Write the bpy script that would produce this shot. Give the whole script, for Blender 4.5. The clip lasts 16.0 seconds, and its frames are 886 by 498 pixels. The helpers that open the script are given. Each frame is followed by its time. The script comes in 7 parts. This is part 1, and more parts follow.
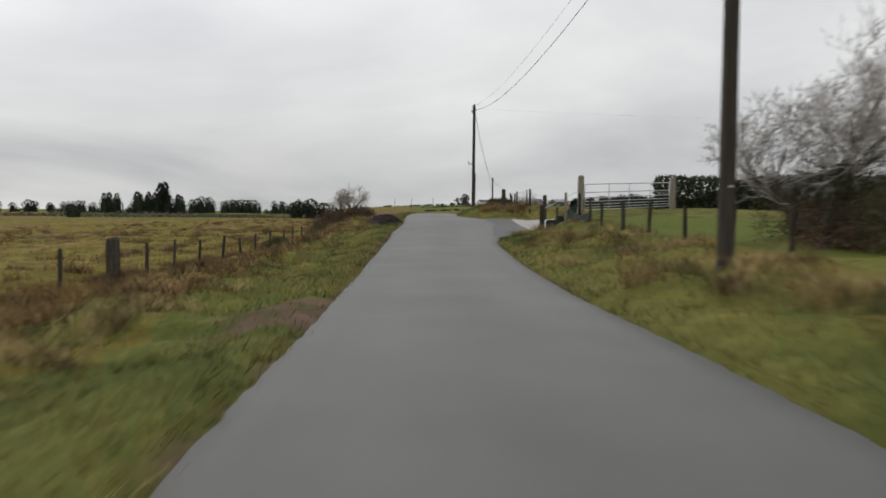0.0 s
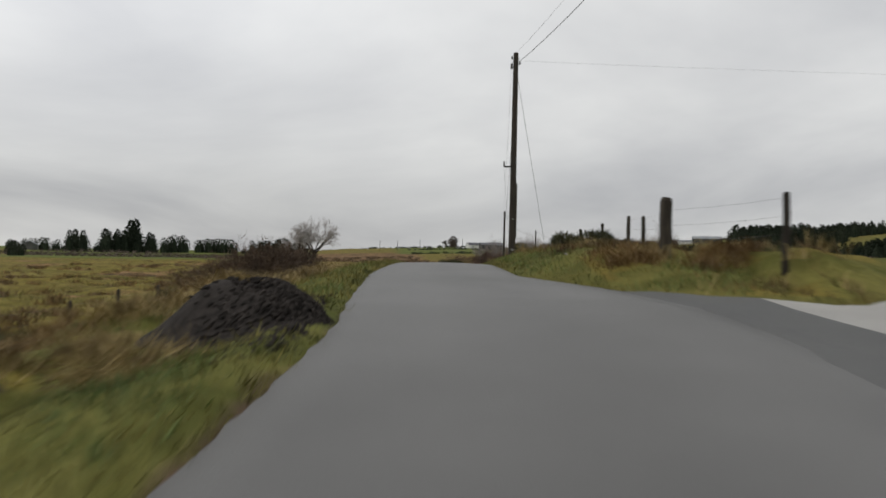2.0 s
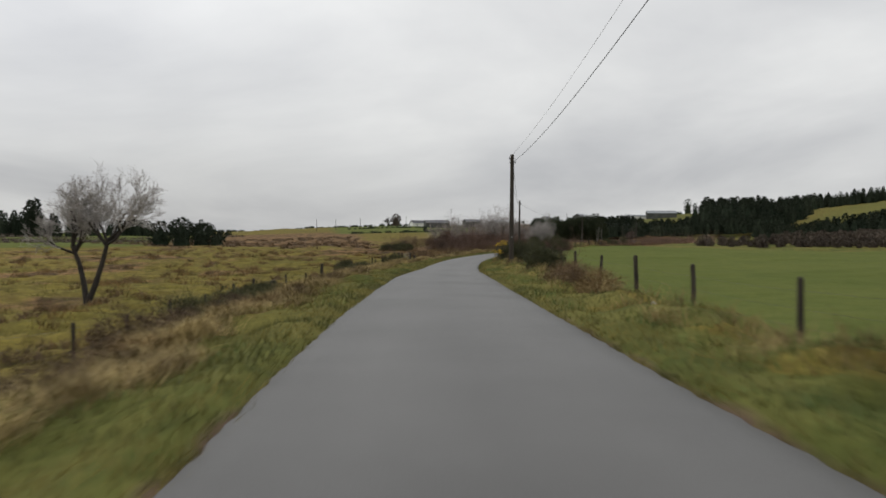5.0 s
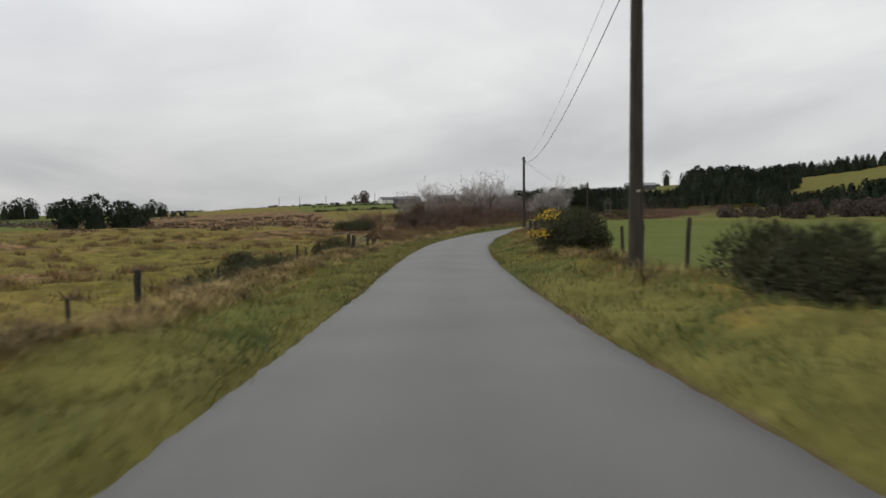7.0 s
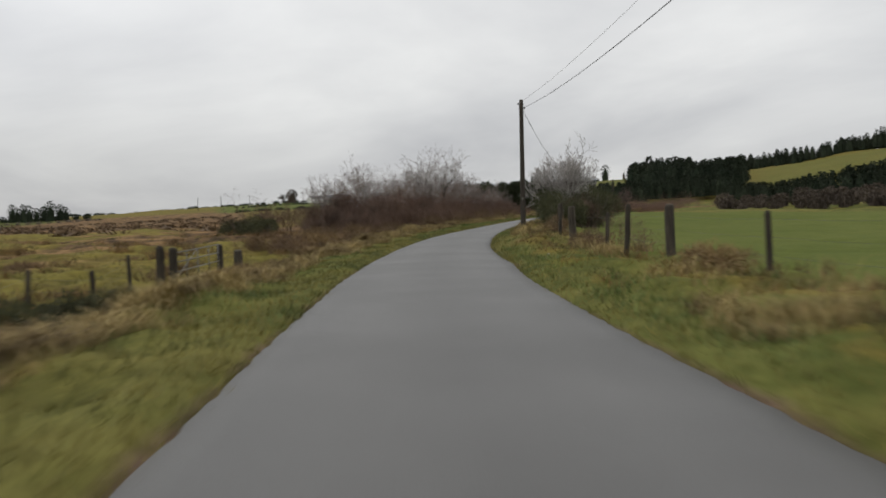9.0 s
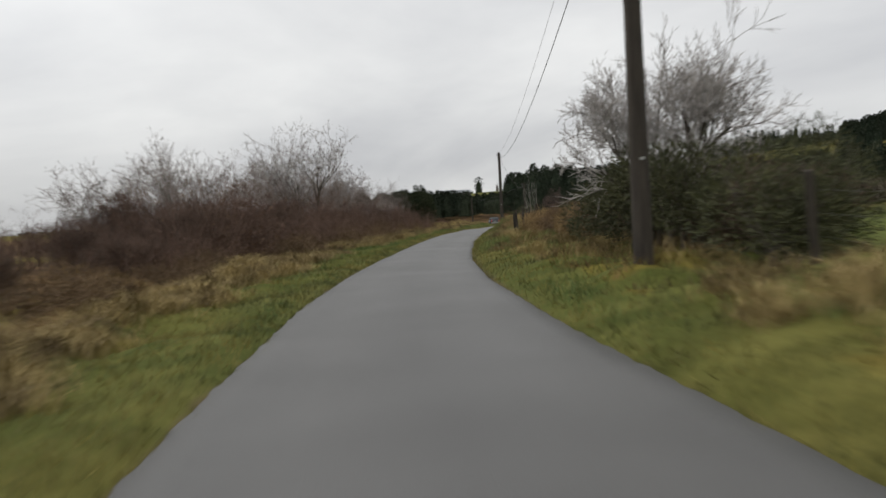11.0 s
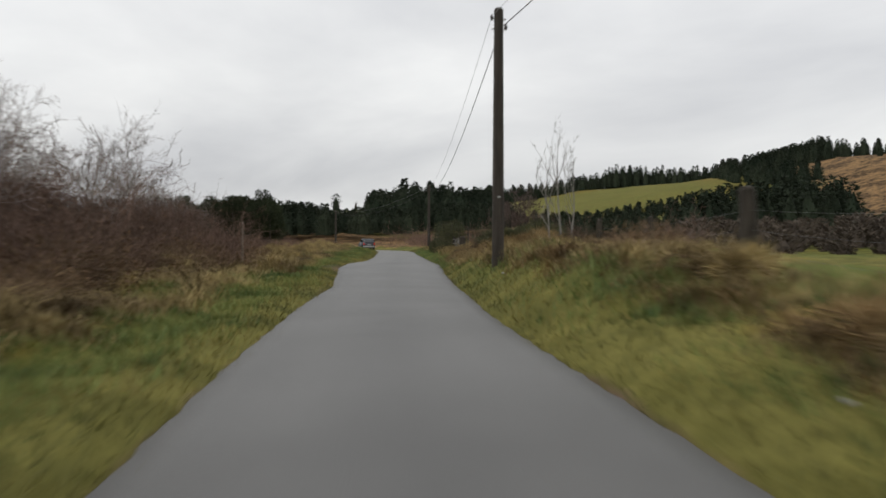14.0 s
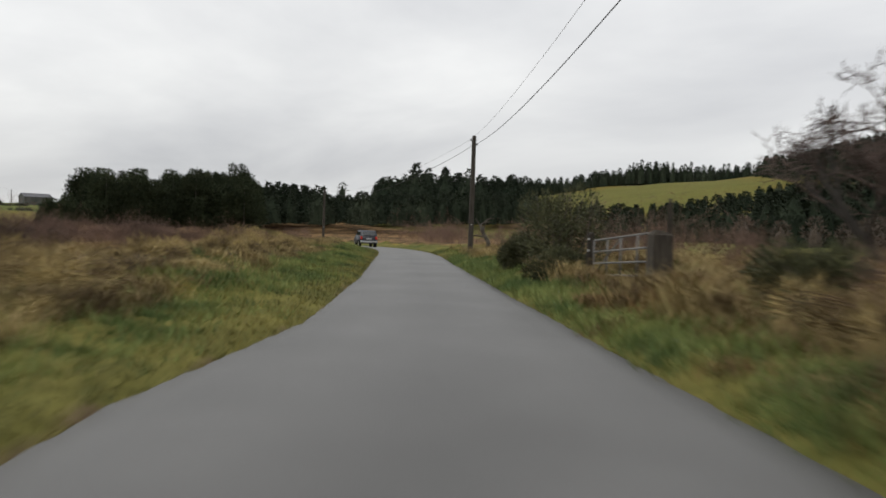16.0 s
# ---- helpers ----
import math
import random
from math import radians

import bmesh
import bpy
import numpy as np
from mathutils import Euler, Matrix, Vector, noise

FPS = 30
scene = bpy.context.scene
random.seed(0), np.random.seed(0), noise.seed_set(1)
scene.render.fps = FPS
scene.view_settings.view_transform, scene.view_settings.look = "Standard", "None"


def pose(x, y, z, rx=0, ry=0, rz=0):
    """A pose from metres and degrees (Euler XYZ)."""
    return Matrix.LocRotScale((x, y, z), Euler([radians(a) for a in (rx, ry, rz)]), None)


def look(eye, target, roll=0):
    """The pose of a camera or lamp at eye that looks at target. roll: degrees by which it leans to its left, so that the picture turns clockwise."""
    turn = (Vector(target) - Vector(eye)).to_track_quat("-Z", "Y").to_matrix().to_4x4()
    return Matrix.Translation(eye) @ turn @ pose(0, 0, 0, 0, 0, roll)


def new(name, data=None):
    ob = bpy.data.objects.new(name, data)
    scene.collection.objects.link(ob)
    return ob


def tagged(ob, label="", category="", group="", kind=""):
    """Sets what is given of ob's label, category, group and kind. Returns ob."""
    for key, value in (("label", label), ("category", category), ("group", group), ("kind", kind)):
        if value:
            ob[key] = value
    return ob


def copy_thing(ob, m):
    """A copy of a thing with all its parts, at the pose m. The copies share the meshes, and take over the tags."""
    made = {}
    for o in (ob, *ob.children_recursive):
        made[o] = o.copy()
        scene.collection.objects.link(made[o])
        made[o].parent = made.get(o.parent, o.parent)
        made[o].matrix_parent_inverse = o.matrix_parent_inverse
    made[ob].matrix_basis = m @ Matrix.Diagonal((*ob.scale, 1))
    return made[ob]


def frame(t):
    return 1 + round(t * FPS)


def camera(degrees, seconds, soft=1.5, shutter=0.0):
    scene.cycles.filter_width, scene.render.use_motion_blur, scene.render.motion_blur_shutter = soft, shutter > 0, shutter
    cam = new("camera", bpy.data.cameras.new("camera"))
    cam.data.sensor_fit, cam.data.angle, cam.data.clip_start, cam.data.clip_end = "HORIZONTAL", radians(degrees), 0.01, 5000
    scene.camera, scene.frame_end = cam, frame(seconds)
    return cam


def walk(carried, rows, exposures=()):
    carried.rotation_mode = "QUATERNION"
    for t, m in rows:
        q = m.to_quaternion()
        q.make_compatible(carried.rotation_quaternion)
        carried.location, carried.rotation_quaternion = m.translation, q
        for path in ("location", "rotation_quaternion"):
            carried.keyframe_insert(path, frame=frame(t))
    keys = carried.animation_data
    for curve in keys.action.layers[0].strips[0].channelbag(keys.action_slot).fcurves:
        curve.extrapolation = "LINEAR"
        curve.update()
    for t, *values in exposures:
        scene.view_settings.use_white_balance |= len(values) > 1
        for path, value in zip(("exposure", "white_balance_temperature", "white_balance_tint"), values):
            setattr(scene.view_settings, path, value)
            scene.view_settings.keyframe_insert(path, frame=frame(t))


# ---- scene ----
cam = camera(60.0, 16.0, soft=1.6, shutter=0.35)
PATH = [
    (0, (0.0, 0.0, 1.2), (0.0009, 1.998, 1.111), 0.57),
    (0.5, (-0.24, 7.648, 1.156), (-0.2678, 9.6455, 1.0604), -0.73),
    (1, (-0.547, 15.383, 1.113), (-0.5107, 17.3811, 1.0269), -0.12),
    (1.5, (-0.775, 22.942, 1.195), (-0.7728, 24.9418, 1.1757), 0.18),
    (2, (-0.999, 30.431, 1.472), (-0.9632, 32.4303, 1.4946), 1.33),
    (2.5, (-1.19, 37.766, 1.93), (-1.1463, 39.7647, 1.9977), -0.65),
    (3, (-1.265, 45.233, 2.331), (-1.1713, 47.2304, 2.331), -0.28),
    (3.5, (-1.196, 52.565, 2.485), (-1.0343, 54.5579, 2.4506), -0.61),
    (4, (-1.099, 60.062, 2.457), (-0.9008, 62.0505, 2.3666), 0.42),
    (4.3, (-1.027, 64.545, 2.377), (-0.8251, 66.5324, 2.2922), 0.22),
    (4.5, (-0.907, 67.525, 2.317), (-0.7069, 69.512, 2.2169), -0.86),
    (5, (-0.488, 75.018, 2.193), (-0.3011, 77.0086, 2.1607), 0.49),
    (7.5, (2.985, 112.869, 1.654), (3.2745, 114.8451, 1.5553), -0.61),
    (8, (3.89, 120.648, 1.47), (4.2226, 122.6186, 1.3878), -0.31),
    (8.5, (4.9, 128.544, 1.341), (5.2584, 130.51, 1.2516), -1.40),
    (9, (6.063, 136.398, 1.236), (6.4939, 138.3489, 1.1396), -1.35),
    (9.5, (7.255, 143.968, 1.15), (7.7714, 145.896, 1.0231), -1.06),
    (10, (8.611, 151.414, 1.07), (9.2005, 153.323, 0.9854), -2.15),
    (12.5, (20.121, 188.345, 1.07), (21.0861, 190.0961, 1.0129), -1.98),
    (13, (23.293, 195.507, 1.119), (24.3039, 197.2323, 1.0839), -1.71),
    (13.5, (26.786, 202.515, 1.218), (27.843, 204.2118, 1.1524), -0.90),
    (14, (30.362, 209.553, 1.309), (31.456, 211.2271, 1.2891), 0.14),
    (14.5, (34.324, 216.626, 1.424), (35.4257, 218.2948, 1.3995), 0.16),
    (15, (38.251, 223.79, 1.47), (39.3738, 225.4449, 1.4553), 0.06),
    (15.5, (42.183, 230.983, 1.464), (43.278, 232.6554, 1.4039), 0.42),
    (16, (46.123, 238.005, 1.412), (47.2011, 239.689, 1.3768), 1.97),
]
walk(cam, [(t, look(eye, target, roll)) for t, eye, target, roll in PATH],
     exposures=((0.0, 0.0), (1.5, 0.0), (2.2, -0.2), (2.8, -0.2), (3.5, -0.1), (4.2, -0.1), (5.0, -0.05), (10.0, 0.02), (12.5, 0.1), (14.0, 0.13), (16.0, 0.15)))

# ------------------------------------------------------------------ sky and light
SUN_EL, SUN_AZ = radians(38), radians(-60)
world = bpy.data.worlds.new("overcast_sky")
scene.world = world
world.use_nodes = True
wn, wl = world.node_tree.nodes, world.node_tree.links
wn.clear()


def wnode(kind, **values):
    n = wn.new(kind)
    for k, v in values.items():
        n.inputs[k].default_value = v
    return n


w_out = wn.new("ShaderNodeOutputWorld")
w_tc = wn.new("ShaderNodeTexCoord")
w_sep = wn.new("ShaderNodeSeparateXYZ")
wl.new(w_tc.outputs["Generated"], w_sep.inputs[0])
# the cloud layer is laid out on a flat ceiling: direction over height
w_h = wn.new("ShaderNodeMath"); w_h.operation = "MAXIMUM"; w_h.inputs[1].default_value = 0.0
wl.new(w_sep.outputs["Z"], w_h.inputs[0])
w_h2 = wn.new("ShaderNodeMath"); w_h2.operation = "ADD"; w_h2.inputs[1].default_value = 0.16
wl.new(w_h.outputs[0], w_h2.inputs[0])
w_div = []
for axis in "XY":
    d = wn.new("ShaderNodeMath"); d.operation = "DIVIDE"
    wl.new(w_sep.outputs[axis], d.inputs[0]); wl.new(w_h2.outputs[0], d.inputs[1])
    w_div.append(d)
w_cmb = wn.new("ShaderNodeCombineXYZ")
wl.new(w_div[0].outputs[0], w_cmb.inputs[0]); wl.new(w_div[1].outputs[0], w_cmb.inputs[1])
w_map = wn.new("ShaderNodeMapping"); w_map.inputs["Scale"].default_value = (0.55, 0.40, 1.0)
w_map.inputs["Location"].default_value = (3.1, 0.6, 0.0)
wl.new(w_cmb.outputs[0], w_map.inputs["Vector"])
w_n1 = wnode("ShaderNodeTexNoise", Scale=1.1, Detail=7.0, Roughness=0.52, Distortion=0.35)
wl.new(w_map.outputs[0], w_n1.inputs["Vector"])
w_r1 = wn.new("ShaderNodeValToRGB")
w_r1.color_ramp.elements[0].position, w_r1.color_ramp.elements[0].color = 0.32, (0.75, 0.757, 0.78, 1)
w_r1.color_ramp.elements[1].position, w_r1.color_ramp.elements[1].color = 0.66, (1.11, 1.11, 1.10, 1)
wl.new(w_n1.outputs["Fac"], w_r1.inputs["Fac"])
# an overcast sky is about three times as bright overhead as at its foot, with a thin pale gap low down
def height_ramp(stops):
    r = wn.new("ShaderNodeValToRGB")
    r.color_ramp.elements[0].position, r.color_ramp.elements[1].position = 0.0, 1.0
    while len(r.color_ramp.elements) < len(stops):
        r.color_ramp.elements.new(0.5)
    for e, (p, v) in zip(r.color_ramp.elements, stops):
        e.position, e.color = p, (v * 0.995, v, v * 1.0, 1)
    wl.new(w_h.outputs[0], r.inputs["Fac"])
    return r.outputs["Color"]


w_r2 = wn.new("ShaderNodeMix"); w_r2.data_type = "RGBA"
w_gap = wn.new("ShaderNodeMapRange"); w_gap.inputs["From Min"].default_value, w_gap.inputs["From Max"].default_value = -0.22, 0.18
wl.new(w_sep.outputs["X"], w_gap.inputs["Value"]); wl.new(w_gap.outputs[0], w_r2.inputs["Factor"])
wl.new(height_ramp([(0.0, 0.52), (0.035, 0.52), (0.08, 0.54), (0.15, 0.68), (0.28, 0.90), (0.6, 1.12), (1.0, 1.3)]), w_r2.inputs["A"])
wl.new(height_ramp([(0.0, 0.66), (0.035, 0.70), (0.08, 0.74), (0.15, 0.80), (0.28, 0.90), (0.6, 1.12), (1.0, 1.3)]), w_r2.inputs["B"])
w_mul = wn.new("ShaderNodeMix"); w_mul.data_type = "RGBA"; w_mul.blend_type = "MULTIPLY"; w_mul.inputs["Factor"].default_value = 1.0
wl.new(w_r2.outputs["Result"], w_mul.inputs["A"]); wl.new(w_r1.outputs["Color"], w_mul.inputs["B"])
# the cloud is thinner, and paler, towards the west
w_west = wn.new("ShaderNodeValToRGB")
w_west.color_ramp.interpolation = "EASE"
for e, (q, v) in zip([w_west.color_ramp.elements[0], w_west.color_ramp.elements[1], w_west.color_ramp.elements.new(0.5)], ((0.28, 1.22), (0.92, 1.16), (0.62, 0.95))):
    e.position, e.color = q, (v, v, v, 1)
w_x = wn.new("ShaderNodeMath"); w_x.operation = "MULTIPLY_ADD"; w_x.inputs[1].default_value = w_x.inputs[2].default_value = 0.5
wl.new(w_sep.outputs["X"], w_x.inputs[0]); wl.new(w_x.outputs[0], w_west.inputs["Fac"])
w_bg = wnode("ShaderNodeBackground", Strength=1.0)
wl.new(w_west.outputs[0], w_bg.inputs["Strength"])
wl.new(w_mul.outputs["Result"], w_bg.inputs["Color"])
w_sky = wn.new("ShaderNodeTexSky")
w_sky.sky_type, w_sky.sun_disc = "NISHITA", False
w_sky.sun_elevation, w_sky.sun_rotation = SUN_EL, SUN_AZ
w_bg2 = wnode("ShaderNodeBackground", Strength=0.05)
wl.new(w_sky.outputs["Color"], w_bg2.inputs["Color"])
w_mix = wn.new("ShaderNodeMixShader"); w_mix.inputs[0].default_value = 0.06
wl.new(w_bg.outputs[0], w_mix.inputs[1]); wl.new(w_bg2.outputs[0], w_mix.inputs[2])
wl.new(w_mix.outputs[0], w_out.inputs["Surface"])

sun = new("sun", bpy.data.lights.new("sun", "SUN"))
sun.data.energy, sun.data.angle, sun.data.color = 0.6, radians(25), (1.0, 0.97, 0.92)
sun.matrix_world = look((0, 0, 50), (50 * math.sin(-SUN_AZ) * math.cos(SUN_EL), -50 * math.cos(SUN_AZ) * math.cos(SUN_EL), 50 - 50 * math.sin(SUN_EL)))

# ------------------------------------------------------------------ materials


def material(name, a, b, scale=3.0, rough=0.85, bump=0.3, metal=0.0, fine=14.0, island=0.0, ob_random=0.0, spec=0.3, streak=None, span=(0.50, 0.95)):
    """Two colours mixed by coarse and fine noise; island, ob_random: how far pieces and objects vary in lightness."""
    m = bpy.data.materials.new(name)
    m.use_nodes = True
    n, l = m.node_tree.nodes, m.node_tree.links
    p = n["Principled BSDF"]
    p.inputs["Roughness"].default_value, p.inputs["Metallic"].default_value = rough, metal
    p.inputs["Specular IOR Level"].default_value = spec
    tc = n.new("ShaderNodeTexCoord")
    mp = n.new("ShaderNodeMapping")
    if streak:
        mp.inputs["Scale"].default_value = streak
    l.new(tc.outputs["Object"], mp.inputs["Vector"])
    n1, n2 = n.new("ShaderNodeTexNoise"), n.new("ShaderNodeTexNoise")
    n1.inputs["Scale"].default_value, n1.inputs["Detail"].default_value = scale, 4.0
    n2.inputs["Scale"].default_value, n2.inputs["Detail"].default_value = scale * fine, 3.0
    for k in (n1, n2):
        l.new(mp.outputs[0], k.inputs["Vector"])
    add = n.new("ShaderNodeMath"); add.operation = "MULTIPLY_ADD"; add.inputs[1].default_value = 0.45
    l.new(n2.outputs["Fac"], add.inputs[0]); l.new(n1.outputs["Fac"], add.inputs[2])
    ramp = n.new("ShaderNodeValToRGB")
    ramp.color_ramp.elements[0].position, ramp.color_ramp.elements[0].color = span[0], (*a, 1)
    ramp.color_ramp.elements[1].position, ramp.color_ramp.elements[1].color = span[1], (*b, 1)
    l.new(add.outputs[0], ramp.inputs["Fac"])
    colour = ramp.outputs["Color"]
    for amount, kind, socket in ((island, "ShaderNodeNewGeometry", "Random Per Island"), (ob_random, "ShaderNodeObjectInfo", "Random")):
        if amount:
            src = n.new(kind)
            mr = n.new("ShaderNodeMapRange")
            mr.inputs["To Min"].default_value, mr.inputs["To Max"].default_value = 1 - amount, 1 + amount
            l.new(src.outputs[socket], mr.inputs["Value"])
            hsv = n.new("ShaderNodeHueSaturation")
            l.new(mr.outputs[0], hsv.inputs["Value"]); l.new(colour, hsv.inputs["Color"])
            colour = hsv.outputs["Color"]
    l.new(colour, p.inputs["Base Color"])
    if bump:
        bp = n.new("ShaderNodeBump")
        bp.inputs["Strength"].default_value, bp.inputs["Distance"].default_value = bump, 0.02
        l.new(n2.outputs["Fac"], bp.inputs["Height"]); l.new(bp.outputs[0], p.inputs["Normal"])
    return m


M_POLE = material("tarred_pole_wood", (0.022, 0.018, 0.015), (0.058, 0.048, 0.037), 2.0, 0.9, 0.5, streak=(6, 6, 0.6))
M_POST = material("weathered_post_wood", (0.018, 0.015, 0.012), (0.06, 0.05, 0.037), 4.0, 0.95, 0.5, ob_random=0.3, streak=(4, 4, 0.6))
M_GATEPOST = material("grey_gatepost_wood", (0.13, 0.11, 0.085), (0.26, 0.23, 0.18), 4.0, 0.95, 0.5, streak=(5, 5, 0.5))
M_GALV = material("galvanised_steel", (0.30, 0.31, 0.32), (0.48, 0.49, 0.50), 6.0, 0.45, 0.1, metal=0.7, spec=0.5)
M_OLDGALV = material("weathered_gate_steel", (0.10, 0.10, 0.095), (0.20, 0.19, 0.18), 6.0, 0.7, 0.2, metal=0.2)
M_WIRE = material("dull_wire", (0.07, 0.07, 0.07), (0.12, 0.12, 0.12), 6.0, 0.6, 0.0, metal=0.3)
M_CABLE = material("black_cable", (0.02, 0.02, 0.02), (0.035, 0.035, 0.035), 6.0, 0.7, 0.0)
M_CABLE2 = material("grey_cable", (0.22, 0.22, 0.22), (0.30, 0.30, 0.30), 6.0, 0.6, 0.0)
M_IRON = material("rusty_bracket", (0.05, 0.045, 0.04), (0.10, 0.08, 0.06), 8.0, 0.7, 0.2)
M_PORCELAIN = material("insulator", (0.03, 0.028, 0.026), (0.06, 0.05, 0.045), 8.0, 0.3, 0.0)
M_PLATE = material("white_plate", (0.25, 0.25, 0.24), (0.38, 0.38, 0.36), 8.0, 0.5, 0.0)
M_BARK = material("dark_bark", (0.035, 0.028, 0.022), (0.11, 0.095, 0.075), 4.0, 0.95, 0.4, ob_random=0.2)
M_PALEBARK = material("lichen_bark", (0.12, 0.11, 0.095), (0.24, 0.225, 0.20), 3.0, 0.95, 0.4, ob_random=0.15)
M_STEM = material("black_bark", (0.014, 0.012, 0.010), (0.04, 0.034, 0.028), 4.0, 0.95, 0.3)
M_TWIG = material("grey_twigs", (0.25, 0.23, 0.215), (0.41, 0.38, 0.36), 2.0, 0.95, 0.0, island=0.25)
M_THICKET = material("grey_brown_twigs", (0.155, 0.132, 0.12), (0.29, 0.255, 0.235), 1.0, 0.95, 0.0, island=0.3)
M_BROWNTWIG = material("brown_twigs", (0.08, 0.049, 0.036), (0.178, 0.114, 0.084), 0.8, 0.95, 0.0, island=0.4, ob_random=0.2)
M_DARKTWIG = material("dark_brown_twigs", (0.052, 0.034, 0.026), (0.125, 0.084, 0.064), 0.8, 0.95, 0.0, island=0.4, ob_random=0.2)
M_DEADLEAF = material("dead_leaves", (0.08, 0.045, 0.026), (0.17, 0.105, 0.058), 1.5, 0.9, 0.0, island=0.4)
M_GORSE = material("gorse_spines", (0.026, 0.030, 0.013), (0.072, 0.072, 0.03), 2.5, 0.85, 0.0, island=0.4, ob_random=0.2)
M_GORSEFL = material("gorse_flowers", (0.62, 0.40, 0.02), (0.75, 0.52, 0.05), 4.0, 0.8, 0.0, island=0.2)
M_BRAMBLE = material("bramble_stems", (0.07, 0.045, 0.024), (0.17, 0.112, 0.06), 1.2, 0.9, 0.0, island=0.4, ob_random=0.2)
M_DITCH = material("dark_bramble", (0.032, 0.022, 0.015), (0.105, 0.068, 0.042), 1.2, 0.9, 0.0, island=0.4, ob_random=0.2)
M_BRACKEN = material("dead_bracken", (0.115, 0.072, 0.03), (0.26, 0.178, 0.08), 1.5, 0.9, 0.0, island=0.35, ob_random=0.15)
M_PINE = material("pine_needles", (0.015, 0.022, 0.012), (0.042, 0.050, 0.024), 0.6, 0.95, 0.0, island=0.3, ob_random=0.25, spec=0.1)
M_FOREST = material("far_conifers", (0.014, 0.021, 0.013), (0.034, 0.042, 0.026), 0.05, 0.95, 0.0, island=0.25, spec=0.1)
M_FARBROWN = material("far_bare_woods", (0.048, 0.037, 0.028), (0.095, 0.075, 0.057), 0.05, 0.95, 0.0, island=0.35)
# the grasses' dark ends put litter and crevice shade between tussocks into the colour
M_GRASS = material("verge_grass", (0.058, 0.066, 0.016), (0.182, 0.156, 0.042), 0.8, 0.8, 0.0, island=0.3, fine=5, span=(0.60, 0.82))
M_LUSH = material("lush_grass", (0.055, 0.092, 0.022), (0.16, 0.19, 0.052), 0.8, 0.75, 0.0, island=0.25, fine=5, span=(0.60, 0.82))
M_TAN = material("dry_tussock_grass", (0.085, 0.058, 0.026), (0.33, 0.25, 0.105), 0.9, 0.9, 0.0, island=0.25, fine=5, span=(0.60, 0.82))
M_RUSH = material("brown_rushes", (0.048, 0.028, 0.013), (0.20, 0.125, 0.048), 0.8, 0.9, 0.0, island=0.25, fine=5, span=(0.60, 0.82))
M_STONE = material("pale_stone", (0.17, 0.165, 0.15), (0.34, 0.33, 0.31), 6.0, 0.9, 0.4)
M_GRAVEL = material("dark_chippings", (0.014, 0.012, 0.011), (0.042, 0.036, 0.032), 9.0, 0.95, 0.6, island=0.4, spec=0.1)
M_ROOF = material("grey_sheet_roof", (0.15, 0.16, 0.17), (0.22, 0.23, 0.24), 0.4, 0.6, 0.0)
M_SLATE = material("slate_roof", (0.06, 0.06, 0.066), (0.10, 0.10, 0.11), 0.6, 0.7, 0.0)
M_WHITE = material("white_render", (0.55, 0.55, 0.52), (0.72, 0.72, 0.69), 0.5, 0.9, 0.0)
M_SHED = material("dark_cladding", (0.05, 0.055, 0.05), (0.10, 0.10, 0.09), 0.3, 0.9, 0.0)
M_CARPAINT = material("dark_blue_paint", (0.02, 0.022, 0.03), (0.03, 0.032, 0.038), 2.0, 0.5, 0.0, spec=0.4)
M_RUBBER = material("tyre_rubber", (0.012, 0.012, 0.012), (0.03, 0.03, 0.03), 8.0, 0.9, 0.2)
M_CHROME = material("dull_chrome", (0.3, 0.3, 0.3), (0.4, 0.4, 0.4), 5.0, 0.35, 0.0, metal=1.0)
M_LAMPRED = material("red_lamp", (0.35, 0.02, 0.015), (0.45, 0.03, 0.02), 5.0, 0.3, 0.0)
M_CARGLASS = material("dark_car_glass", (0.01, 0.012, 0.014), (0.02, 0.022, 0.024), 3.0, 0.08, 0.0, spec=0.6)
M_GREENNET = material("green_sheeting", (0.014, 0.026, 0.024), (0.026, 0.042, 0.038), 2.0, 0.8, 0.2)


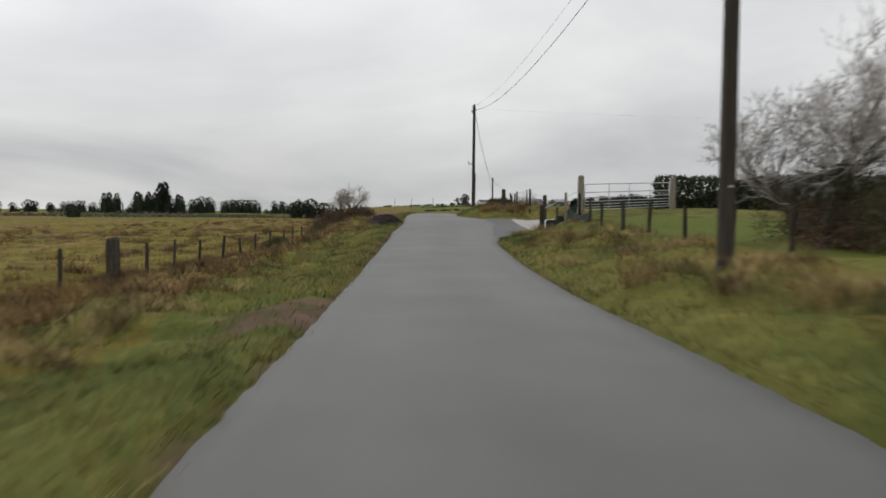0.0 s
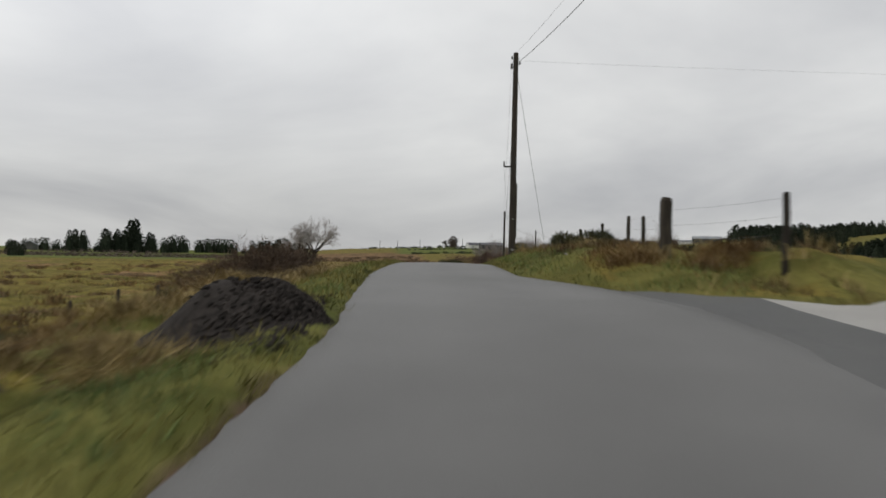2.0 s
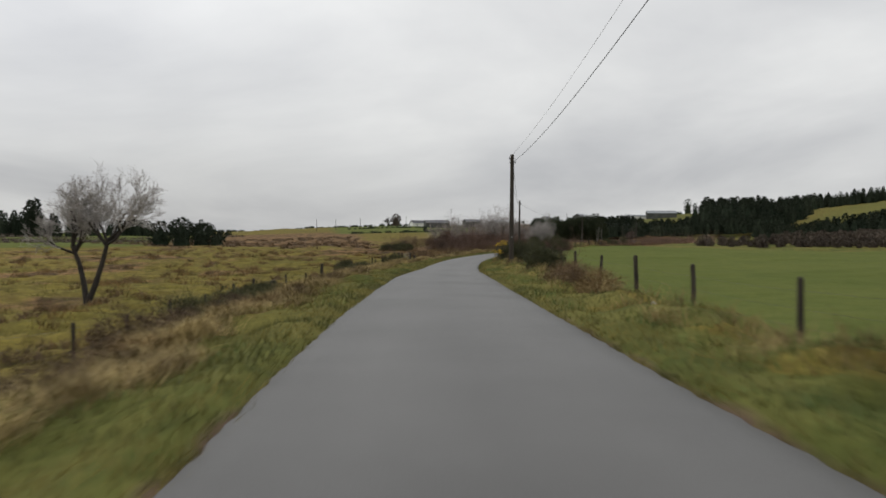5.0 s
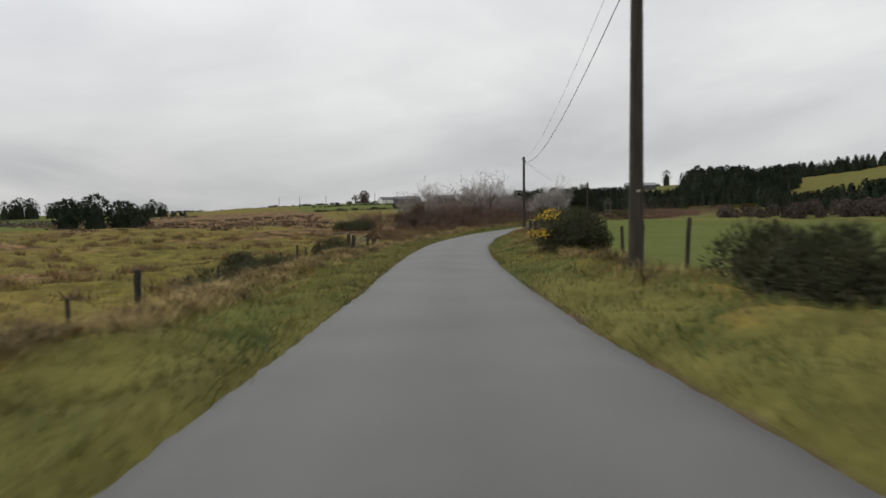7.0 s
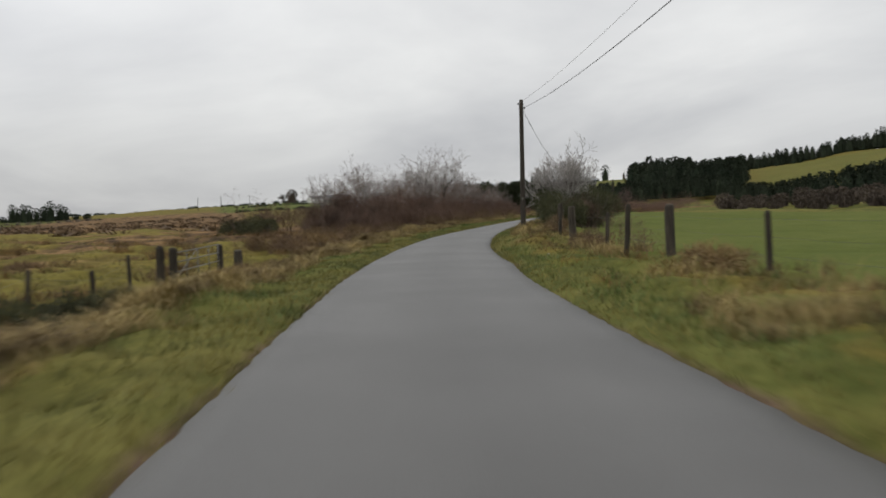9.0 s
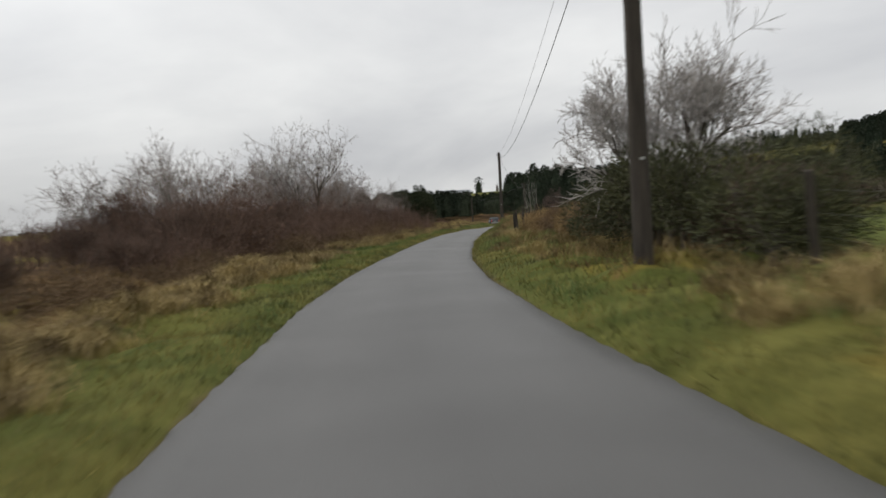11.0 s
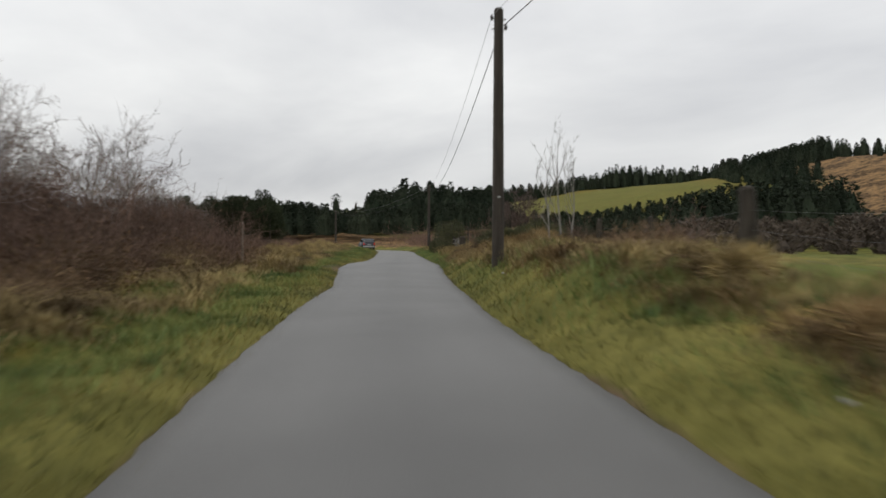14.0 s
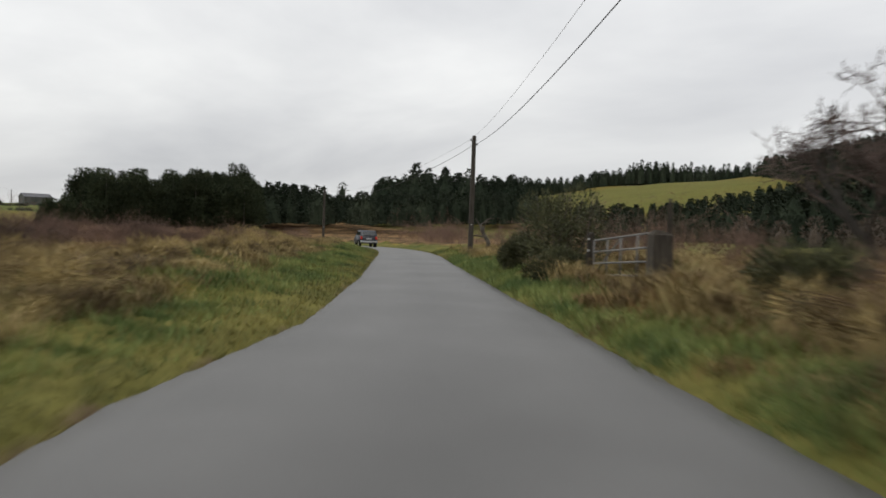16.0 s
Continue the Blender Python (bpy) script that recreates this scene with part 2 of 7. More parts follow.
def asphalt(name, a, b, wet=0.5):
    m = material(name, a, b, 0.5, 0.6, 0.35, fine=120.0, spec=0.4)
    n, l = m.node_tree.nodes, m.node_tree.links
    p = n["Principled BSDF"]
    # damp and dry patches, drawn out along the wheel tracks
    tc = n.new("ShaderNodeTexCoord")
    nz = n.new("ShaderNodeTexNoise"); nz.inputs["Scale"].default_value = 0.35; nz.inputs["Detail"].default_value = 5.0
    l.new(tc.outputs["Object"], nz.inputs["Vector"])
    mr = n.new("ShaderNodeMapRange")
    mr.inputs["From Min"].default_value, mr.inputs["From Max"].default_value = 0.35, 0.7
    mr.inputs["To Min"].default_value, mr.inputs["To Max"].default_value = wet - 0.02, wet + 0.03
    l.new(nz.outputs["Fac"], mr.inputs["Value"]); l.new(mr.outputs[0], p.inputs["Roughness"])
    # wheel tracks worn paler, by the place across the lane (zero where a surface has none)
    at = n.new("ShaderNodeAttribute"); at.attribute_name = "across"
    wave = n.new("ShaderNodeMath"); wave.operation = "PINGPONG"; wave.inputs[1].default_value = 0.25
    l.new(at.outputs["Fac"], wave.inputs[0])
    wear = n.new("ShaderNodeMath"); wear.operation = "MULTIPLY"
    l.new(wave.outputs[0], wear.inputs[0]); wear.inputs[1].default_value = 0.6
    lift = n.new("ShaderNodeMapRange"); lift.inputs["From Max"].default_value = 0.18
    lift.inputs["To Min"].default_value, lift.inputs["To Max"].default_value = 0.91, 1.11
    l.new(wear.outputs[0], lift.inputs["Value"])
    hsv = n.new("ShaderNodeHueSaturation")
    old = p.inputs["Base Color"].links[0].from_socket
    l.new(old, hsv.inputs["Color"]); l.new(lift.outputs[0], hsv.inputs["Value"]); l.new(hsv.outputs[0], p.inputs["Base Color"])
    return m


M_ROAD = asphalt("damp_asphalt", (0.064, 0.0625, 0.060), (0.088, 0.086, 0.083), 0.56)
M_LANE = asphalt("worn_lane_surface", (0.036, 0.037, 0.036), (0.058, 0.058, 0.056), 0.6)
M_CONC = asphalt("pale_concrete", (0.22, 0.21, 0.195), (0.32, 0.31, 0.29), 0.6)
M_WATER = asphalt("puddle_water", (0.03, 0.027, 0.024), (0.045, 0.04, 0.034), 0.07)

# ------------------------------------------------------------------ the plan: a spine along the road
# x, y and height of the road every 12.5 m, from 20 m before the start
SPINE = [(0.63, -19.99, 0.0), (0.24, -7.5, 0.0), (-0.15, 5.0, -0.03), (-0.62, 17.49, -0.04), (-0.99, 29.98, 0.26), (-1.25, 42.48, 0.98),
         (-1.17, 54.98, 1.27), (-0.91, 67.48, 1.12), (-0.16, 79.95, 0.92), (0.87, 92.41, 0.77), (2.11, 104.85, 0.6), (3.49, 117.27, 0.35),
         (5.06, 129.67, 0.13), (6.94, 142.03, -0.03), (9.23, 154.32, -0.15), (12.33, 166.42, -0.2), (16.2, 178.31, -0.18), (20.79, 189.93, -0.12),
         (26.14, 201.23, 0.0), (31.89, 212.32, 0.15), (37.96, 223.25, 0.26), (43.98, 234.2, 0.24), (50.07, 245.12, 0.21), (56.13, 256.06, 0.21),
         (62.18, 266.99, 0.21), (68.24, 277.93, 0.21), (73.9, 289.1, 0.15), (78.8, 300.6, 0.05), (82.7, 312.5, -0.05), (85.5, 324.6, -0.2), (87.4, 337.0, -0.4)]
STEP, S_FIRST = 12.5, -20.0
SPA = np.array(SPINE)
S_LAST = S_FIRST + STEP * (len(SPA) - 1)


def catmull(u):
    """The spine at fractional index u (array)."""
    u = np.clip(u, 0, len(SPA) - 1 - 1e-6)
    i = u.astype(int)
    f = (u - i)[:, None]
    g = lambda k: SPA[np.clip(i + k, 0, len(SPA) - 1)]
    p0, p1, p2, p3 = g(-1), g(0), g(1), g(2)
    return 0.5 * (2 * p1 + (p2 - p0) * f + (2 * p0 - 5 * p1 + 4 * p2 - p3) * f * f + (3 * p1 - p0 - 3 * p2 + p3) * f ** 3)


DS = np.arange(S_FIRST, S_LAST + 0.01, 0.5)
DP = catmull((DS - S_FIRST) / STEP)
DT = np.gradient(DP[:, :2], axis=0)
DTH = np.arctan2(DT[:, 0], DT[:, 1])  # heading to the right of +y
HEAD_MEAN = radians(15)


def smooth(a, b, v):
    u = np.clip((v - a) / (b - a), 0, 1)
    return u * u * (3 - 2 * u)


def plan(s, lat):
    """Ground plan: metres along the spine and to its right, as x and y."""
    s, lat = np.broadcast_arrays(np.asarray(s, float), np.asarray(lat, float))
    th = np.interp(s, DS, DTH)
    x, y = np.interp(s, DS, DP[:, 0]), np.interp(s, DS, DP[:, 1])
    over = np.where(s > S_LAST, s - S_LAST, np.where(s < S_FIRST, s - S_FIRST, 0.0))
    x, y = x + over * np.sin(th), y + over * np.cos(th)
    w = smooth(30, 140, np.abs(lat))
    tn = th * (1 - w) + HEAD_MEAN * w
    return x + lat * np.cos(tn), y - lat * np.sin(tn)


def ripple(x, y, size, seed):
    """Smooth uneven values about -1 to 1."""
    r = np.random.RandomState(seed)
    out = 0
    for k in range(7):
        a, ph, f = r.uniform(0, 6.28), r.uniform(0, 6.28), r.uniform(0.6, 1.7) / size
        out = out + np.sin((x * math.cos(a) + y * math.sin(a)) * 6.28 * f + ph + 1.3 * np.sin((y * math.cos(a) - x * math.sin(a)) * 3.1 * f + ph * 2))
    return out / 3.2


HILL_AZ = np.array([-180, -100, -60, -30, -15, -8, 0, 10, 21, 30, 36, 42, 48, 53, 72, 100, 180])
HILL_D = np.array([900, 800, 700, 650, 650, 650, 660, 700, 740, 680, 640, 620, 600, 470, 430, 500, 900])
HILL_Z = np.array([8, 5, 3.5, 2.2, 3, 8, 12, 15, 25, 27, 31, 39, 41, 43, 42, 30, 8])
HILL_P = np.array([1, 1, 1, 1.8, 1.8, 1.5, 1.3, 1.3, 1.3, 1.3, 1.2, 0.9, 0.7, 0.8, 0.9, 1, 1])
HUB = (8.0, 140.0)


def polar(x, y):
    return np.hypot(x - HUB[0], y - HUB[1]), np.degrees(np.arctan2(x - HUB[0], y - HUB[1]))


def hills(x, y):
    d, az = polar(x, y)
    hd, hz, hp = (np.interp(az, HILL_AZ, v) for v in (HILL_D, HILL_Z, HILL_P))
    base = np.interp(az, [-180, -20, 10, 25, 180], [-1.2, -1.4, -0.6, 0.3, 0.3])
    u = np.clip((d - 150) / (hd - 150), 0, 1)
    z = base + (hz - base) * u ** hp - np.clip(d - hd, 0, None) * 0.02
    return z + ripple(x, y, 130, 5) * 1.1 * u


LS = [-60, 0, 20, 40, 60, 97, 115, 130, 160, 180, 200, 245, 262, 300, 360]
L_NEAR = [-.2, -.2, -.45, -.6, -.4, -.2, -.15, -.12, -.12, -.08, -.05, -.05, 0.30, 0.35, 0.1]
LF = [-60, 0, 20, 30, 37, 44, 60, 85, 97, 115, 130, 160, 180, 200, 245, 262, 300, 360]
L_FOOT = [-.9, -.9, -1.0, -1.35, -1.8, -2.3, -2.2, -1.85, -1.97, -1.6, -1.35, -.9, -.5, -.35, -.3, 0.2, 0.2, 0.1]
CREST_S = [-60, 40, 56, 64, 85, 100, 115, 140, 150, 165, 180, 200, 360]
CREST = [4.2, 4.0, 3.2, 3.0, 3.2, 3.7, 4.0, 4.1, 3.4, 3.2, 3.8, 4.2, 4.2]
L_FIELD = [-1.6, -1.6, -1.6, -1.6, -1.6, -1.6, -1.55, -1.5, -0.9, -0.7, -.6, -.5, -0.5, -0.4, -0.3]
RS = [-60, 0, 20, 29, 31, 33, 40.5, 44, 55, 62, 80, 100, 120, 150, 178, 200, 218, 226, 236, 248, 262, 300, 360]
R_NEAR = [.1, .15, .3, .25, .12, .02, .02, .42, .45, .45, .08, .04, .28, .15, .4, .25, .28, .7, .75, .45, .3, .3, .3]
RF = [-60, 0, 20, 32, 33.8, 35, 41, 44, 55, 62, 68, 74, 80, 90, 100, 110, 120, 150, 178, 200, 232, 262, 300, 360]
R_FOOT = [.4, .4, .7, .85, .9, .95, .8, .6, .42, .38, .22, .0, -.35, -.45, -.45, -.3, .0, .15, .35, .3, .25, .45, .6, .6]
RD = [-60, 0, 20, 33, 35.2, 36.8, 42.5, 46, 55, 62, 80, 100, 120, 150, 178, 200, 232, 262, 300, 360]
R_FIELD = [1.0, 1.0, 1.2, 1.4, 1.4, 1.4, 1.4, 1.3, 1.25, 1.2, 0.95, 0.8, 0.7, 0.4, 0.0, -.3, -.3, .6, 1.2, 1.5]


def road_left(s):
    return np.interp(s, [-60, 20, 33, 38.5, 46, 56, 66, 76, 86, 105, 120, 160, 180, 197, 212, 226, 232, 240, 246, 252, 257, 268, 292, 360],
                     [-1.2, -1.17, -1.08, -.74, -.92, -.83, -.98, -1.2, -1.45, -1.6, -1.27, -1.32, -1.4, -1.14, -1.3, -1.42, -1.25, -1.6, -1.9, -1.85, -1.15, -.88, -.92, -.9]) \
        + 0.012 * np.sin(s * 0.9) + 0.012 * np.sin(s * 5.7 + 1) + 0.012 * np.sin(s * 11.3 + 2)


def road_right(s):
    return np.interp(s, [-60, 12, 20, 28, 31, 34, 40.5, 43.5, 46.5, 60, 64, 72, 90, 115, 140, 150, 157, 165, 183, 200, 208, 218, 226, 234, 242, 248, 262, 290, 360],
                     [2.5, 2.52, 2.7, 2.92, 3.3, 3.7, 3.8, 3.2, 2.12, 2.2, 2.55, 2.3, 2.25, 1.95, 2.28, 2.4, 2.58, 2.3, 2.02, 1.95, 1.8, 1.75, 1.5, 1.65, 2.05, 2.4, 2.4, 2.6, 2.6]) \
        + 0.012 * np.sin(s * 0.8 + 2) + 0.012 * np.sin(s * 6.1) + 0.012 * np.sin(s * 12.1 + 1)


def lane_near(lat):
    """The side lane's nearer edge, along the spine, with its flared corner."""
    return 33.2 - 2.4 * np.clip((6.0 - lat) / 2.8, 0, 1) ** 1.6 + 0.85 * np.clip(lat - 6.0, 0, None)


def lane_far(lat):
    return 40.4 + 2.8 * np.clip((6.0 - lat) / 2.8, 0, 1) ** 1.6 + 0.75 * np.clip(lat - 6.0, 0, None)


def lumps(x, y):
    """Rounded grass tussocks, zero to one."""
    return smooth(-0.15, 0.75, ripple(x, y, 2.3, 9)) * (0.7 + 0.3 * ripple(x, y, 0.9, 10))


def height(s, lat):
    """The ground's height at metres along and to the right of the spine."""
    s, lat = np.broadcast_arrays(np.asarray(s, float), np.asarray(lat, float))
    x, y = plan(s, lat)
    zr = np.interp(s, DS, DP[:, 2])
    rl, rr = road_left(s), road_right(s)
    ln, lf, lfield = np.interp(s, LS, L_NEAR), np.interp(s, LF, L_FOOT), np.interp(s, LS, L_FIELD)
    rn, rf, rfield = np.interp(s, RS, R_NEAR), np.interp(s, RF, R_FOOT), np.interp(s, RD, R_FIELD)
    crest = np.interp(s, CREST_S, CREST)
    a = np.abs(lat)
    left = zr + ln * smooth(0, 1, (rl - lat) / (crest - 1.1))
    left = left + (lf - ln) * smooth(crest, crest + 4.4, a)
    wl_ = smooth(8.6, 45, a)
    left = left * (1 - wl_) + lfield * wl_
    lane = np.where(lat < 6, smooth(28.5, 30.8, s) * (1 - smooth(43, 45, s)), smooth(0, 1.6, s - lane_near(lat) + 1.0) * (1 - smooth(0, 2, s - lane_far(lat)))) * (lat > 0)
    rf = rf * (1 - lane) + 0.1 * lane
    right = zr + rn * smooth(0, 1, (lat - rr) / 1.6) + (rf - rn) * smooth(4, 7, a)
    wr_ = smooth(7, 45, a)
    right = right * (1 - wr_) + rfield * wr_
    z = np.where(lat < 0, left, right)
    off = np.clip(np.maximum(rl - lat, lat - rr), 0, None)  # metres off the tarmac
    bay = smooth(240, 242, s) * (1 - smooth(247, 249, s)) * (lat < 0) * (lat > -5.2)
    rough = smooth(0.0, 1.6, off) * (1 - 0.9 * lane) * (1 - 0.95 * bay)
    field = smooth(5.5, 8, lat)
    z = z + rough * (1 - 0.7 * field) * (0.085 * ripple(x, y, 1.6, 1) + 0.13 * ripple(x, y, 4.5, 2)) + rough * 0.20 * lumps(x, y) * (smooth(3.0, 4.6, -lat) * (1 - 0.9 * smooth(7.5, 10, -lat)) * (1 - 0.85 * smooth(48, 56, s) * (1 - smooth(150, 165, s)) * smooth(crest - 0.3, crest + 0.7, -lat)) + 0.6 * smooth(2.8, 3.8, lat) * (1 - field)) + 0.18 * smooth(8, 25, a) * ripple(x, y, 17, 3)
    z = np.where(off <= 0.0, z - 0.07, z - 0.05 * (1 - smooth(0, 0.35, off)))
    # a lip of turf stands over the tarmac's edge
    z = z + 0.06 * smooth(0.05, 0.3, off) * (1 - smooth(0.5, 1.2, off)) * (1 - lane)
    # the dish of the lay-by puddle
    dish = ((s - 244.6) / 1.5) ** 2 + ((lat + 2.75) / 0.95) ** 2
    z = np.where(dish < 2.2, z * smooth(0.9, 2.0, dish) + (zr - 0.10) * (1 - smooth(0.9, 2.0, dish)), z)
    w = np.maximum.reduce([smooth(60, 220, a), smooth(352, 470, s), smooth(40, 160, -s)])
    return z * (1 - w) + hills(x, y) * w


def place(s, lat, lift=0.0):
    x, y = plan(s, lat)
    return Vector((float(x), float(y), float(height(s, lat)) + lift))


def road_z(s):
    return float(np.interp(s, DS, DP[:, 2]))


def heading(s):
    return float(np.degrees(np.interp(s, DS, DTH)))


# ------------------------------------------------------------------ mesh helpers
def np_mesh(name, verts, faces, mat=None, shade=False):
    me = bpy.data.meshes.new(name)
    verts, faces = np.ascontiguousarray(verts, dtype=np.float32), np.ascontiguousarray(faces, dtype=np.int32)
    me.vertices.add(len(verts)); me.vertices.foreach_set("co", verts.ravel())
    me.loops.add(faces.size); me.loops.foreach_set("vertex_index", faces.ravel())
    me.polygons.add(len(faces)); me.polygons.foreach_set("loop_start", np.arange(0, faces.size, faces.shape[1], dtype=np.int32))
    me.update(calc_edges=True)
    if shade:
        me.polygons.foreach_set("use_smooth", np.ones(len(faces), dtype=bool))
    if mat:
        me.materials.append(mat)
    return me


def bm_mesh(name, bm, mat, shade=False):
    me = bpy.data.meshes.new(name)
    bm.to_mesh(me); bm.free()
    if shade:
        for p in me.polygons:
            p.use_smooth = True
    me.materials.append(mat)
    return me


def part(name, data, parent, label="", at=None):
    ob = new(name, data)
    ob.parent = parent
    if at is not None:
        ob.matrix_basis = at
    return tagged(ob, label) if label else ob


def thing(name, label, category, at=None, group="", kind=""):
    ob = new(name)
    ob.empty_display_size = 0.3
    if at is not None:
        ob.matrix_basis = at
    return tagged(ob, label, category, group, kind)


def tubes(pts, radii, sides=5):
    """Tapered tubes: pts (n, k, 3), radii (n, k)."""
    pts, radii = np.asarray(pts, float), np.asarray(radii, float)
    n, k, _ = pts.shape
    tan = np.gradient(pts, axis=1)
    tan /= np.linalg.norm(tan, axis=2, keepdims=True) + 1e-9
    ref = np.where(np.abs(tan[..., 2:3]) < 0.9, [[[0, 0, 1.0]]], [[[1.0, 0, 0]]])
    u = np.cross(tan, ref); u /= np.linalg.norm(u, axis=2, keepdims=True) + 1e-9
    v = np.cross(tan, u)
    ang = np.arange(sides) * 2 * math.pi / sides
    ring = u[:, :, None] * np.cos(ang)[None, None, :, None] + v[:, :, None] * np.sin(ang)[None, None, :, None]
    verts = (pts[:, :, None] + ring * radii[:, :, None, None]).reshape(-1, 3)
    base = (np.arange(n)[:, None, None] * k + np.arange(k - 1)[None, :, None]) * sides
    j = np.arange(sides)[None, None, :]
    j2 = (j + 1) % sides
    f = np.stack([base + j, base + j2, base + sides + j2, base + sides + j], -1).reshape(-1, 4)
    return verts, f


def join(pieces):
    """Vertex and face arrays of several pieces with faces of one size."""
    vs, fs, o = [], [], 0
    for v, f in pieces:
        vs.append(np.asarray(v, float)); fs.append(np.asarray(f) + o); o += len(v)
    return np.concatenate(vs), np.concatenate(fs)


def box_bm(bm, size, at=(0, 0, 0), turn=None, bevel=0.0):
    m = Matrix.Translation(at) @ (turn.to_matrix().to_4x4() if turn else Matrix()) @ Matrix.Diagonal((*size, 1))
    got = bmesh.ops.create_cube(bm, size=1, matrix=m)
    if bevel:
        edges = list({e for v in got["verts"] for e in v.link_edges})
        bmesh.ops.bevel(bm, geom=edges, offset=bevel, segments=1, affect="EDGES")


def cyl_bm(bm, a, b, r0, r1=None, sides=10):
    a, b = Vector(a), Vector(b)
    m = Matrix.Translation((a + b) / 2) @ (b - a).to_track_quat("Z", "Y").to_matrix().to_4x4()
    bmesh.ops.create_cone(bm, cap_ends=True, segments=sides, radius1=r0, radius2=r0 if r1 is None else r1, depth=(b - a).length, matrix=m)


def blades(base, length, width, lean, rng, bend=False):
    """Grass-like blades: base (n, 3), length (n,), width (n,), lean: sideways reach in lengths (n,)."""
    n = len(base)
    a = rng.uniform(0, 6.283, n)
    side = np.stack([np.cos(a), np.sin(a), np.zeros(n)], 1) * (width / 2)[:, None]
    b = rng.uniform(0, 6.283, n)
    out = np.stack([np.cos(b), np.sin(b), np.zeros(n)], 1) * (lean * length)[:, None]
    up = np.zeros((n, 3)); up[:, 2] = length
    if not bend:
        v = np.stack([base - side, base + side, base + out + up], 1).reshape(-1, 3)
        return v, np.arange(3 * n).reshape(-1, 3)
    mid = base + out * 0.35 + up * 0.72
    tip = base + out * 1.15 + up * 0.92
    v = np.stack([base - side, base + side, mid + side * 0.7, mid - side * 0.7, tip], 1).reshape(-1, 3)
    i = 5 * np.arange(n)[:, None]
    f = np.concatenate([i + [0, 1, 2], i + [0, 2, 3], i + [3, 2, 4]], 0)
    return v, f


def spikes(centre, way, length, width, rng):
    """Thin triangles from centre along way."""
    n = len(centre)
    r = rng.normal(size=(n, 3))
    side = np.cross(way, r); side /= np.linalg.norm(side, axis=1, keepdims=True) + 1e-9
    side *= (width / 2)[:, None]
    v = np.stack([centre - side, centre + side, centre + way * length[:, None]], 1).reshape(-1, 3)
    return v, np.arange(3 * n).reshape(-1, 3)

# ------------------------------------------------------------------ ground, road, lane
gs = np.concatenate([-np.geomspace(1500, 62, 22), np.arange(-60, 0, 2.0), np.arange(0, 300, 0.5), np.arange(300, 360, 1.5), 360 + np.geomspace(4, 2000, 40)])
gl = np.concatenate([-np.geomspace(1900, 46, 34), -np.arange(44, 15.9, -1.6), np.arange(-15.2, -9, 0.5), np.arange(-8.8, 6.01, 0.3), np.arange(6.5, 14, 0.6), np.arange(14.8, 45, 1.6), np.geomspace(46, 1900, 36)])
GS, GL = np.meshgrid(gs, gl, indexing="ij")
GX, GY = plan(GS, GL)
GZ = height(GS, GL)
nr, nc = GS.shape
idx = np.arange(nr * nc).reshape(nr, nc)
gf = np.stack([idx[:-1, :-1], idx[1:, :-1], idx[1:, 1:], idx[:-1, 1:]], -1).reshape(-1, 4)[:, ::-1]
ground_me = np_mesh("ground", np.stack([GX, GY, GZ], -1).reshape(-1, 3), gf, None, True)
gd, gaz = polar(GX, GY)
near = np.abs(GL)
# land cover: pasture, rough moor grass, heather and dead bracken, bare dirt; what is left is verge turf
past = smooth(5.2, 6.5, GL) * np.maximum.reduce([smooth(48, 54, GS), smooth(40, 50, GL), smooth(6.6, 7.6, GL) * (1 - smooth(30, 33, GS))]) * (1 - smooth(85, 110, GL)) * smooth(2, 12, GS + 0 * GL) * (1 - smooth(238, 246, GS))
hillfield = smooth(31.5, 35, gaz) * (1 - smooth(48.0, 49, gaz)) * smooth(300, 330, gd) * (1 - smooth(600, 640, gd))
past = np.maximum(past, (smooth(-38, -34, gaz) * (1 - smooth(-16, -13, gaz)) * smooth(380, 420, gd) + smooth(-6, -2, gaz) * (1 - smooth(9, 12, gaz)) * smooth(360, 420, gd)) * (GL < 0))
past = np.maximum(past, smooth(49, 52, gaz) * smooth(150, 170, gd) * (1 - smooth(210, 240, gd)) * (GL > 0))
heath = smooth(-26, -20, gaz) * (1 - smooth(-4, -1, gaz)) * smooth(105, 130, gd) * (1 - smooth(400, 520, gd)) * (GL < 0)
heath = np.maximum(heath, smooth(49, 51.5, gaz) * smooth(225, 260, gd) * (GL > 0))
heath = np.maximum(heath, 0.72 * smooth(-0.1, 0.75, ripple(GX, GY, 22, 8)) * smooth(-12, -22, GL) * (1 - smooth(300, 400, gd)))
heath = np.maximum(heath, 0.75 * smooth(292, 322, GS) * smooth(3.6, 6, near) * (1 - smooth(28, 40, near)) * (1 - smooth(480, 520, GS)))
heath = np.maximum(heath, smooth(-5.5, -8, GL) * smooth(185, 195, GS) * (GL < 0) * (1 - smooth(30, 45, near)))
moor = smooth(-7, -9, GL) * np.ones_like(GS)
past, moor = np.maximum(past, 0.5 * hillfield), np.maximum(moor, hillfield)
moor = np.maximum(moor, smooth(0.25, 0.55, lumps(GX, GY)) * smooth(2.6, 3.6, -GL))
moor = np.maximum(moor, 0.8 * smooth(0.3, 0.6, lumps(GX, GY)) * smooth(2.6, 3.4, GL) * (1 - past))
heath = np.maximum(heath, 0.8 * smooth(-0.45, 0.4, ripple(GX, GY, 3.5, 14)) * smooth(3.2, 4.2, GL) * smooth(224, 234, GS) * (1 - smooth(264, 270, GS)) * (1 - smooth(5.6, 6.4, GL) * (1 - smooth(234, 240, GS))) * (1 - smooth(14, 18, GL)))
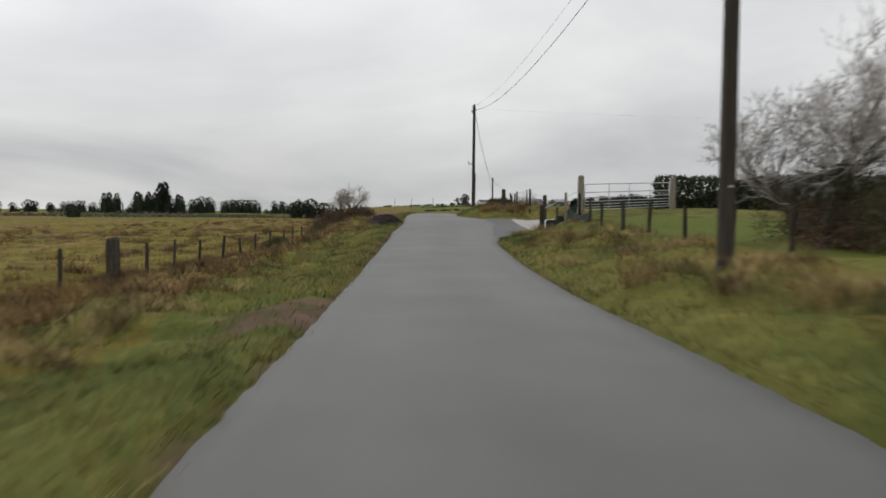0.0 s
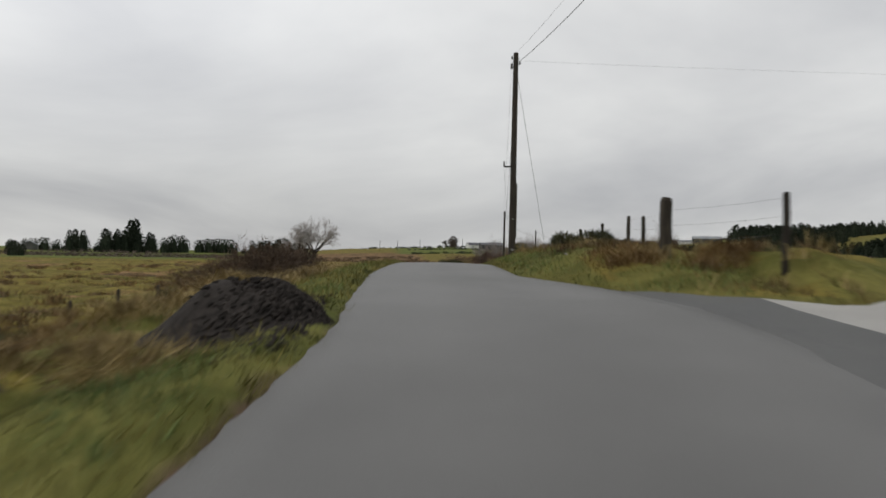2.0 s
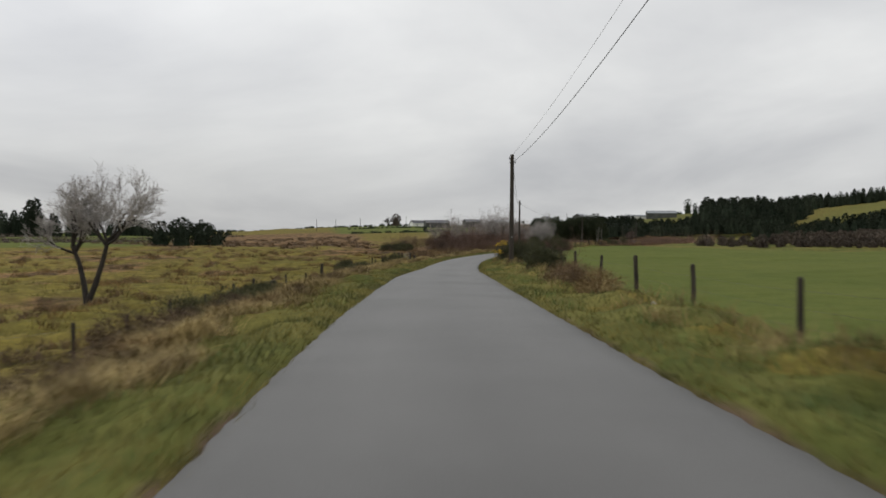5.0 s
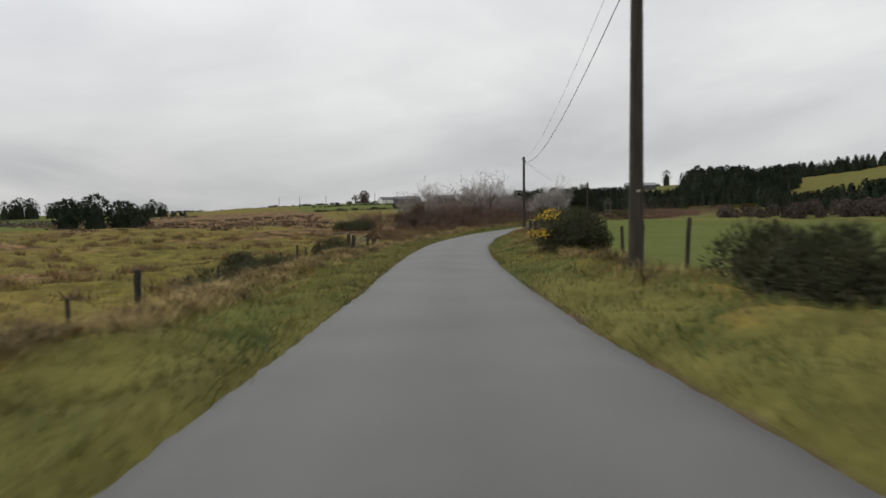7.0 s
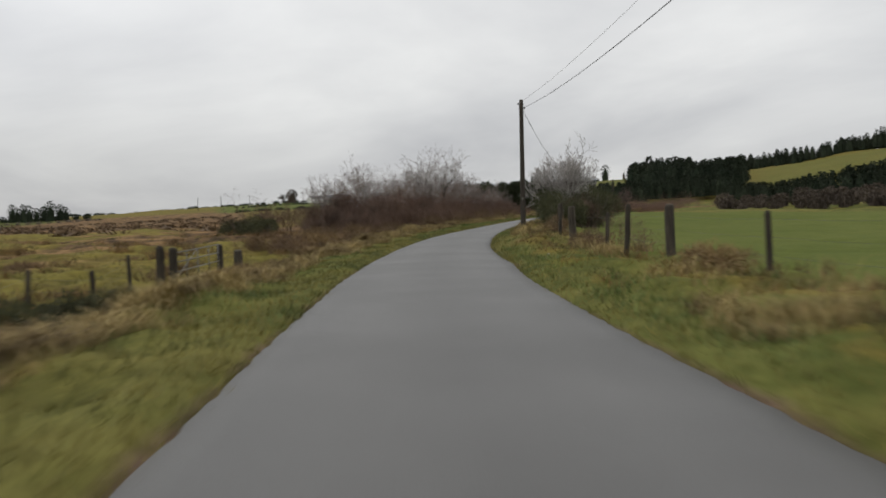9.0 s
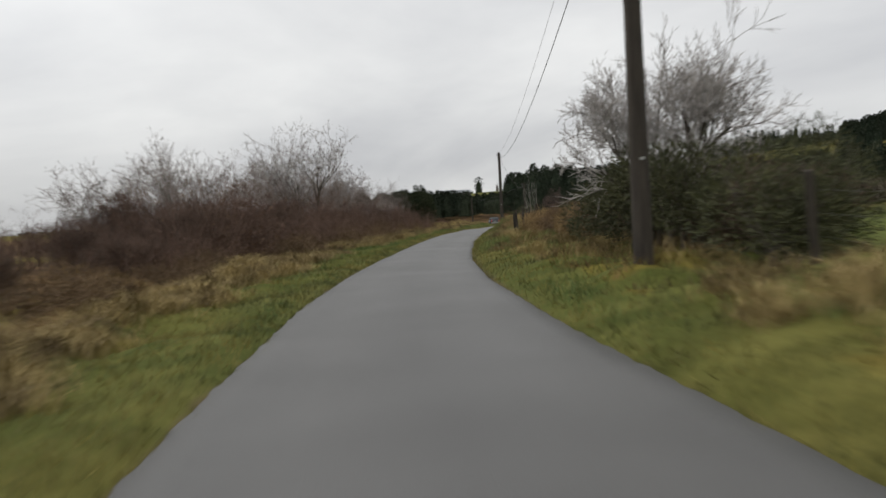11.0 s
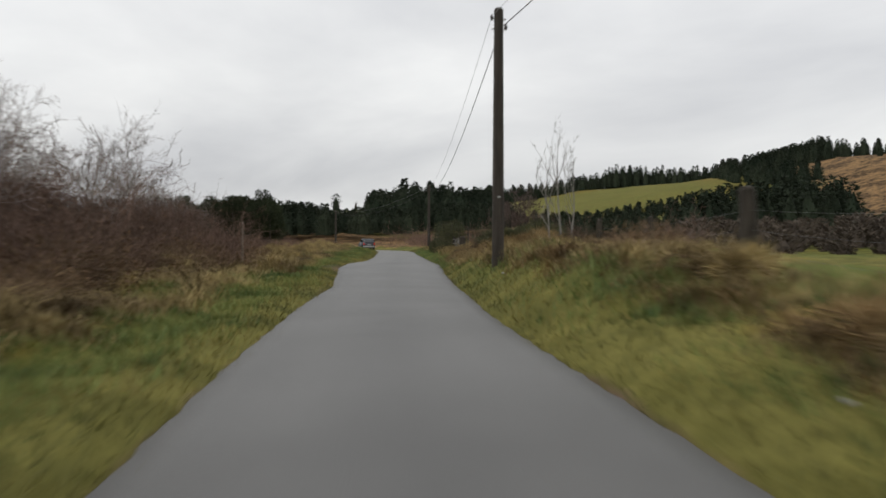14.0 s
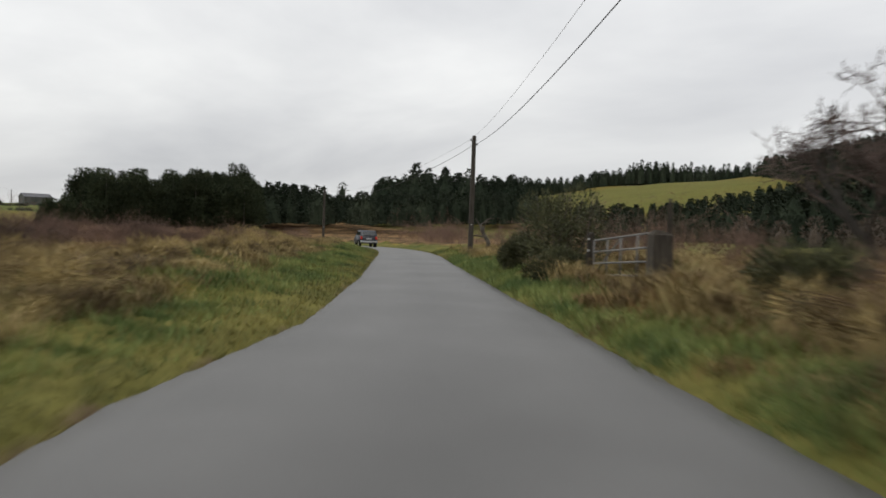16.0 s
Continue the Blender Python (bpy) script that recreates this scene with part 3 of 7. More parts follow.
heath = np.maximum(heath, 0.75 * smooth(-0.5, 0.4, ripple(GX, GY, 4, 12)) * smooth(4.2, 5.6, -GL) * (1 - smooth(9.5, 12, -GL)) * (1 - smooth(60, 80, GS)))
heath = np.maximum(heath, 0.6 * smooth(-0.2, 0.6, ripple(GX, GY, 3.5, 13)) * smooth(3.6, 5, GL) * (1 - smooth(9, 12, GL)) * (1 - smooth(32, 36, GS)))
d0, az0 = np.hypot(GX, GY), np.degrees(np.arctan2(GX, GY))
past = np.maximum(past, smooth(-28, -25, az0) * (1 - smooth(-13, -10, az0)) * smooth(215, 270, d0) * (GL < 0))
heath = heath * (1 - smooth(-28, -25, az0) * (1 - smooth(-13, -10, az0)) * smooth(215, 270, d0))
moor = np.maximum(moor, smooth(-14, -30, gaz) * (GL < 0) * smooth(60, 100, near))
dirt = 0.62 * smooth(7.2, 8.6, GS) * (1 - smooth(10.8, 12.0, GS)) * smooth(0.9, 1.2, -GL) * (1 - smooth(2.0, 3.4, -GL))
dirt = np.maximum(dirt, 0.56 * smooth(240.5, 242, GS) * (1 - smooth(247, 249.5, GS)) * smooth(1.4, 1.9, -GL) * (1 - smooth(2.4, 3.6, -GL)))
edge = np.clip(np.maximum(road_left(GS) - GL, GL - road_right(GS)), 0, None)
seam = np.where((GS < 37) & (GL < 0), 0.20 + 0.2 * smooth(14, 18, GS) * (1 - smooth(31, 36, GS)), 0.10)
dirt = np.maximum(dirt, 0.72 * (1 - smooth(0.3 * seam, seam, edge)))
cov = ground_me.attributes.new("cover", "FLOAT_COLOR", "POINT")
cov.data.foreach_set("color", np.stack([past, moor, heath, dirt], -1).astype(np.float32).ravel())


def ground_material():
    m = bpy.data.materials.new("rough_pasture_and_moor")
    m.use_nodes = True
    n, l = m.node_tree.nodes, m.node_tree.links
    p = n["Principled BSDF"]
    p.inputs["Roughness"].default_value, p.inputs["Specular IOR Level"].default_value = 0.95, 0.05
    at = n.new("ShaderNodeAttribute"); at.attribute_name = "cover"
    sep = n.new("ShaderNodeSeparateColor")
    l.new(at.outputs["Color"], sep.inputs[0])
    tc = n.new("ShaderNodeTexCoord")

    def nz(scale, detail, rough=0.6):
        k = n.new("ShaderNodeTexNoise")
        k.inputs["Scale"].default_value, k.inputs["Detail"].default_value, k.inputs["Roughness"].default_value = scale, detail, rough
        l.new(tc.outputs["Object"], k.inputs["Vector"])
        return k.outputs["Fac"]

    patch, tuft, fleck, clump = nz(0.07, 5), nz(0.9, 6, 0.65), nz(11.0, 3), nz(0.2, 5, 0.7)

    def two(fac, lo, hi, a, b):
        r = n.new("ShaderNodeValToRGB")
        r.color_ramp.elements[0].position, r.color_ramp.elements[0].color = lo, (*a, 1)
        r.color_ramp.elements[1].position, r.color_ramp.elements[1].color = hi, (*b, 1)
        l.new(fac, r.inputs["Fac"])
        return r.outputs["Color"]

    def mix(fac, a, b, mode="MIX"):
        k = n.new("ShaderNodeMix"); k.data_type = "RGBA"; k.blend_type = mode
        if isinstance(fac, float):
            k.inputs["Factor"].default_value = fac
        else:
            l.new(fac, k.inputs["Factor"])
        l.new(a, k.inputs["A"]); l.new(b, k.inputs["B"])
        return k.outputs["Result"]

    turf = mix(0.5, two(patch, 0.43, 0.57, (0.072, 0.092, 0.02), (0.15, 0.130, 0.035)), two(tuft, 0.42, 0.58, (0.052, 0.058, 0.014), (0.155, 0.146, 0.042)))
    pasture = mix(0.4, two(patch, 0.4, 0.65, (0.084, 0.105, 0.021), (0.116, 0.130, 0.031)), two(tuft, 0.35, 0.65, (0.07, 0.09, 0.018), (0.12, 0.13, 0.033)))
    rough = mix(0.55, two(patch, 0.38, 0.62, (0.122, 0.112, 0.021), (0.20, 0.15, 0.038)), two(tuft, 0.4, 0.61, (0.062, 0.045, 0.014), (0.205, 0.168, 0.04)))
    heather = mix(0.4, two(clump, 0.45, 0.54, (0.04, 0.026, 0.015), (0.245, 0.15, 0.07)), two(tuft, 0.42, 0.58, (0.036, 0.024, 0.014), (0.25, 0.155, 0.072)))
    mud = two(tuft, 0.35, 0.65, (0.055, 0.036, 0.025), (0.13, 0.088, 0.06))
    # the cover's edges are broken up by the tufts
    def ragged(sock):
        k = n.new("ShaderNodeMath"); k.operation = "MULTIPLY_ADD"; k.inputs[1].default_value = 1.0
        sub = n.new("ShaderNodeMath"); sub.operation = "MULTIPLY_ADD"; sub.inputs[1].default_value = 0.9; sub.inputs[2].default_value = -0.45
        l.new(tuft, sub.inputs[0]); l.new(sub.outputs[0], k.inputs[0]); l.new(sock, k.inputs[2])
        c = n.new("ShaderNodeMapRange"); c.inputs["From Min"].default_value, c.inputs["From Max"].default_value = 0.35, 0.65
        l.new(k.outputs[0], c.inputs["Value"])
        return c.outputs[0]

    col = mix(ragged(sep.outputs["Green"]), turf, rough)
    col = mix(ragged(sep.outputs["Blue"]), col, heather)
    col = mix(ragged(sep.outputs["Red"]), col, pasture)
    col = mix(ragged(at.outputs["Alpha"]), col, mud)
    col = mix(0.5, col, two(fleck, 0.3, 0.7, (0.35, 0.35, 0.35), (1, 1, 1)), "MULTIPLY")
    l.new(col, p.inputs["Base Color"])
    bp = n.new("ShaderNodeBump"); bp.inputs["Strength"].default_value, bp.inputs["Distance"].default_value = 0.7, 0.12
    l.new(tuft, bp.inputs["Height"]); l.new(bp.outputs[0], p.inputs["Normal"])
    return m


ground_me.materials.append(ground_material())
tagged(new("ground", ground_me), "rough verges, green pasture and brown moorland up to low hills", "ground", kind="structure")


def ribbon(name, ss, left, right, lift, mat, cols=9, crown=0.0, skirt=True):
    """A strip of paving along the spine between two offsets, with a turned-down edge."""
    u = np.linspace(0, 1, cols)
    S2 = np.repeat(ss[:, None], cols, 1)
    L2 = left[:, None] * (1 - u) + right[:, None] * u
    x, y = plan(S2, L2)
    z = np.interp(S2, DS, DP[:, 2]) + lift + crown * (1 - (2 * u - 1) ** 2)
    v = np.stack([x, y, z], -1)
    if skirt:
        lo = np.stack([*plan(S2[:, :1], L2[:, :1] - 0.03), z[:, :1] - 0.09], -1)
        hi = np.stack([*plan(S2[:, :1], L2[:, -1:] + 0.03), z[:, -1:] - 0.09], -1)
        v = np.concatenate([lo, v, hi], 1)
    r, c = v.shape[:2]
    i = np.arange(r * c).reshape(r, c)
    f = np.stack([i[:-1, :-1], i[1:, :-1], i[1:, 1:], i[:-1, 1:]], -1).reshape(-1, 4)[:, ::-1]
    return np_mesh(name, v.reshape(-1, 3), f, mat, True)


rs = np.concatenate([np.arange(-150, -20, 5.0), np.arange(-20, 356, 0.25)])
road_me = ribbon("road", rs, road_left(rs), road_right(rs), 0.0, M_ROAD, 13, 0.035)
road_me.attributes.new("across", "FLOAT", "POINT").data.foreach_set("value", np.tile(np.r_[0.0, np.linspace(0, 1, 13), 1.0], len(rs)).astype(np.float32))
tagged(new("road", road_me),
       "narrow single-track country road of damp grey asphalt", "road", kind="structure")


def side_lane():
    """The lane that leaves on the right, with flared corners: dark patched asphalt, then pale concrete."""
    for name, l0, l1, mat, label in (("side_lane_mouth", 3.2, 4.9, M_LANE, "patched dark asphalt mouth of a side lane"),
                                     ("side_lane", 4.9, 15.0, M_CONC, "pale worn concrete side lane")):
        lats = np.linspace(l0, l1, 28)
        s0 = lane_near(lats) + 0.08 * np.sin(lats * 5)
        s1 = lane_far(lats) + 0.08 * np.sin(lats * 4)
        u = np.linspace(0, 1, 10)
        S2 = s0[:, None] * (1 - u) + s1[:, None] * u
        L2 = np.repeat(lats[:, None], 10, 1)
        x, y = plan(S2, L2)
        zr = np.interp(S2, DS, DP[:, 2])
        w = smooth(3.0, 7.0, L2)
        z = (zr + 0.006) * (1 - w) + (height(37.0 + 0.8 * np.clip(L2 - 6, 0, None), L2) + 0.05) * w
        z = np.maximum(z, height(S2, L2) + 0.015)
        i = np.arange(280).reshape(28, 10)
        f = np.stack([i[:-1, :-1], i[1:, :-1], i[1:, 1:], i[:-1, 1:]], -1).reshape(-1, 4)
        tagged(new(name, np_mesh(name, np.stack([x, y, z], -1).reshape(-1, 3), f, mat, True)), label, "road", kind="structure")


side_lane()


def patch(name, s0, s1, l0, l1, mat, label, lift, seed):
    """A flat pool or apron with an uneven outline, lying on the ground."""
    rng = np.random.RandomState(seed)
    n = 40
    a = np.linspace(0, 2 * math.pi, n, endpoint=False)
    r = 1 + 0.13 * np.sin(3 * a + rng.uniform(0, 6)) + 0.08 * np.sin(7 * a + rng.uniform(0, 6))
    ss = (s0 + s1) / 2 + (s1 - s0) / 2 * r * np.cos(a)
    ls = (l0 + l1) / 2 + (l1 - l0) / 2 * r * np.sin(a)
    rings = []
    for k in (0.01, 0.5, 0.8, 1.0):
        S2, L2 = (s0 + s1) / 2 + (ss - (s0 + s1) / 2) * k, (l0 + l1) / 2 + (ls - (l0 + l1) / 2) * k
        x, y = plan(S2, L2)
        rings.append(np.stack([x, y, np.zeros(n)], -1))
    v = np.concatenate(rings)
    S3, L3 = (s0 + s1) / 2, (l0 + l1) / 2
    v[:, 2] = float(height(S3, L3)) + lift
    j = np.arange(n)
    f = np.concatenate([np.stack([k * n + j, k * n + (j + 1) % n, (k + 1) * n + (j + 1) % n, (k + 1) * n + j], -1) for k in range(3)])
    return tagged(new(name, np_mesh(name, v, f, mat, True)), label, "puddle", kind="structure")


patch("puddle", 243.9, 245.3, -2.12, -2.86, M_WATER, "shallow puddle in the muddy roadside lay-by", 0.012, 3)
patch("puddle", 244.8, 245.5, -4.0, -4.4, M_WATER, "small puddle beside the larger one in the grass", 0.025, 4)


# ------------------------------------------------------------------ poles and cables
def pole_mesh(name, h, r0, r1):
    k = 9
    pts = np.zeros((1, k, 3)); pts[0, :, 2] = np.linspace(-0.3, h, k)
    v, f = tubes(pts, np.linspace(r0, r1, k)[None], 14)
    me = np_mesh(name, v, f, M_POLE, True)
    return me


def cap_mesh(h, r):
    bm = bmesh.new()
    bmesh.ops.create_cone(bm, cap_ends=True, segments=14, radius1=r, radius2=r * 0.7, depth=0.04, matrix=Matrix.Translation((0, 0, h + 0.015)))
    return bm_mesh("cap", bm, M_POLE)


POLES = []


def telegraph_pole(s, lat, h, lean=(0, 0), extra="", lift=0.0):
    p = place(s, lat) + Vector((0, 0, lift))
    ob = thing("telegraph_pole", f"dark tarred telegraph pole{extra} on the grass verge", "pole", pose(*p, lean[0], lean[1], -heading(s)), "telegraph poles along the road")
    part("pole", pole_mesh("pole", h, 0.145, 0.105), ob)
    part("cap", cap_mesh(h, 0.105), ob)
    for z in (h - 0.22, h - 0.45):
        bm = bmesh.new(); cyl_bm(bm, (-0.16, 0, z), (0.17, 0, z), 0.014, sides=6)
        part("bracket", bm_mesh("bracket", bm, M_IRON), ob, "rusty iron bracket")
    for x, z in ((-0.16, h - 0.2), (0.17, h - 0.42)):
        bm = bmesh.new()
        for a, b, r in ((0, 0.05, 0.03), (0.05, 0.08, 0.042), (0.08, 0.12, 0.026)):
            cyl_bm(bm, (x, 0, z - 0.04 + a), (x, 0, z - 0.04 + b), r, sides=8)
        part("insulator", bm_mesh("insulator", bm, M_PORCELAIN, True), ob)
    bm = bmesh.new()
    box_bm(bm, (0.07, 0.01, 0.04), (0, -0.148, 1.55), bevel=0.003)
    part("number_plate", bm_mesh("number_plate", bm, M_PLATE), ob, "small pale plate nailed to the pole")
    POLES.append((ob, h))
    return ob


telegraph_pole(-45.0, 5.0, 7.0)
p1 = telegraph_pole(12.2, 5.0, 8.2)
p2 = telegraph_pole(62.5, 3.5, 8.5, extra=" with a side bracket")
p3 = telegraph_pole(119.7, 3.9, 6.3)
telegraph_pole(178.2, 3.7, 6.75)
telegraph_pole(231.9, 2.55, 5.86)
telegraph_pole(286.4, 3.9, 6.1)
telegraph_pole(331.0, -3.4, 5.6)
# the second pole carries a distribution arm half way up, a white plate low down and a steel cable guard
bm = bmesh.new()
box_bm(bm, (0.30, 0.08, 0.07), (-0.26, -0.02, 3.75), bevel=0.01)
box_bm(bm, (0.06, 0.10, 0.22), (-0.40, -0.02, 3.86), bevel=0.015)
part("distribution_box", bm_mesh("distribution_box", bm, M_PORCELAIN), p2, "dark cable box on a short arm")
bm = bmesh.new()
box_bm(bm, (0.09, 0.09, 0.24), (-0.17, -0.03, 7.95), bevel=0.02)
part("junction_box", bm_mesh("junction_box", bm, M_PORCELAIN), p2, "black junction box near the top")
bm = bmesh.new()
box_bm(bm, (0.11, 0.012, 0.05), (0.02, -0.152, 0.28), bevel=0.003)
part("foot_plate", bm_mesh("foot_plate", bm, M_PLATE), p2, "white plate low on the pole")
bm = bmesh.new()
box_bm(bm, (0.05, 0.035, 2.3), (0.15, -0.03, 1.9), bevel=0.008)
part("cable_guard", bm_mesh("cable_guard", bm, M_IRON), p2, "steel cable guard")


def cable(name, a, b, sag, r, mat, label, k=26):
    t = np.linspace(0, 1, k)[:, None]
    a, b = np.array(a), np.array(b)
    pts = a * (1 - t) + b * t
    pts[:, 2:] -= 4 * sag * t * (1 - t)
    v, f = tubes(pts[None], np.full((1, k), r), 5)
    return tagged(new(name, np_mesh(name, v, f, mat, True)), label, "cable", "overhead cables")


for (a, ha), (b, hb) in zip(POLES[:-1], POLES[1:]):
    ta, tb = a.matrix_basis @ Vector((0.05, 0, ha - 0.42)), b.matrix_basis @ Vector((0.05, 0, hb - 0.42))
    cable("overhead_cable", ta, tb, 1.15, 0.011, M_CABLE, "black overhead telephone cable sagging between two poles")
    ta, tb = a.matrix_basis @ Vector((-0.16, 0, ha - 0.16)), b.matrix_basis @ Vector((-0.16, 0, hb - 0.16))
    cable("overhead_wire", ta, tb, 0.95, 0.005, M_CABLE2, "thin pale overhead wire between two poles")
stay_top = p2.matrix_basis @ Vector((0, 0, 8.0))
cable("stay_wire", stay_top, tuple(place(67.4, 5.6)), 0.0, 0.009, M_GALV, "galvanised stay wire anchoring the pole in the field edge", 8)
cable("drop_wire", p2.matrix_basis @ Vector((-0.4, 0, 3.7)), tuple(place(74.0, 4.2, 0.1)), 0.0, 0.004, M_CABLE2, "thin wire running down from the pole", 8)
cable("service_wire", p2.matrix_basis @ Vector((0.1, 0, 8.2)), tuple(Vector((90.0, 45.0, 8.5))), 1.2, 0.003, M_CABLE2, "thin service wire leading off over the field")


# ------------------------------------------------------------------ fences and gates
def post_mesh(w, h, seed, square=False):
    rng = np.random.RandomState(seed)
    sides = 4 if square else 8
    zz = np.array([-0.3, 0, h * 0.35, h * 0.7, h * 0.96, h])
    pts = np.zeros((1, 6, 3)); pts[0, :, 2] = zz
    pts[0, 1:, :2] += rng.normal(0, 0.006, (5, 2))
    rad = w / 2 * (1.3 if square else 1) * np.array([1.02, 1.0, 0.98, 0.97, 0.93, 0.72])
    v, f = tubes(pts, rad[None], sides)
    bm = bmesh.new()
    bv = [bm.verts.new(p) for p in v]
    for q in f:
        bm.faces.new([bv[i] for i in q])
    top = bm.verts.new((0, 0, h + 0.01 + rng.uniform(0, 0.02)))
    for k in range(sides):
        bm.faces.new((bv[5 * sides + k], bv[5 * sides + (k + 1) % sides], top))
    return bm_mesh("post", bm, M_POST)


POSTS = [post_mesh(0.12, 1.14, 1), post_mesh(0.135, 1.2, 2), post_mesh(0.11, 1.08, 3)]
THICK = [post_mesh(0.22, 1.2, 4), post_mesh(0.26, 1.3, 5)]
rng_f = np.random.RandomState(11)


def fence(label, spots, wires=(0.35, 0.65, 0.95), thick=(), tall=1.0):
    """Posts at (s, lat) spots with line wires from post to post; thick: which posts are strainers."""
    f = thing("wire_fence", label, "fence", pose(*place(*spots[0])), "roadside fences")
    inv = f.matrix_basis.inverted()
    tops = []
    for i, (s, lat) in enumerate(spots):
        p = place(s, lat)
        me = THICK[i % 2] if i in thick else POSTS[i % 3]
        m = pose(*p, rng_f.uniform(-3, 3), rng_f.uniform(-3, 3), rng_f.uniform(0, 360))
        part("post", me, f, "thick straining post" if i in thick else "", inv @ m @ Matrix.Diagonal((1, 1, tall, 1)))
        tops.append(p)
    for h in wires:
        pts = np.array([(inv @ (p + Vector((0.05, 0, h)))) for p in tops])
        fine = np.concatenate([np.array([a * (1 - u) + b * u - np.array([0, 0, 0.03 * 4 * u * (1 - u)]) for u in (0, 0.33, 0.66)]) for a, b in zip(pts[:-1], pts[1:])] + [pts[-1:]])
        v, q = tubes(fine[None], np.full((1, len(fine)), 0.0022), 3)
        part("wire", np_mesh("wire", v, q, M_WIRE), f)
    return f


MOOR_POSTS = [20.6, 27.0, 30.3, 33.8, 37.3, 40.7, 44.3, 47.8, 51.1, 54.5, 58.1, 61.7, 65.4, 69.0, 72.8, 76.6, 80.4, 84.2, 88.0, 91.6, 95.3, 98.9, 102.6, 106.3, 110.0, 113.6, 120.9, 124.5, 128.0, 131.8, 135.3, 138.8, 142.2, 145.5, 148.4, 151.2, 154.0, 156.9, 159.4]
fence("weathered wooden post and wire fence below the road bank", [(v, float(np.interp(v, (120, 131), (-9.5, -8.55))) + 0.08 * math.sin(v * 3.1)) for v in MOOR_POSTS], thick=(14, 28), tall=1.0)
PASTURE_POSTS = [(59.5, 6.6), (65.1, 6.8), (70.6, 6.8), (76.8, 6.6), (82.1, 6.1), (87.3, 6.0), (92.5, 6.0), (97.8, 6.0), (103.3, 6.0), (108.9, 6.0), (114.0, 6.1), (118.9, 6.2), (123.8, 6.2), (128.7, 6.3)]
fence("wooden post and wire fence along the green field edge", PASTURE_POSTS, thick=(13,), tall=1.08)
fence("wooden post and wire fence with leaning posts at the field corner", [(131.3, 6.4), (134.6, 6.4), (136.6, 6.4), (139.9, 6.15), (144.5, 6.2), (149.1, 6.0), (153.5, 5.75), (156.2, 5.4), (158.8, 5.4), (163.9, 5.15), (167.4, 5.0), (170.4, 5.2), (173.6, 5.5), (177.0, 5.6)], thick=(6, 9))
fence("wooden post and wire fence in long grass beside the pasture", [(204.6, 3.95), (207.6, 4.4), (210.7, 4.7), (215.7, 5.1), (220.6, 4.9), (225.5, 5.4), (230.2, 5.6), (235.0, 5.8)], thick=(0, 5))
fence("low wire fence on slender posts along the verge before the gate", [(14.4, 7.2), (16.8, 7.0), (19.2, 6.8), (21.6, 6.6), (24.0, 6.5), (26.4, 6.4), (28.8, 6.5), (31.2, 6.6)], (0.25, 0.5, 0.7), tall=0.8)
fence("post and wire fence beyond the side lane", [(42.9, 6.1), (45.2, 4.8), (49.6, 5.6), (54.4, 6.4)], (0.4, 0.7, 1.0), thick=(1,), tall=0.95)


def bar_gate(label, a, b, h=1.12, bars=7, lift=0.15, mat=M_GALV, group=""):
    """A tubular field gate hung between two points on the ground."""
    a, b = Vector(a), Vector(b)
    ax = (b - a); L = Vector((ax.x, ax.y, 0)).length
    turn = math.degrees(math.atan2(ax.y, ax.x))
    g = thing("field_gate", label, "gate", pose(a.x, a.y, a.z, 0, 0, turn))
    rise = b.z - a.z
    def line(p, q, r, name):
        bm = bmesh.new(); cyl_bm(bm, p, q, r, sides=8)
        part(name, bm_mesh(name, bm, mat, True), g)
    zs = lift + h * np.array([0, 0.1, 0.21, 0.33, 0.48, 0.68, 1.0])[:bars] if bars == 7 else lift + h * np.linspace(0, 1, bars)
    for z in zs:
        line((0.08, 0, z), (L - 0.08, 0, z + rise), 0.019, "bar")
    for x in (0.08, 0.27 * L, 0.5 * L, 0.75 * L, L - 0.08):
        line((x, 0, zs[0] + rise * x / L), (x, 0, zs[-1] + rise * x / L), 0.02, "upright")
    if bars != 7:
        line((0.08, 0.01, zs[0]), (L * 0.5, 0.01, zs[-1] + rise * 0.5), 0.015, "brace")
    return g


def big_post(name, s, lat, h, w, mat, label, square=True, lean=(0, 0), sink=0.0):
    me = post_mesh(w, h, int(s * 7) % 97, square)
    me.materials.clear(); me.materials.append(mat)
    ob = new(name, me)
    ob.matrix_basis = pose(*place(s, lat, -sink), lean[0], lean[1], -heading(s) + 45)
    return tagged(ob, label, "post")


ga, gb = place(33.1, 7.15), place(36.8, 12.1)
big_post("gate_post", 33.0, 7.0, 1.62, 0.26, M_GATEPOST, "tall square grey timber gatepost with a sloped top")
big_post("gate_post", 36.9, 12.25, 1.5, 0.26, M_GATEPOST, "square grey timber gatepost at the latch end of the gate")
big_post("fence_post", 31.6, 6.1, 1.1, 0.12, M_GATEPOST, "short pale fence post against the tall gatepost", False)
bar_gate("closed galvanised seven-bar field gate between grey posts", ga, gb)
big_post("gate_post", 32.4, 5.25, 1.2, 0.22, M_POST, "dark round-topped post beside the side lane", False)
big_post("gate_post", 40.6, 6.6, 1.3, 0.22, M_POST, "dark round post across the side lane", False)
big_post("fence_post", 31.9, 5.8, 1.1, 0.11, M_POST, "slender dark fence post beside the netting", False)
bm = bmesh.new(); cyl_bm(bm, tuple(place(32.4, 5.25, 1.0)), tuple(place(33.0, 7.0, 1.0)), 0.012, sides=6)
tagged(new("fence_rail", bm_mesh("fence_rail", bm, M_GALV)), "thin metal rail between the lane post and gatepost", "rail")
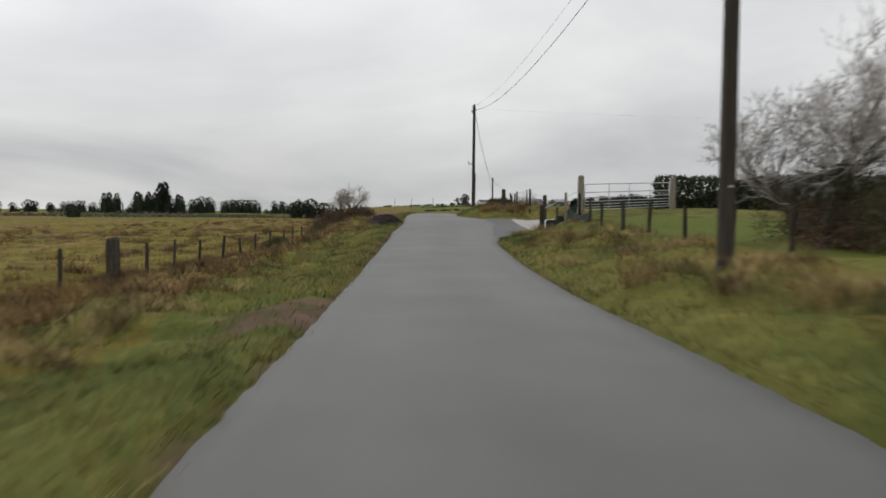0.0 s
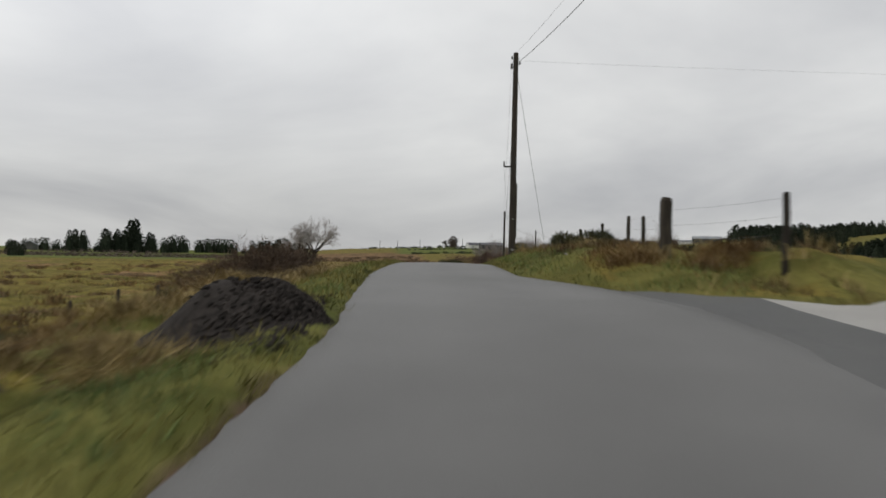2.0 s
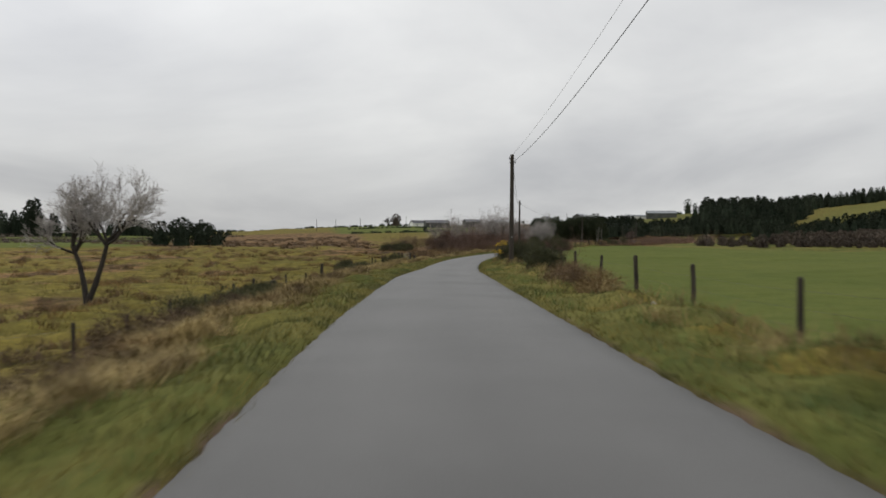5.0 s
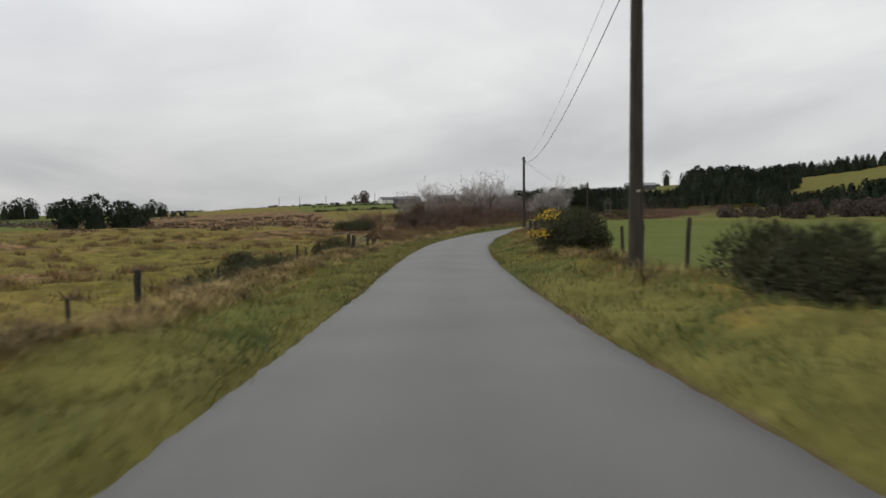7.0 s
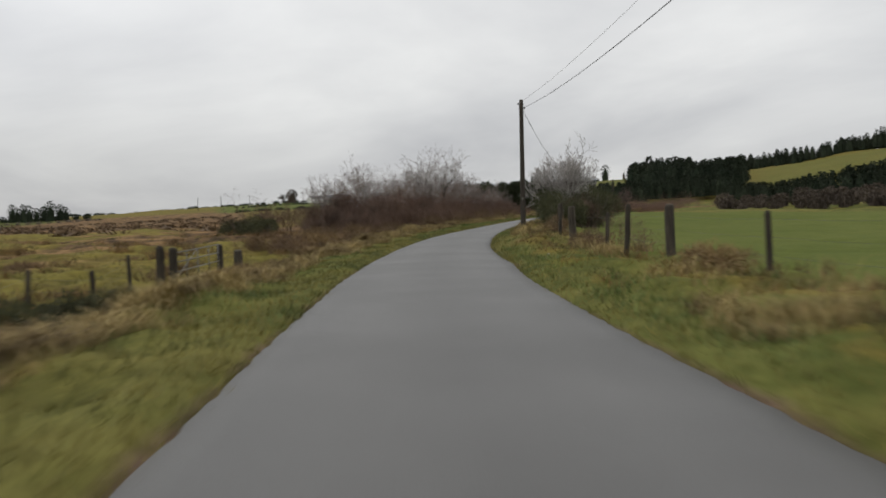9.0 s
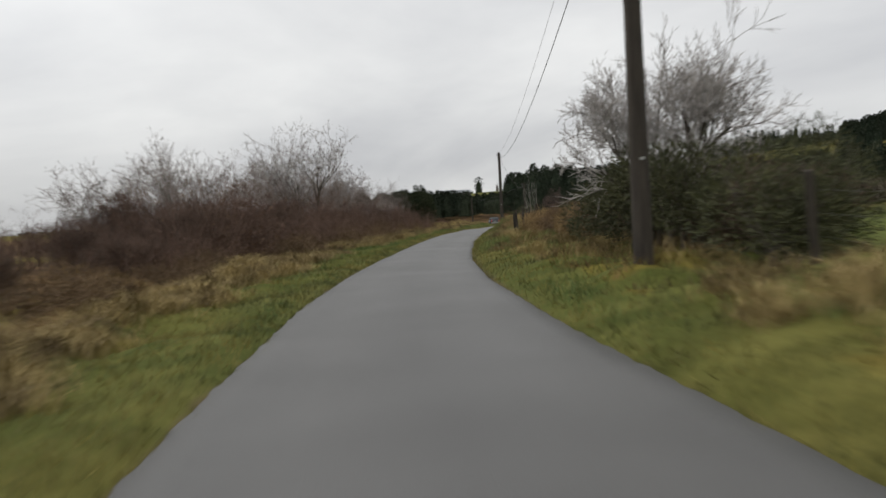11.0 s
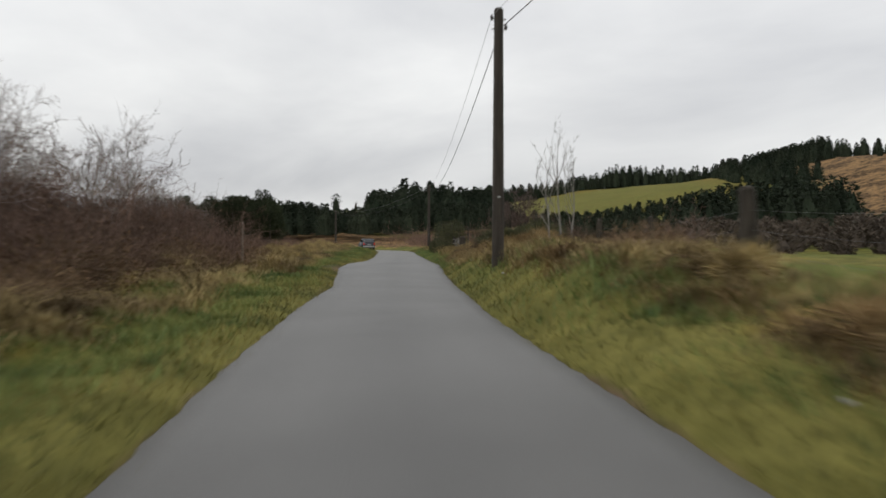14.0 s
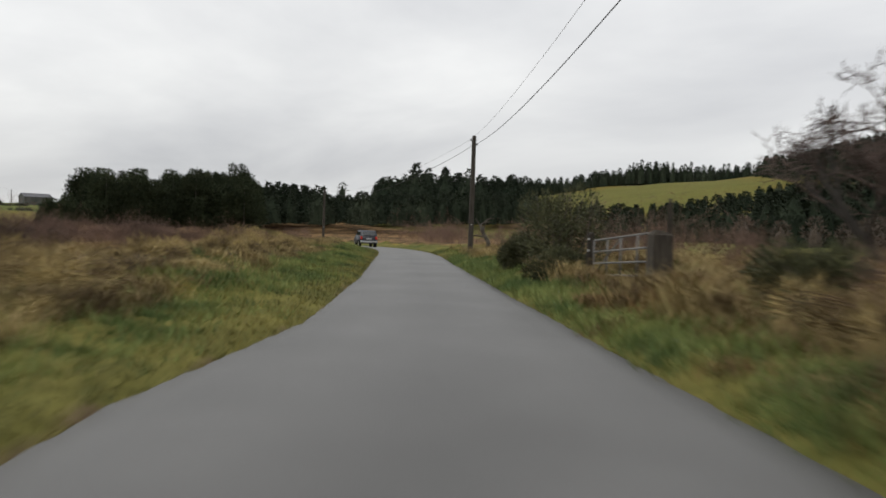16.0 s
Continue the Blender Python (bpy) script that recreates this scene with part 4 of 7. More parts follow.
# the old gate on the moor side
big_post("gate_post", 160.15, -8.0, 1.3, 0.27, M_POST, "stout dark gatepost, one of a pair on the moor edge", False)
big_post("gate_post", 160.4, -7.7, 1.34, 0.28, M_POST, "stout dark hanging post of the old moor gate", False)
big_post("gate_post", 164.5, -7.65, 1.18, 0.24, M_POST, "dark gatepost at the far side of the opening", False)
big_post("gate_post", 166.2, -7.55, 0.95, 0.36, M_POST, "short stump of a dark post", False)
bar_gate("old four-bar grey gate hanging between dark posts at the moor's edge", place(160.5, -7.75), place(164.4, -7.65), 0.9, 4, 0.28, M_OLDGALV)
big_post("gate_post", 24.3, -9.5, 1.4, 0.36, M_POST, "stout dark square post standing alone in rough grass")
big_post("gate_post", 71.4, -8.9, 1.2, 0.28, M_POST, "square dark post on the bank edge")
big_post("gate_post", 117.3, -9.4, 0.98, 0.36, M_POST, "squat dark post stump on the moor fence line")
# the gate by the gorse
big_post("gate_post", 263.7, 4.35, 1.15, 0.16, M_POST, "thin dark post with white marks by the gate", False)
big_post("gate_post", 259.5, 4.45, 1.0, 0.38, M_POST, "broad dark gatepost in rough grass")
big_post("gate_post", 260.2, 4.85, 1.6, 0.08, M_POST, "tall thin post with a flat cap beside the gatepost", False)
bar_gate("open-barred old grey gate beside the gorse", place(263.5, 4.36), place(259.7, 4.46), 0.75, 4, 0.25, M_OLDGALV)
for z in (0.75, 1.0):
    bm = bmesh.new(); box_bm(bm, (0.06, 0.02, 0.05), tuple(place(263.58, 4.28, z)), bevel=0.004)
    tagged(new("reflector_plate", bm_mesh("reflector_plate", bm, M_PLATE)), "small white reflector plate on the gate's thin post", "reflector")
big_post("marker_post", 241.6, -5.0, 1.8, 0.07, M_GATEPOST, "tall pale weathered post in the brown scrub", False)


def netting(a, b, top, low, seed):
    """A sagging sheet of dark netting hung between two posts."""
    rng = np.random.RandomState(seed)
    n, m = 22, 9
    u, w = np.meshgrid(np.linspace(0, 1, n), np.linspace(0, 1, m), indexing="ij")
    a, b = np.array(a), np.array(b)
    p = a[None, None] * (1 - u[..., None]) + b[None, None] * u[..., None]
    p[..., 2] += low + (top - low) * w - 0.18 * (4 * u * (1 - u)) * w + 0.03 * np.sin(u * 19)
    d = (b - a)[:2] / np.linalg.norm((b - a)[:2])
    fold = 0.06 * np.sin(u * 27 + 3 * w) * (1 - w * 0.6) + rng.normal(0, 0.01, u.shape)
    p[..., 0] -= d[1] * fold; p[..., 1] += d[0] * fold
    front = p.reshape(-1, 3)
    back = front + np.array([-d[1] * 0.02, d[0] * 0.02, 0])
    i = np.arange(n * m).reshape(n, m)
    f = np.stack([i[:-1, :-1], i[1:, :-1], i[1:, 1:], i[:-1, 1:]], -1).reshape(-1, 4)
    tagged(new("netting", np_mesh("netting", np.concatenate([front, back]), np.concatenate([f, f[:, ::-1] + n * m]), M_GREENNET, True)),
           "dark green netting hung between the lane posts", "netting")


netting(place(32.5, 5.45), place(32.9, 6.85), 0.5, 0.02, 5)
netting(place(31.5, 6.2), place(28.9, 6.52), 0.4, 0.02, 6)

# ------------------------------------------------------------------ bare trees and scrub
def unit(v):
    return v / (np.linalg.norm(v) + 1e-9)


def branches(rng, stems, depth, kids, shrink, spread, rise, curl, r0, k=4, twig_r=0.0035, first=0.35):
    """Grow a bare tree from first stems (base, way, length). Gives levels of (points, radii)."""
    levels = []
    now = [(np.array(b, float), unit(np.array(w, float)), l, r0) for b, w, l in stems]
    for lev in range(depth):
        pts, rad, nxt = [], [], []
        for b, w, l, r in now:
            p, d, seg = b.copy(), w.copy(), []
            seg.append(p.copy())
            for i in range(k - 1):
                d = unit(d + rng.normal(0, curl, 3) + np.array([0, 0, rise[min(lev, len(rise) - 1)]]))
                p = p + d * l / (k - 1)
                seg.append(p.copy())
            re = r * (0.55 if lev < depth - 1 else 0.25)
            pts.append(seg); rad.append(np.linspace(r, re, k))
            n = kids[min(lev, len(kids) - 1)]
            for c in range(n):
                u = rng.uniform(first if lev == 0 else 0.35, 1.0) if c else 1.0
                i = min(int(u * (k - 1)), k - 2)
                f = u * (k - 1) - i
                at = seg[i] * (1 - f) + seg[i + 1] * f
                side = unit(np.cross(d, rng.normal(size=3)))
                ww = unit(unit(np.array(seg[i + 1]) - seg[i]) + side * spread[min(lev, len(spread) - 1)] * rng.uniform(0.6, 1.3))
                nxt.append((at, ww, l * shrink[min(lev, len(shrink) - 1)] * rng.uniform(0.7, 1.2), max(re * 0.8, twig_r)))
        levels.append((np.array(pts), np.array(rad)))
        now = nxt
    return levels


def twig_mesh(name, levels, mat):
    """Boughs as thin tubes, the outermost twigs as slender pointed slivers."""
    vs, fs, o = [], [], 0
    for p, r in levels[:-1]:
        v, f = tubes(p[:, ::3] if len(levels) > 2 and p is levels[-2][0] else p, r[:, ::3] if len(levels) > 2 and p is levels[-2][0] else r, 3)
        f = np.concatenate([f[:, [0, 1, 2]], f[:, [0, 2, 3]]])
        vs.append(v); fs.append(f + o); o += len(v)
    p, r = levels[-1]
    n = len(p)
    rng = np.random.RandomState(7)
    for a, b in ((0, 2), (1, 3)):
        way = p[:, b] - p[:, a]
        ln = np.linalg.norm(way, axis=1)
        v, f = spikes(p[:, a], way / (ln[:, None] + 1e-9), ln, 2.3 * r[:, a], rng)
        vs.append(v); fs.append(f + o); o += len(v)
    return np_mesh(name, np.concatenate(vs), np.concatenate(fs), mat)


def tree_parts(levels, parent, split, bark, twig, twig_name="crown"):
    wood = [tubes(p, r, 7 if i == 0 else 5) for i, (p, r) in enumerate(levels[:split])]
    v, f = join(wood)
    part("trunk", np_mesh("trunk", v, f, bark, True), parent)
    part(twig_name, twig_mesh(twig_name, levels[split:], twig), parent)


def bare_tree(name, label, at, stems, depth=6, kids=(4, 4, 4, 3, 3), shrink=(0.62, 0.62, 0.6), spread=(0.6, 0.7, 0.8), rise=(0.05,), curl=0.16, r0=0.1, seed=1, bark=M_BARK, twig=M_TWIG, group="", split=2, twig_r=0.0055, first=0.35):
    t = thing(name, label, "tree", pose(*at), group)
    tree_parts(branches(np.random.RandomState(seed), stems, depth, kids, shrink, spread, rise, curl, r0, 4, twig_r, first), t, split, bark, twig)
    return t


# the forked tree out on the moor
bare_tree("bare_tree", "forked bare tree with a pale twiggy crown on the moor", place(112.8, -17.6),
          [((0, 0, -0.1), (0.46, 0, 1), 3.5), ((0.05, 0, -0.1), (-0.16, 0.1, 1), 3.3)], 6, (8, 5, 5, 5, 4), (0.5, 0.66, 0.64, 0.6), (1.15, 0.8, 0.7), (0.03, 0.10, 0.08, 0.05), 0.12, 0.17, 21, M_STEM, split=2, twig_r=0.009, first=0.86)
bare_tree("bare_tree", "upright bare shrubby tree rising out of brown scrub", place(61.4, -7.2),
          [((0, 0, -0.1), (0.2, 0.1, 1), 1.5), ((0.3, 0.1, -0.1), (-0.25, 0.3, 1), 1.6), ((-0.3, -0.1, -0.1), (-0.1, -0.4, 1), 1.5), ((0.6, 0.2, -0.1), (0.35, 0.1, 1), 1.4)], 5, (5, 5, 4, 4), (0.6, 0.62, 0.6), (0.5, 0.6, 0.65), (0.08,), 0.14, 0.04, 22, M_BARK, M_BROWNTWIG)
bare_tree("hawthorn_tree", "wide bare hawthorn with grey lichened twigs by the fence", place(15.3, 8.3),
          [((0, 0, -0.1), (0.1, 0.1, 1), 2.0), ((0.1, 0, 0), (-0.5, 0.2, 1), 1.9), ((0, 0.1, 0), (0.5, 0.1, 1), 2.0), ((0, 0, 0), (0.2, -0.4, 1), 1.8)], 6, (6, 5, 5, 4, 4), (0.62, 0.62, 0.6), (0.7, 0.75, 0.8), (0.08, 0.06), 0.2, 0.09, 23, M_BARK, M_TWIG)
bare_tree("bare_tree", "bushy bare tree rising over a dark hedge", place(184.0, 5.9),
          [((0, 0, -0.1), (0.15, 0, 1), 2.2), ((0.2, 0, 0), (-0.45, 0.1, 1), 2.1), ((0, 0.2, 0), (0.55, 0.2, 1), 2.3), ((0, 0, 0), (0, -0.5, 1), 2.0)], 6, (7, 6, 5, 4, 3), (0.60, 0.62, 0.62), (0.6, 0.72, 0.75), (0.1, 0.08), 0.16, 0.09, 24, M_BARK, M_TWIG, twig_r=0.0075)
bare_tree("bare_tree", "tall bare birch-like tree over brown scrub", place(215.5, -9.2),
          [((0, 0, -0.1), (-0.16, -0.1, 1), 4.6), ((0.6, 0.8, -0.1), (0.10, 0.1, 1), 4.2), ((-0.5, 0.4, -0.1), (-0.3, 0.2, 1), 3.8)], 6, (7, 5, 4, 4, 3), (0.5, 0.62, 0.62), (0.8, 0.75, 0.75), (0.05, 0.05, 0.02), 0.12, 0.11, 25, M_BARK, M_TWIG, twig_r=0.009, first=0.5)
GROVE = []
for i, (s, lat, sc, seed) in enumerate(((200.5, -11, 1.0, 31), (204.0, -12.5, 0.95, 32), (214.5, -11.0, 0.9, 33), (221.0, -11.5, 0.98, 34), (229.0, -11.2, 1.05, 35), (240.5, -12.5, 0.9, 36), (245.0, -9.2, 0.78, 37), (206.0, -15.0, 1.0, 38), (211.0, -17, 1.05, 39), (216.0, -14.5, 1.0, 40), (212.0, -9.4, 0.95, 41), (225.0, -13.0, 0.95, 42), (218.5, -9.6, 0.9, 43), (233.0, -12.0, 1.05, 44), (202.0, -16.5, 0.95, 45), (223.5, -9.8, 1.05, 351), (227.0, -9.6, 1.08, 352), (230.5, -13.5, 1.12, 353), (232.0, -9.4, 1.02, 354), (235.0, -11.0, 1.05, 355), (238.0, -11.5, 1.0, 356), (239.0, -9.0, 0.9, 357), (228.5, -15.5, 1.15, 358), (236.0, -14.0, 1.05, 359), (221.0, -15.0, 1.1, 360), (250.5, -9.8, 0.72, 361), (247.8, -10.6, 0.85, 362))):
    if i < 9:
        GROVE.append(bare_tree("bare_tree", "slender bare tree standing in brown scrub", place(s, lat),
                               [((0, 0, -0.1), (0.12, 0.05, 1), 3.4), ((0.3, 0.1, -0.1), (-0.22, 0.2, 1), 3.2), ((-0.2, 0.2, -0.1), (0.2, -0.3, 1), 3.0)], 5, (6, 5, 5, 4), (0.58, 0.58, 0.52, 0.45), (0.6, 0.7, 0.8), (0.06, 0.05, 0.02), 0.14, 0.055, seed, M_PALEBARK, M_THICKET, "trees in the thicket", twig_r=0.0075))
        t = GROVE[-1]
    else:
        t = copy_thing(GROVE[i % 9], pose(*place(s, lat), 0, 0, 47.0 * i))
    sc *= 0.93 if s > 217 else 1.0
    t.scale = (sc, sc, sc)
bare_tree("thorn_tree", "wind-bent thorn tree with sparse reddish twigs", place(257.6, 7.4),
          [((0, 0, -0.1), (0.25, 0.2, 1), 2.0), ((0.1, 0, 0), (-0.2, 0.1, 1), 1.9), ((0.1, 0, 0), (-0.05, 0.3, 1), 2.1)], 6, (5, 5, 5, 4, 3), (0.6, 0.58, 0.58), (0.62, 0.75, 0.8), (0.07, 0.04), 0.2, 0.1, 27, M_STEM, material("reddish_twigs", (0.06, 0.043, 0.036), (0.12, 0.085, 0.072), 2.0, 0.95, 0.0, island=0.3), twig_r=0.008)
bare_tree("dead_tree", "bleached dead sapling with upright bare branches", place(236.0, 5.0),
          [((0, 0, -0.1), (0.05, 0, 1), 2.3), ((0.5, 0.1, 0), (0.15, 0.1, 1), 2.0), ((-0.3, 0.1, 0), (-0.1, 0.1, 1), 1.6)], 4, (6, 4, 3), (0.5, 0.5, 0.5), (0.45, 0.5), (0.12,), 0.1, 0.03, 28, M_PALEBARK, M_PALEBARK, split=1)
bare_tree("dead_tree", "gnarled dark dead snag with short twisted limbs", place(292.0, 5.6),
          [((0, 0, -0.1), (0.1, 0, 1), 1.7)], 3, (4, 2), (0.55, 0.5), (0.9, 0.9), (0.05,), 0.3, 0.16, 29, M_BARK, M_BARK, split=1)


def scrub_mesh(seed, h, stems, leaves):
    rng = np.random.RandomState(seed)
    st = [((rng.normal(0, 0.45), rng.normal(0, 0.45), -0.1), (rng.normal(0, 0.35), rng.normal(0, 0.35), 1), h * rng.uniform(0.35, 0.6)) for _ in range(stems)]
    lv = branches(rng, st, 4, (5, 5, 5), (0.62, 0.58, 0.48), (0.55, 0.7, 0.85), (0.05, 0.03, 0.0), 0.18, 0.018)
    twigs = twig_mesh("crown", lv, M_BROWNTWIG)
    n = leaves
    c = lv[-1][0][:, 1][rng.randint(0, len(lv[-1][0]), n)] + rng.normal(0, 0.06, (n, 3))
    c[:, 2] *= rng.uniform(0.1, 0.75, n)
    w = rng.normal(size=(n, 3)); w /= np.linalg.norm(w, axis=1, keepdims=True)
    lv_, lf_ = spikes(c, w, rng.uniform(0.06, 0.13, n), rng.uniform(0.04, 0.08, n), rng)
    return twigs, np_mesh("dead_foliage", lv_, lf_, M_DEADLEAF)


SCRUB = []
for seed, h in ((51, 3.9), (52, 3.4), (53, 4.3), (54, 2.6)):
    tw, lf = scrub_mesh(seed, h, 9, 500)
    t = thing("scrub_bush", "dense leafless brown scrub bush of tangled twigs", "bush", pose(0, 0, -50), "roadside thicket")
    part("crown", tw, t); part("dead_foliage", lf, t, "clinging dead brown leaves")
    SCRUB.append(t)
rng_s = np.random.RandomState(61)


def scatter_scrub(n, s0, s1, l0, l1, kinds, sc0, sc1):
    for _ in range(n):
        s, l = rng_s.uniform(s0, s1), rng_s.uniform(l0, l1)
        k = rng_s.uniform(sc0, sc1)
        m = pose(*place(s, l, -0.05), rng_s.uniform(-6, 6), rng_s.uniform(-6, 6), rng_s.uniform(0, 360))
        t = copy_thing(SCRUB[rng_s.choice(kinds)], m)
        t.scale = (k, k, k)


def scrub_mass(label, runs):
    """Farther bushes, too many to count, joined into one mass; runs: number, s0, s1, lat0, lat1, size0, size1."""
    src = []
    for t in SCRUB:
        me = [c for c in t.children if c.name.startswith("crown")][0].data
        co = np.empty(len(me.vertices) * 3, dtype=np.float32); me.vertices.foreach_get("co", co)
        ix = np.empty(len(me.loops), dtype=np.int32); me.loops.foreach_get("vertex_index", ix)
        src.append((co.reshape(-1, 3), ix.reshape(-1, 3)))
    out = []
    for n, s0, s1, l0, l1, k0, k1 in runs:
        for _ in range(n):
            v, f = src[rng_s.choice((1, 3))]
            a, k = rng_s.uniform(0, 6.283), rng_s.uniform(k0, k1)
            p = place(rng_s.uniform(s0, s1), rng_s.uniform(l0, l1), -0.05)
            out.append((np.stack([v[:, 0] * math.cos(a) - v[:, 1] * math.sin(a), v[:, 0] * math.sin(a) + v[:, 1] * math.cos(a), v[:, 2]], 1) * k + np.array(p), f))
    v, f = join(out)
    tagged(new("far_scrub", np_mesh("far_scrub", v, f, M_BROWNTWIG)), label, "scrub", kind="stuff")


scatter_scrub(64, 198, 243, -8.8, -5.3, (0, 1, 3), 0.55, 0.85)
scatter_scrub(66, 199, 243, -16, -8.4, (0, 1, 2), 1.02, 1.32)
scrub_mass("brown scrub filling the back of the thicket", ((30, 201, 238, -25, -15, 1.0, 1.3),))
scatter_scrub(8, 190, 197, -10.5, -7.0, (1, 3), 0.6, 0.9)
scatter_scrub(40, 252, 304, -17, -9.5, (3, 1, 0), 0.42, 0.62)
scrub_mass("reddish brown scrub spread over the boggy ground before the pines", ((90, 252, 304, -40, -16, 0.42, 0.62), (60, 318, 352, -34, -5.0, 0.5, 0.8), (46, 312, 352, 6.0, 26, 0.7, 1.2)))
scatter_scrub(8, 262, 292, -12.5, -9.5, (3,), 0.45, 0.6)
for s, l, k, kind in ((174.0, -8.2, 0.5, 3), (176.5, -8.6, 0.55, 3), (179.0, -8.8, 0.5, 3), (109.5, 5.3, 0.6, 1), (186.5, 6.2, 0.65, 1), (190.0, 6.6, 0.7, 0), (182.0, 6.3, 0.55, 3), (194.0, 7.0, 0.6, 1), (141.6, 6.3, 0.52, 3), (140.4, 6.4, 0.45, 3), (143.0, 6.2, 0.42, 3), (156.4, 5.9, 0.34, 3), (160.2, 6.0, 0.38, 1), (158.4, 4.9, 0.33, 3), (242.0, 6.6, 0.6, 3), (249.0, 6.5, 0.65, 1), (270.0, 6.5, 0.6, 3), (276.0, 7.0, 0.7, 1), (281.0, 6.4, 0.55, 3)):
    t = copy_thing(SCRUB[kind], pose(*place(s, l, -0.05), 0, 0, rng_s.uniform(0, 360)))
    t.scale = (k, k, k)
    t["group"] = "hedge bushes"
scatter_scrub(16, 243, 256, 6.8, 14, (1, 3), 0.45, 0.8)
scatter_scrub(26, 269, 302, 7.0, 16, (1, 3), 0.5, 0.8)
for s, l, k in ((15.5, 8.3, 0.6), (17.0, 8.7, 0.6), (14.2, 8.6, 0.62), (13.2, 9.4, 0.6), (16.2, 9.6, 0.65), (18.2, 9.4, 0.5), (14.8, 9.9, 0.65), (50.0, 6.2, 0.34), (56.8, -6.0, 0.6), (57.8, -7.0, 0.8), (58.6, -5.8, 0.7), (59.2, -7.9, 0.9), (59.8, -6.4, 0.85), (60.6, -7.2, 0.95), (61.2, -6.0, 0.75), (61.8, -8.2, 0.9), (62.2, -6.9, 0.85), (63.0, -7.6, 0.8), (63.2, -6.2, 0.65), (63.8, -7.0, 0.6), (60.0, -8.8, 0.9), (56.4, -7.6, 0.6), (63.6, -8.4, 0.6), (242.0, 4.4, 0.36), (244.2, 5.6, 0.45), (246.6, 4.9, 0.42), (250.0, 4.6, 0.4), (251.0, 6.2, 0.5), (253.4, 4.4, 0.36), (259.2, 6.0, 0.45), (239.0, 5.4, 0.42), (247.8, 6.6, 0.55), (252.0, 5.0, 0.5), (254.5, 5.2, 0.5)):
    t = copy_thing(SCRUB[3], pose(*place(s, l, -0.05), 0, 0, rng_s.uniform(0, 360)))
    t.scale = (k, k, k)
for t in SCRUB:
    t.matrix_basis = pose(*place(*{0: (226, -13), 1: (218, -8.4), 2: (211, -14.5), 3: (246.5, -9.5)}[SCRUB.index(t)], -0.05))


# ------------------------------------------------------------------ gorse, brambles, bracken
def lobes(rng, w, d, h, n):
    c = np.stack([rng.uniform(-0.5, 0.5, n) * w * 0.75, rng.uniform(-0.5, 0.5, n) * d * 0.75, rng.uniform(0.25, 0.72, n) * h], 1)
    c[:, 2] *= 1 - 0.45 * (np.abs(c[:, 0]) / (w * 0.5)) ** 2
    r = np.minimum(rng.uniform(0.22, 0.36, n) * max(w, d), c[:, 2] * 1.05)
    return c, np.maximum(r, 0.18)


def spiny_mesh(rng, w, d, h, mat, name, n, length, width, up=0.5):
    c, r = lobes(rng, w, d, h, 14)
    i = rng.randint(0, 14, n)
    way = rng.normal(size=(n, 3)); way /= np.linalg.norm(way, axis=1, keepdims=True)
    p = c[i] + way * (r[i] * rng.uniform(0.35, 1.0, n) ** 0.5)[:, None] * [1, 1, 0.9]
    p[:, 2] = np.abs(p[:, 2])
    aim = way + np.array([0, 0, up]) + rng.normal(0, 0.35, (n, 3))
    aim /= np.linalg.norm(aim, axis=1, keepdims=True)
    v, f = spikes(p, aim, rng.uniform(0.6, 1.4, n) * length, rng.uniform(0.6, 1.4, n) * width, rng)
    return np_mesh(name, v, f, mat), p, aim


def stems_mesh(rng, w, d, h, mat, n=14):
    pts = []
    for _ in range(n):
        a, b = rng.uniform(-0.15, 0.15, 2), rng.uniform(-0.4, 0.4, 2)
        pts.append([[a[0] * w, a[1] * d, -0.1], [(a[0] + b[0]) * w * 0.6, (a[1] + b[1]) * d * 0.6, h * 0.35], [b[0] * w, b[1] * d, h * 0.75]])
    v, f = tubes(np.array(pts), np.tile([0.03, 0.022, 0.008], (n, 1)), 4)
    return np_mesh("stem", v, f, mat)


def gorse(s, lat, w, d, h, seed, label="dense dark green spiny gorse bush", flowers=0, n=7000):
    rng = np.random.RandomState(seed)
    t = thing("gorse_bush", label, "bush", pose(*place(s, lat, -0.03), 0, 0, -heading(s)), "gorse bushes")
    me, p, aim = spiny_mesh(rng, w, d, h, M_GORSE, "foliage", n, 0.12, 0.028)
    part("foliage", me, t)
    part("stem", stems_mesh(rng, w, d, h, M_BARK), t, "twisted brown stems")
    if flowers:
        ok = np.where((p[:, 0] < -0.22 * w) & (p[:, 1] < 0.1 * d) & ((p[:, 2] > 0.72 * h) | ((p[:, 0] < -0.36 * w) & (p[:, 2] > 0.4 * h) & (p[:, 2] < 0.55 * h))))[0]
        k = rng.choice(ok, flowers)
        v, f = spikes(p[k] + aim[k] * 0.12, rng.normal(size=(flowers, 3)) * 0.6 + aim[k], rng.uniform(0.025, 0.05, flowers), rng.uniform(0.025, 0.045, flowers), rng)
        part("blossom", np_mesh("blossom", v, f, M_GORSEFL), t, "bright yellow flowers")
    return t


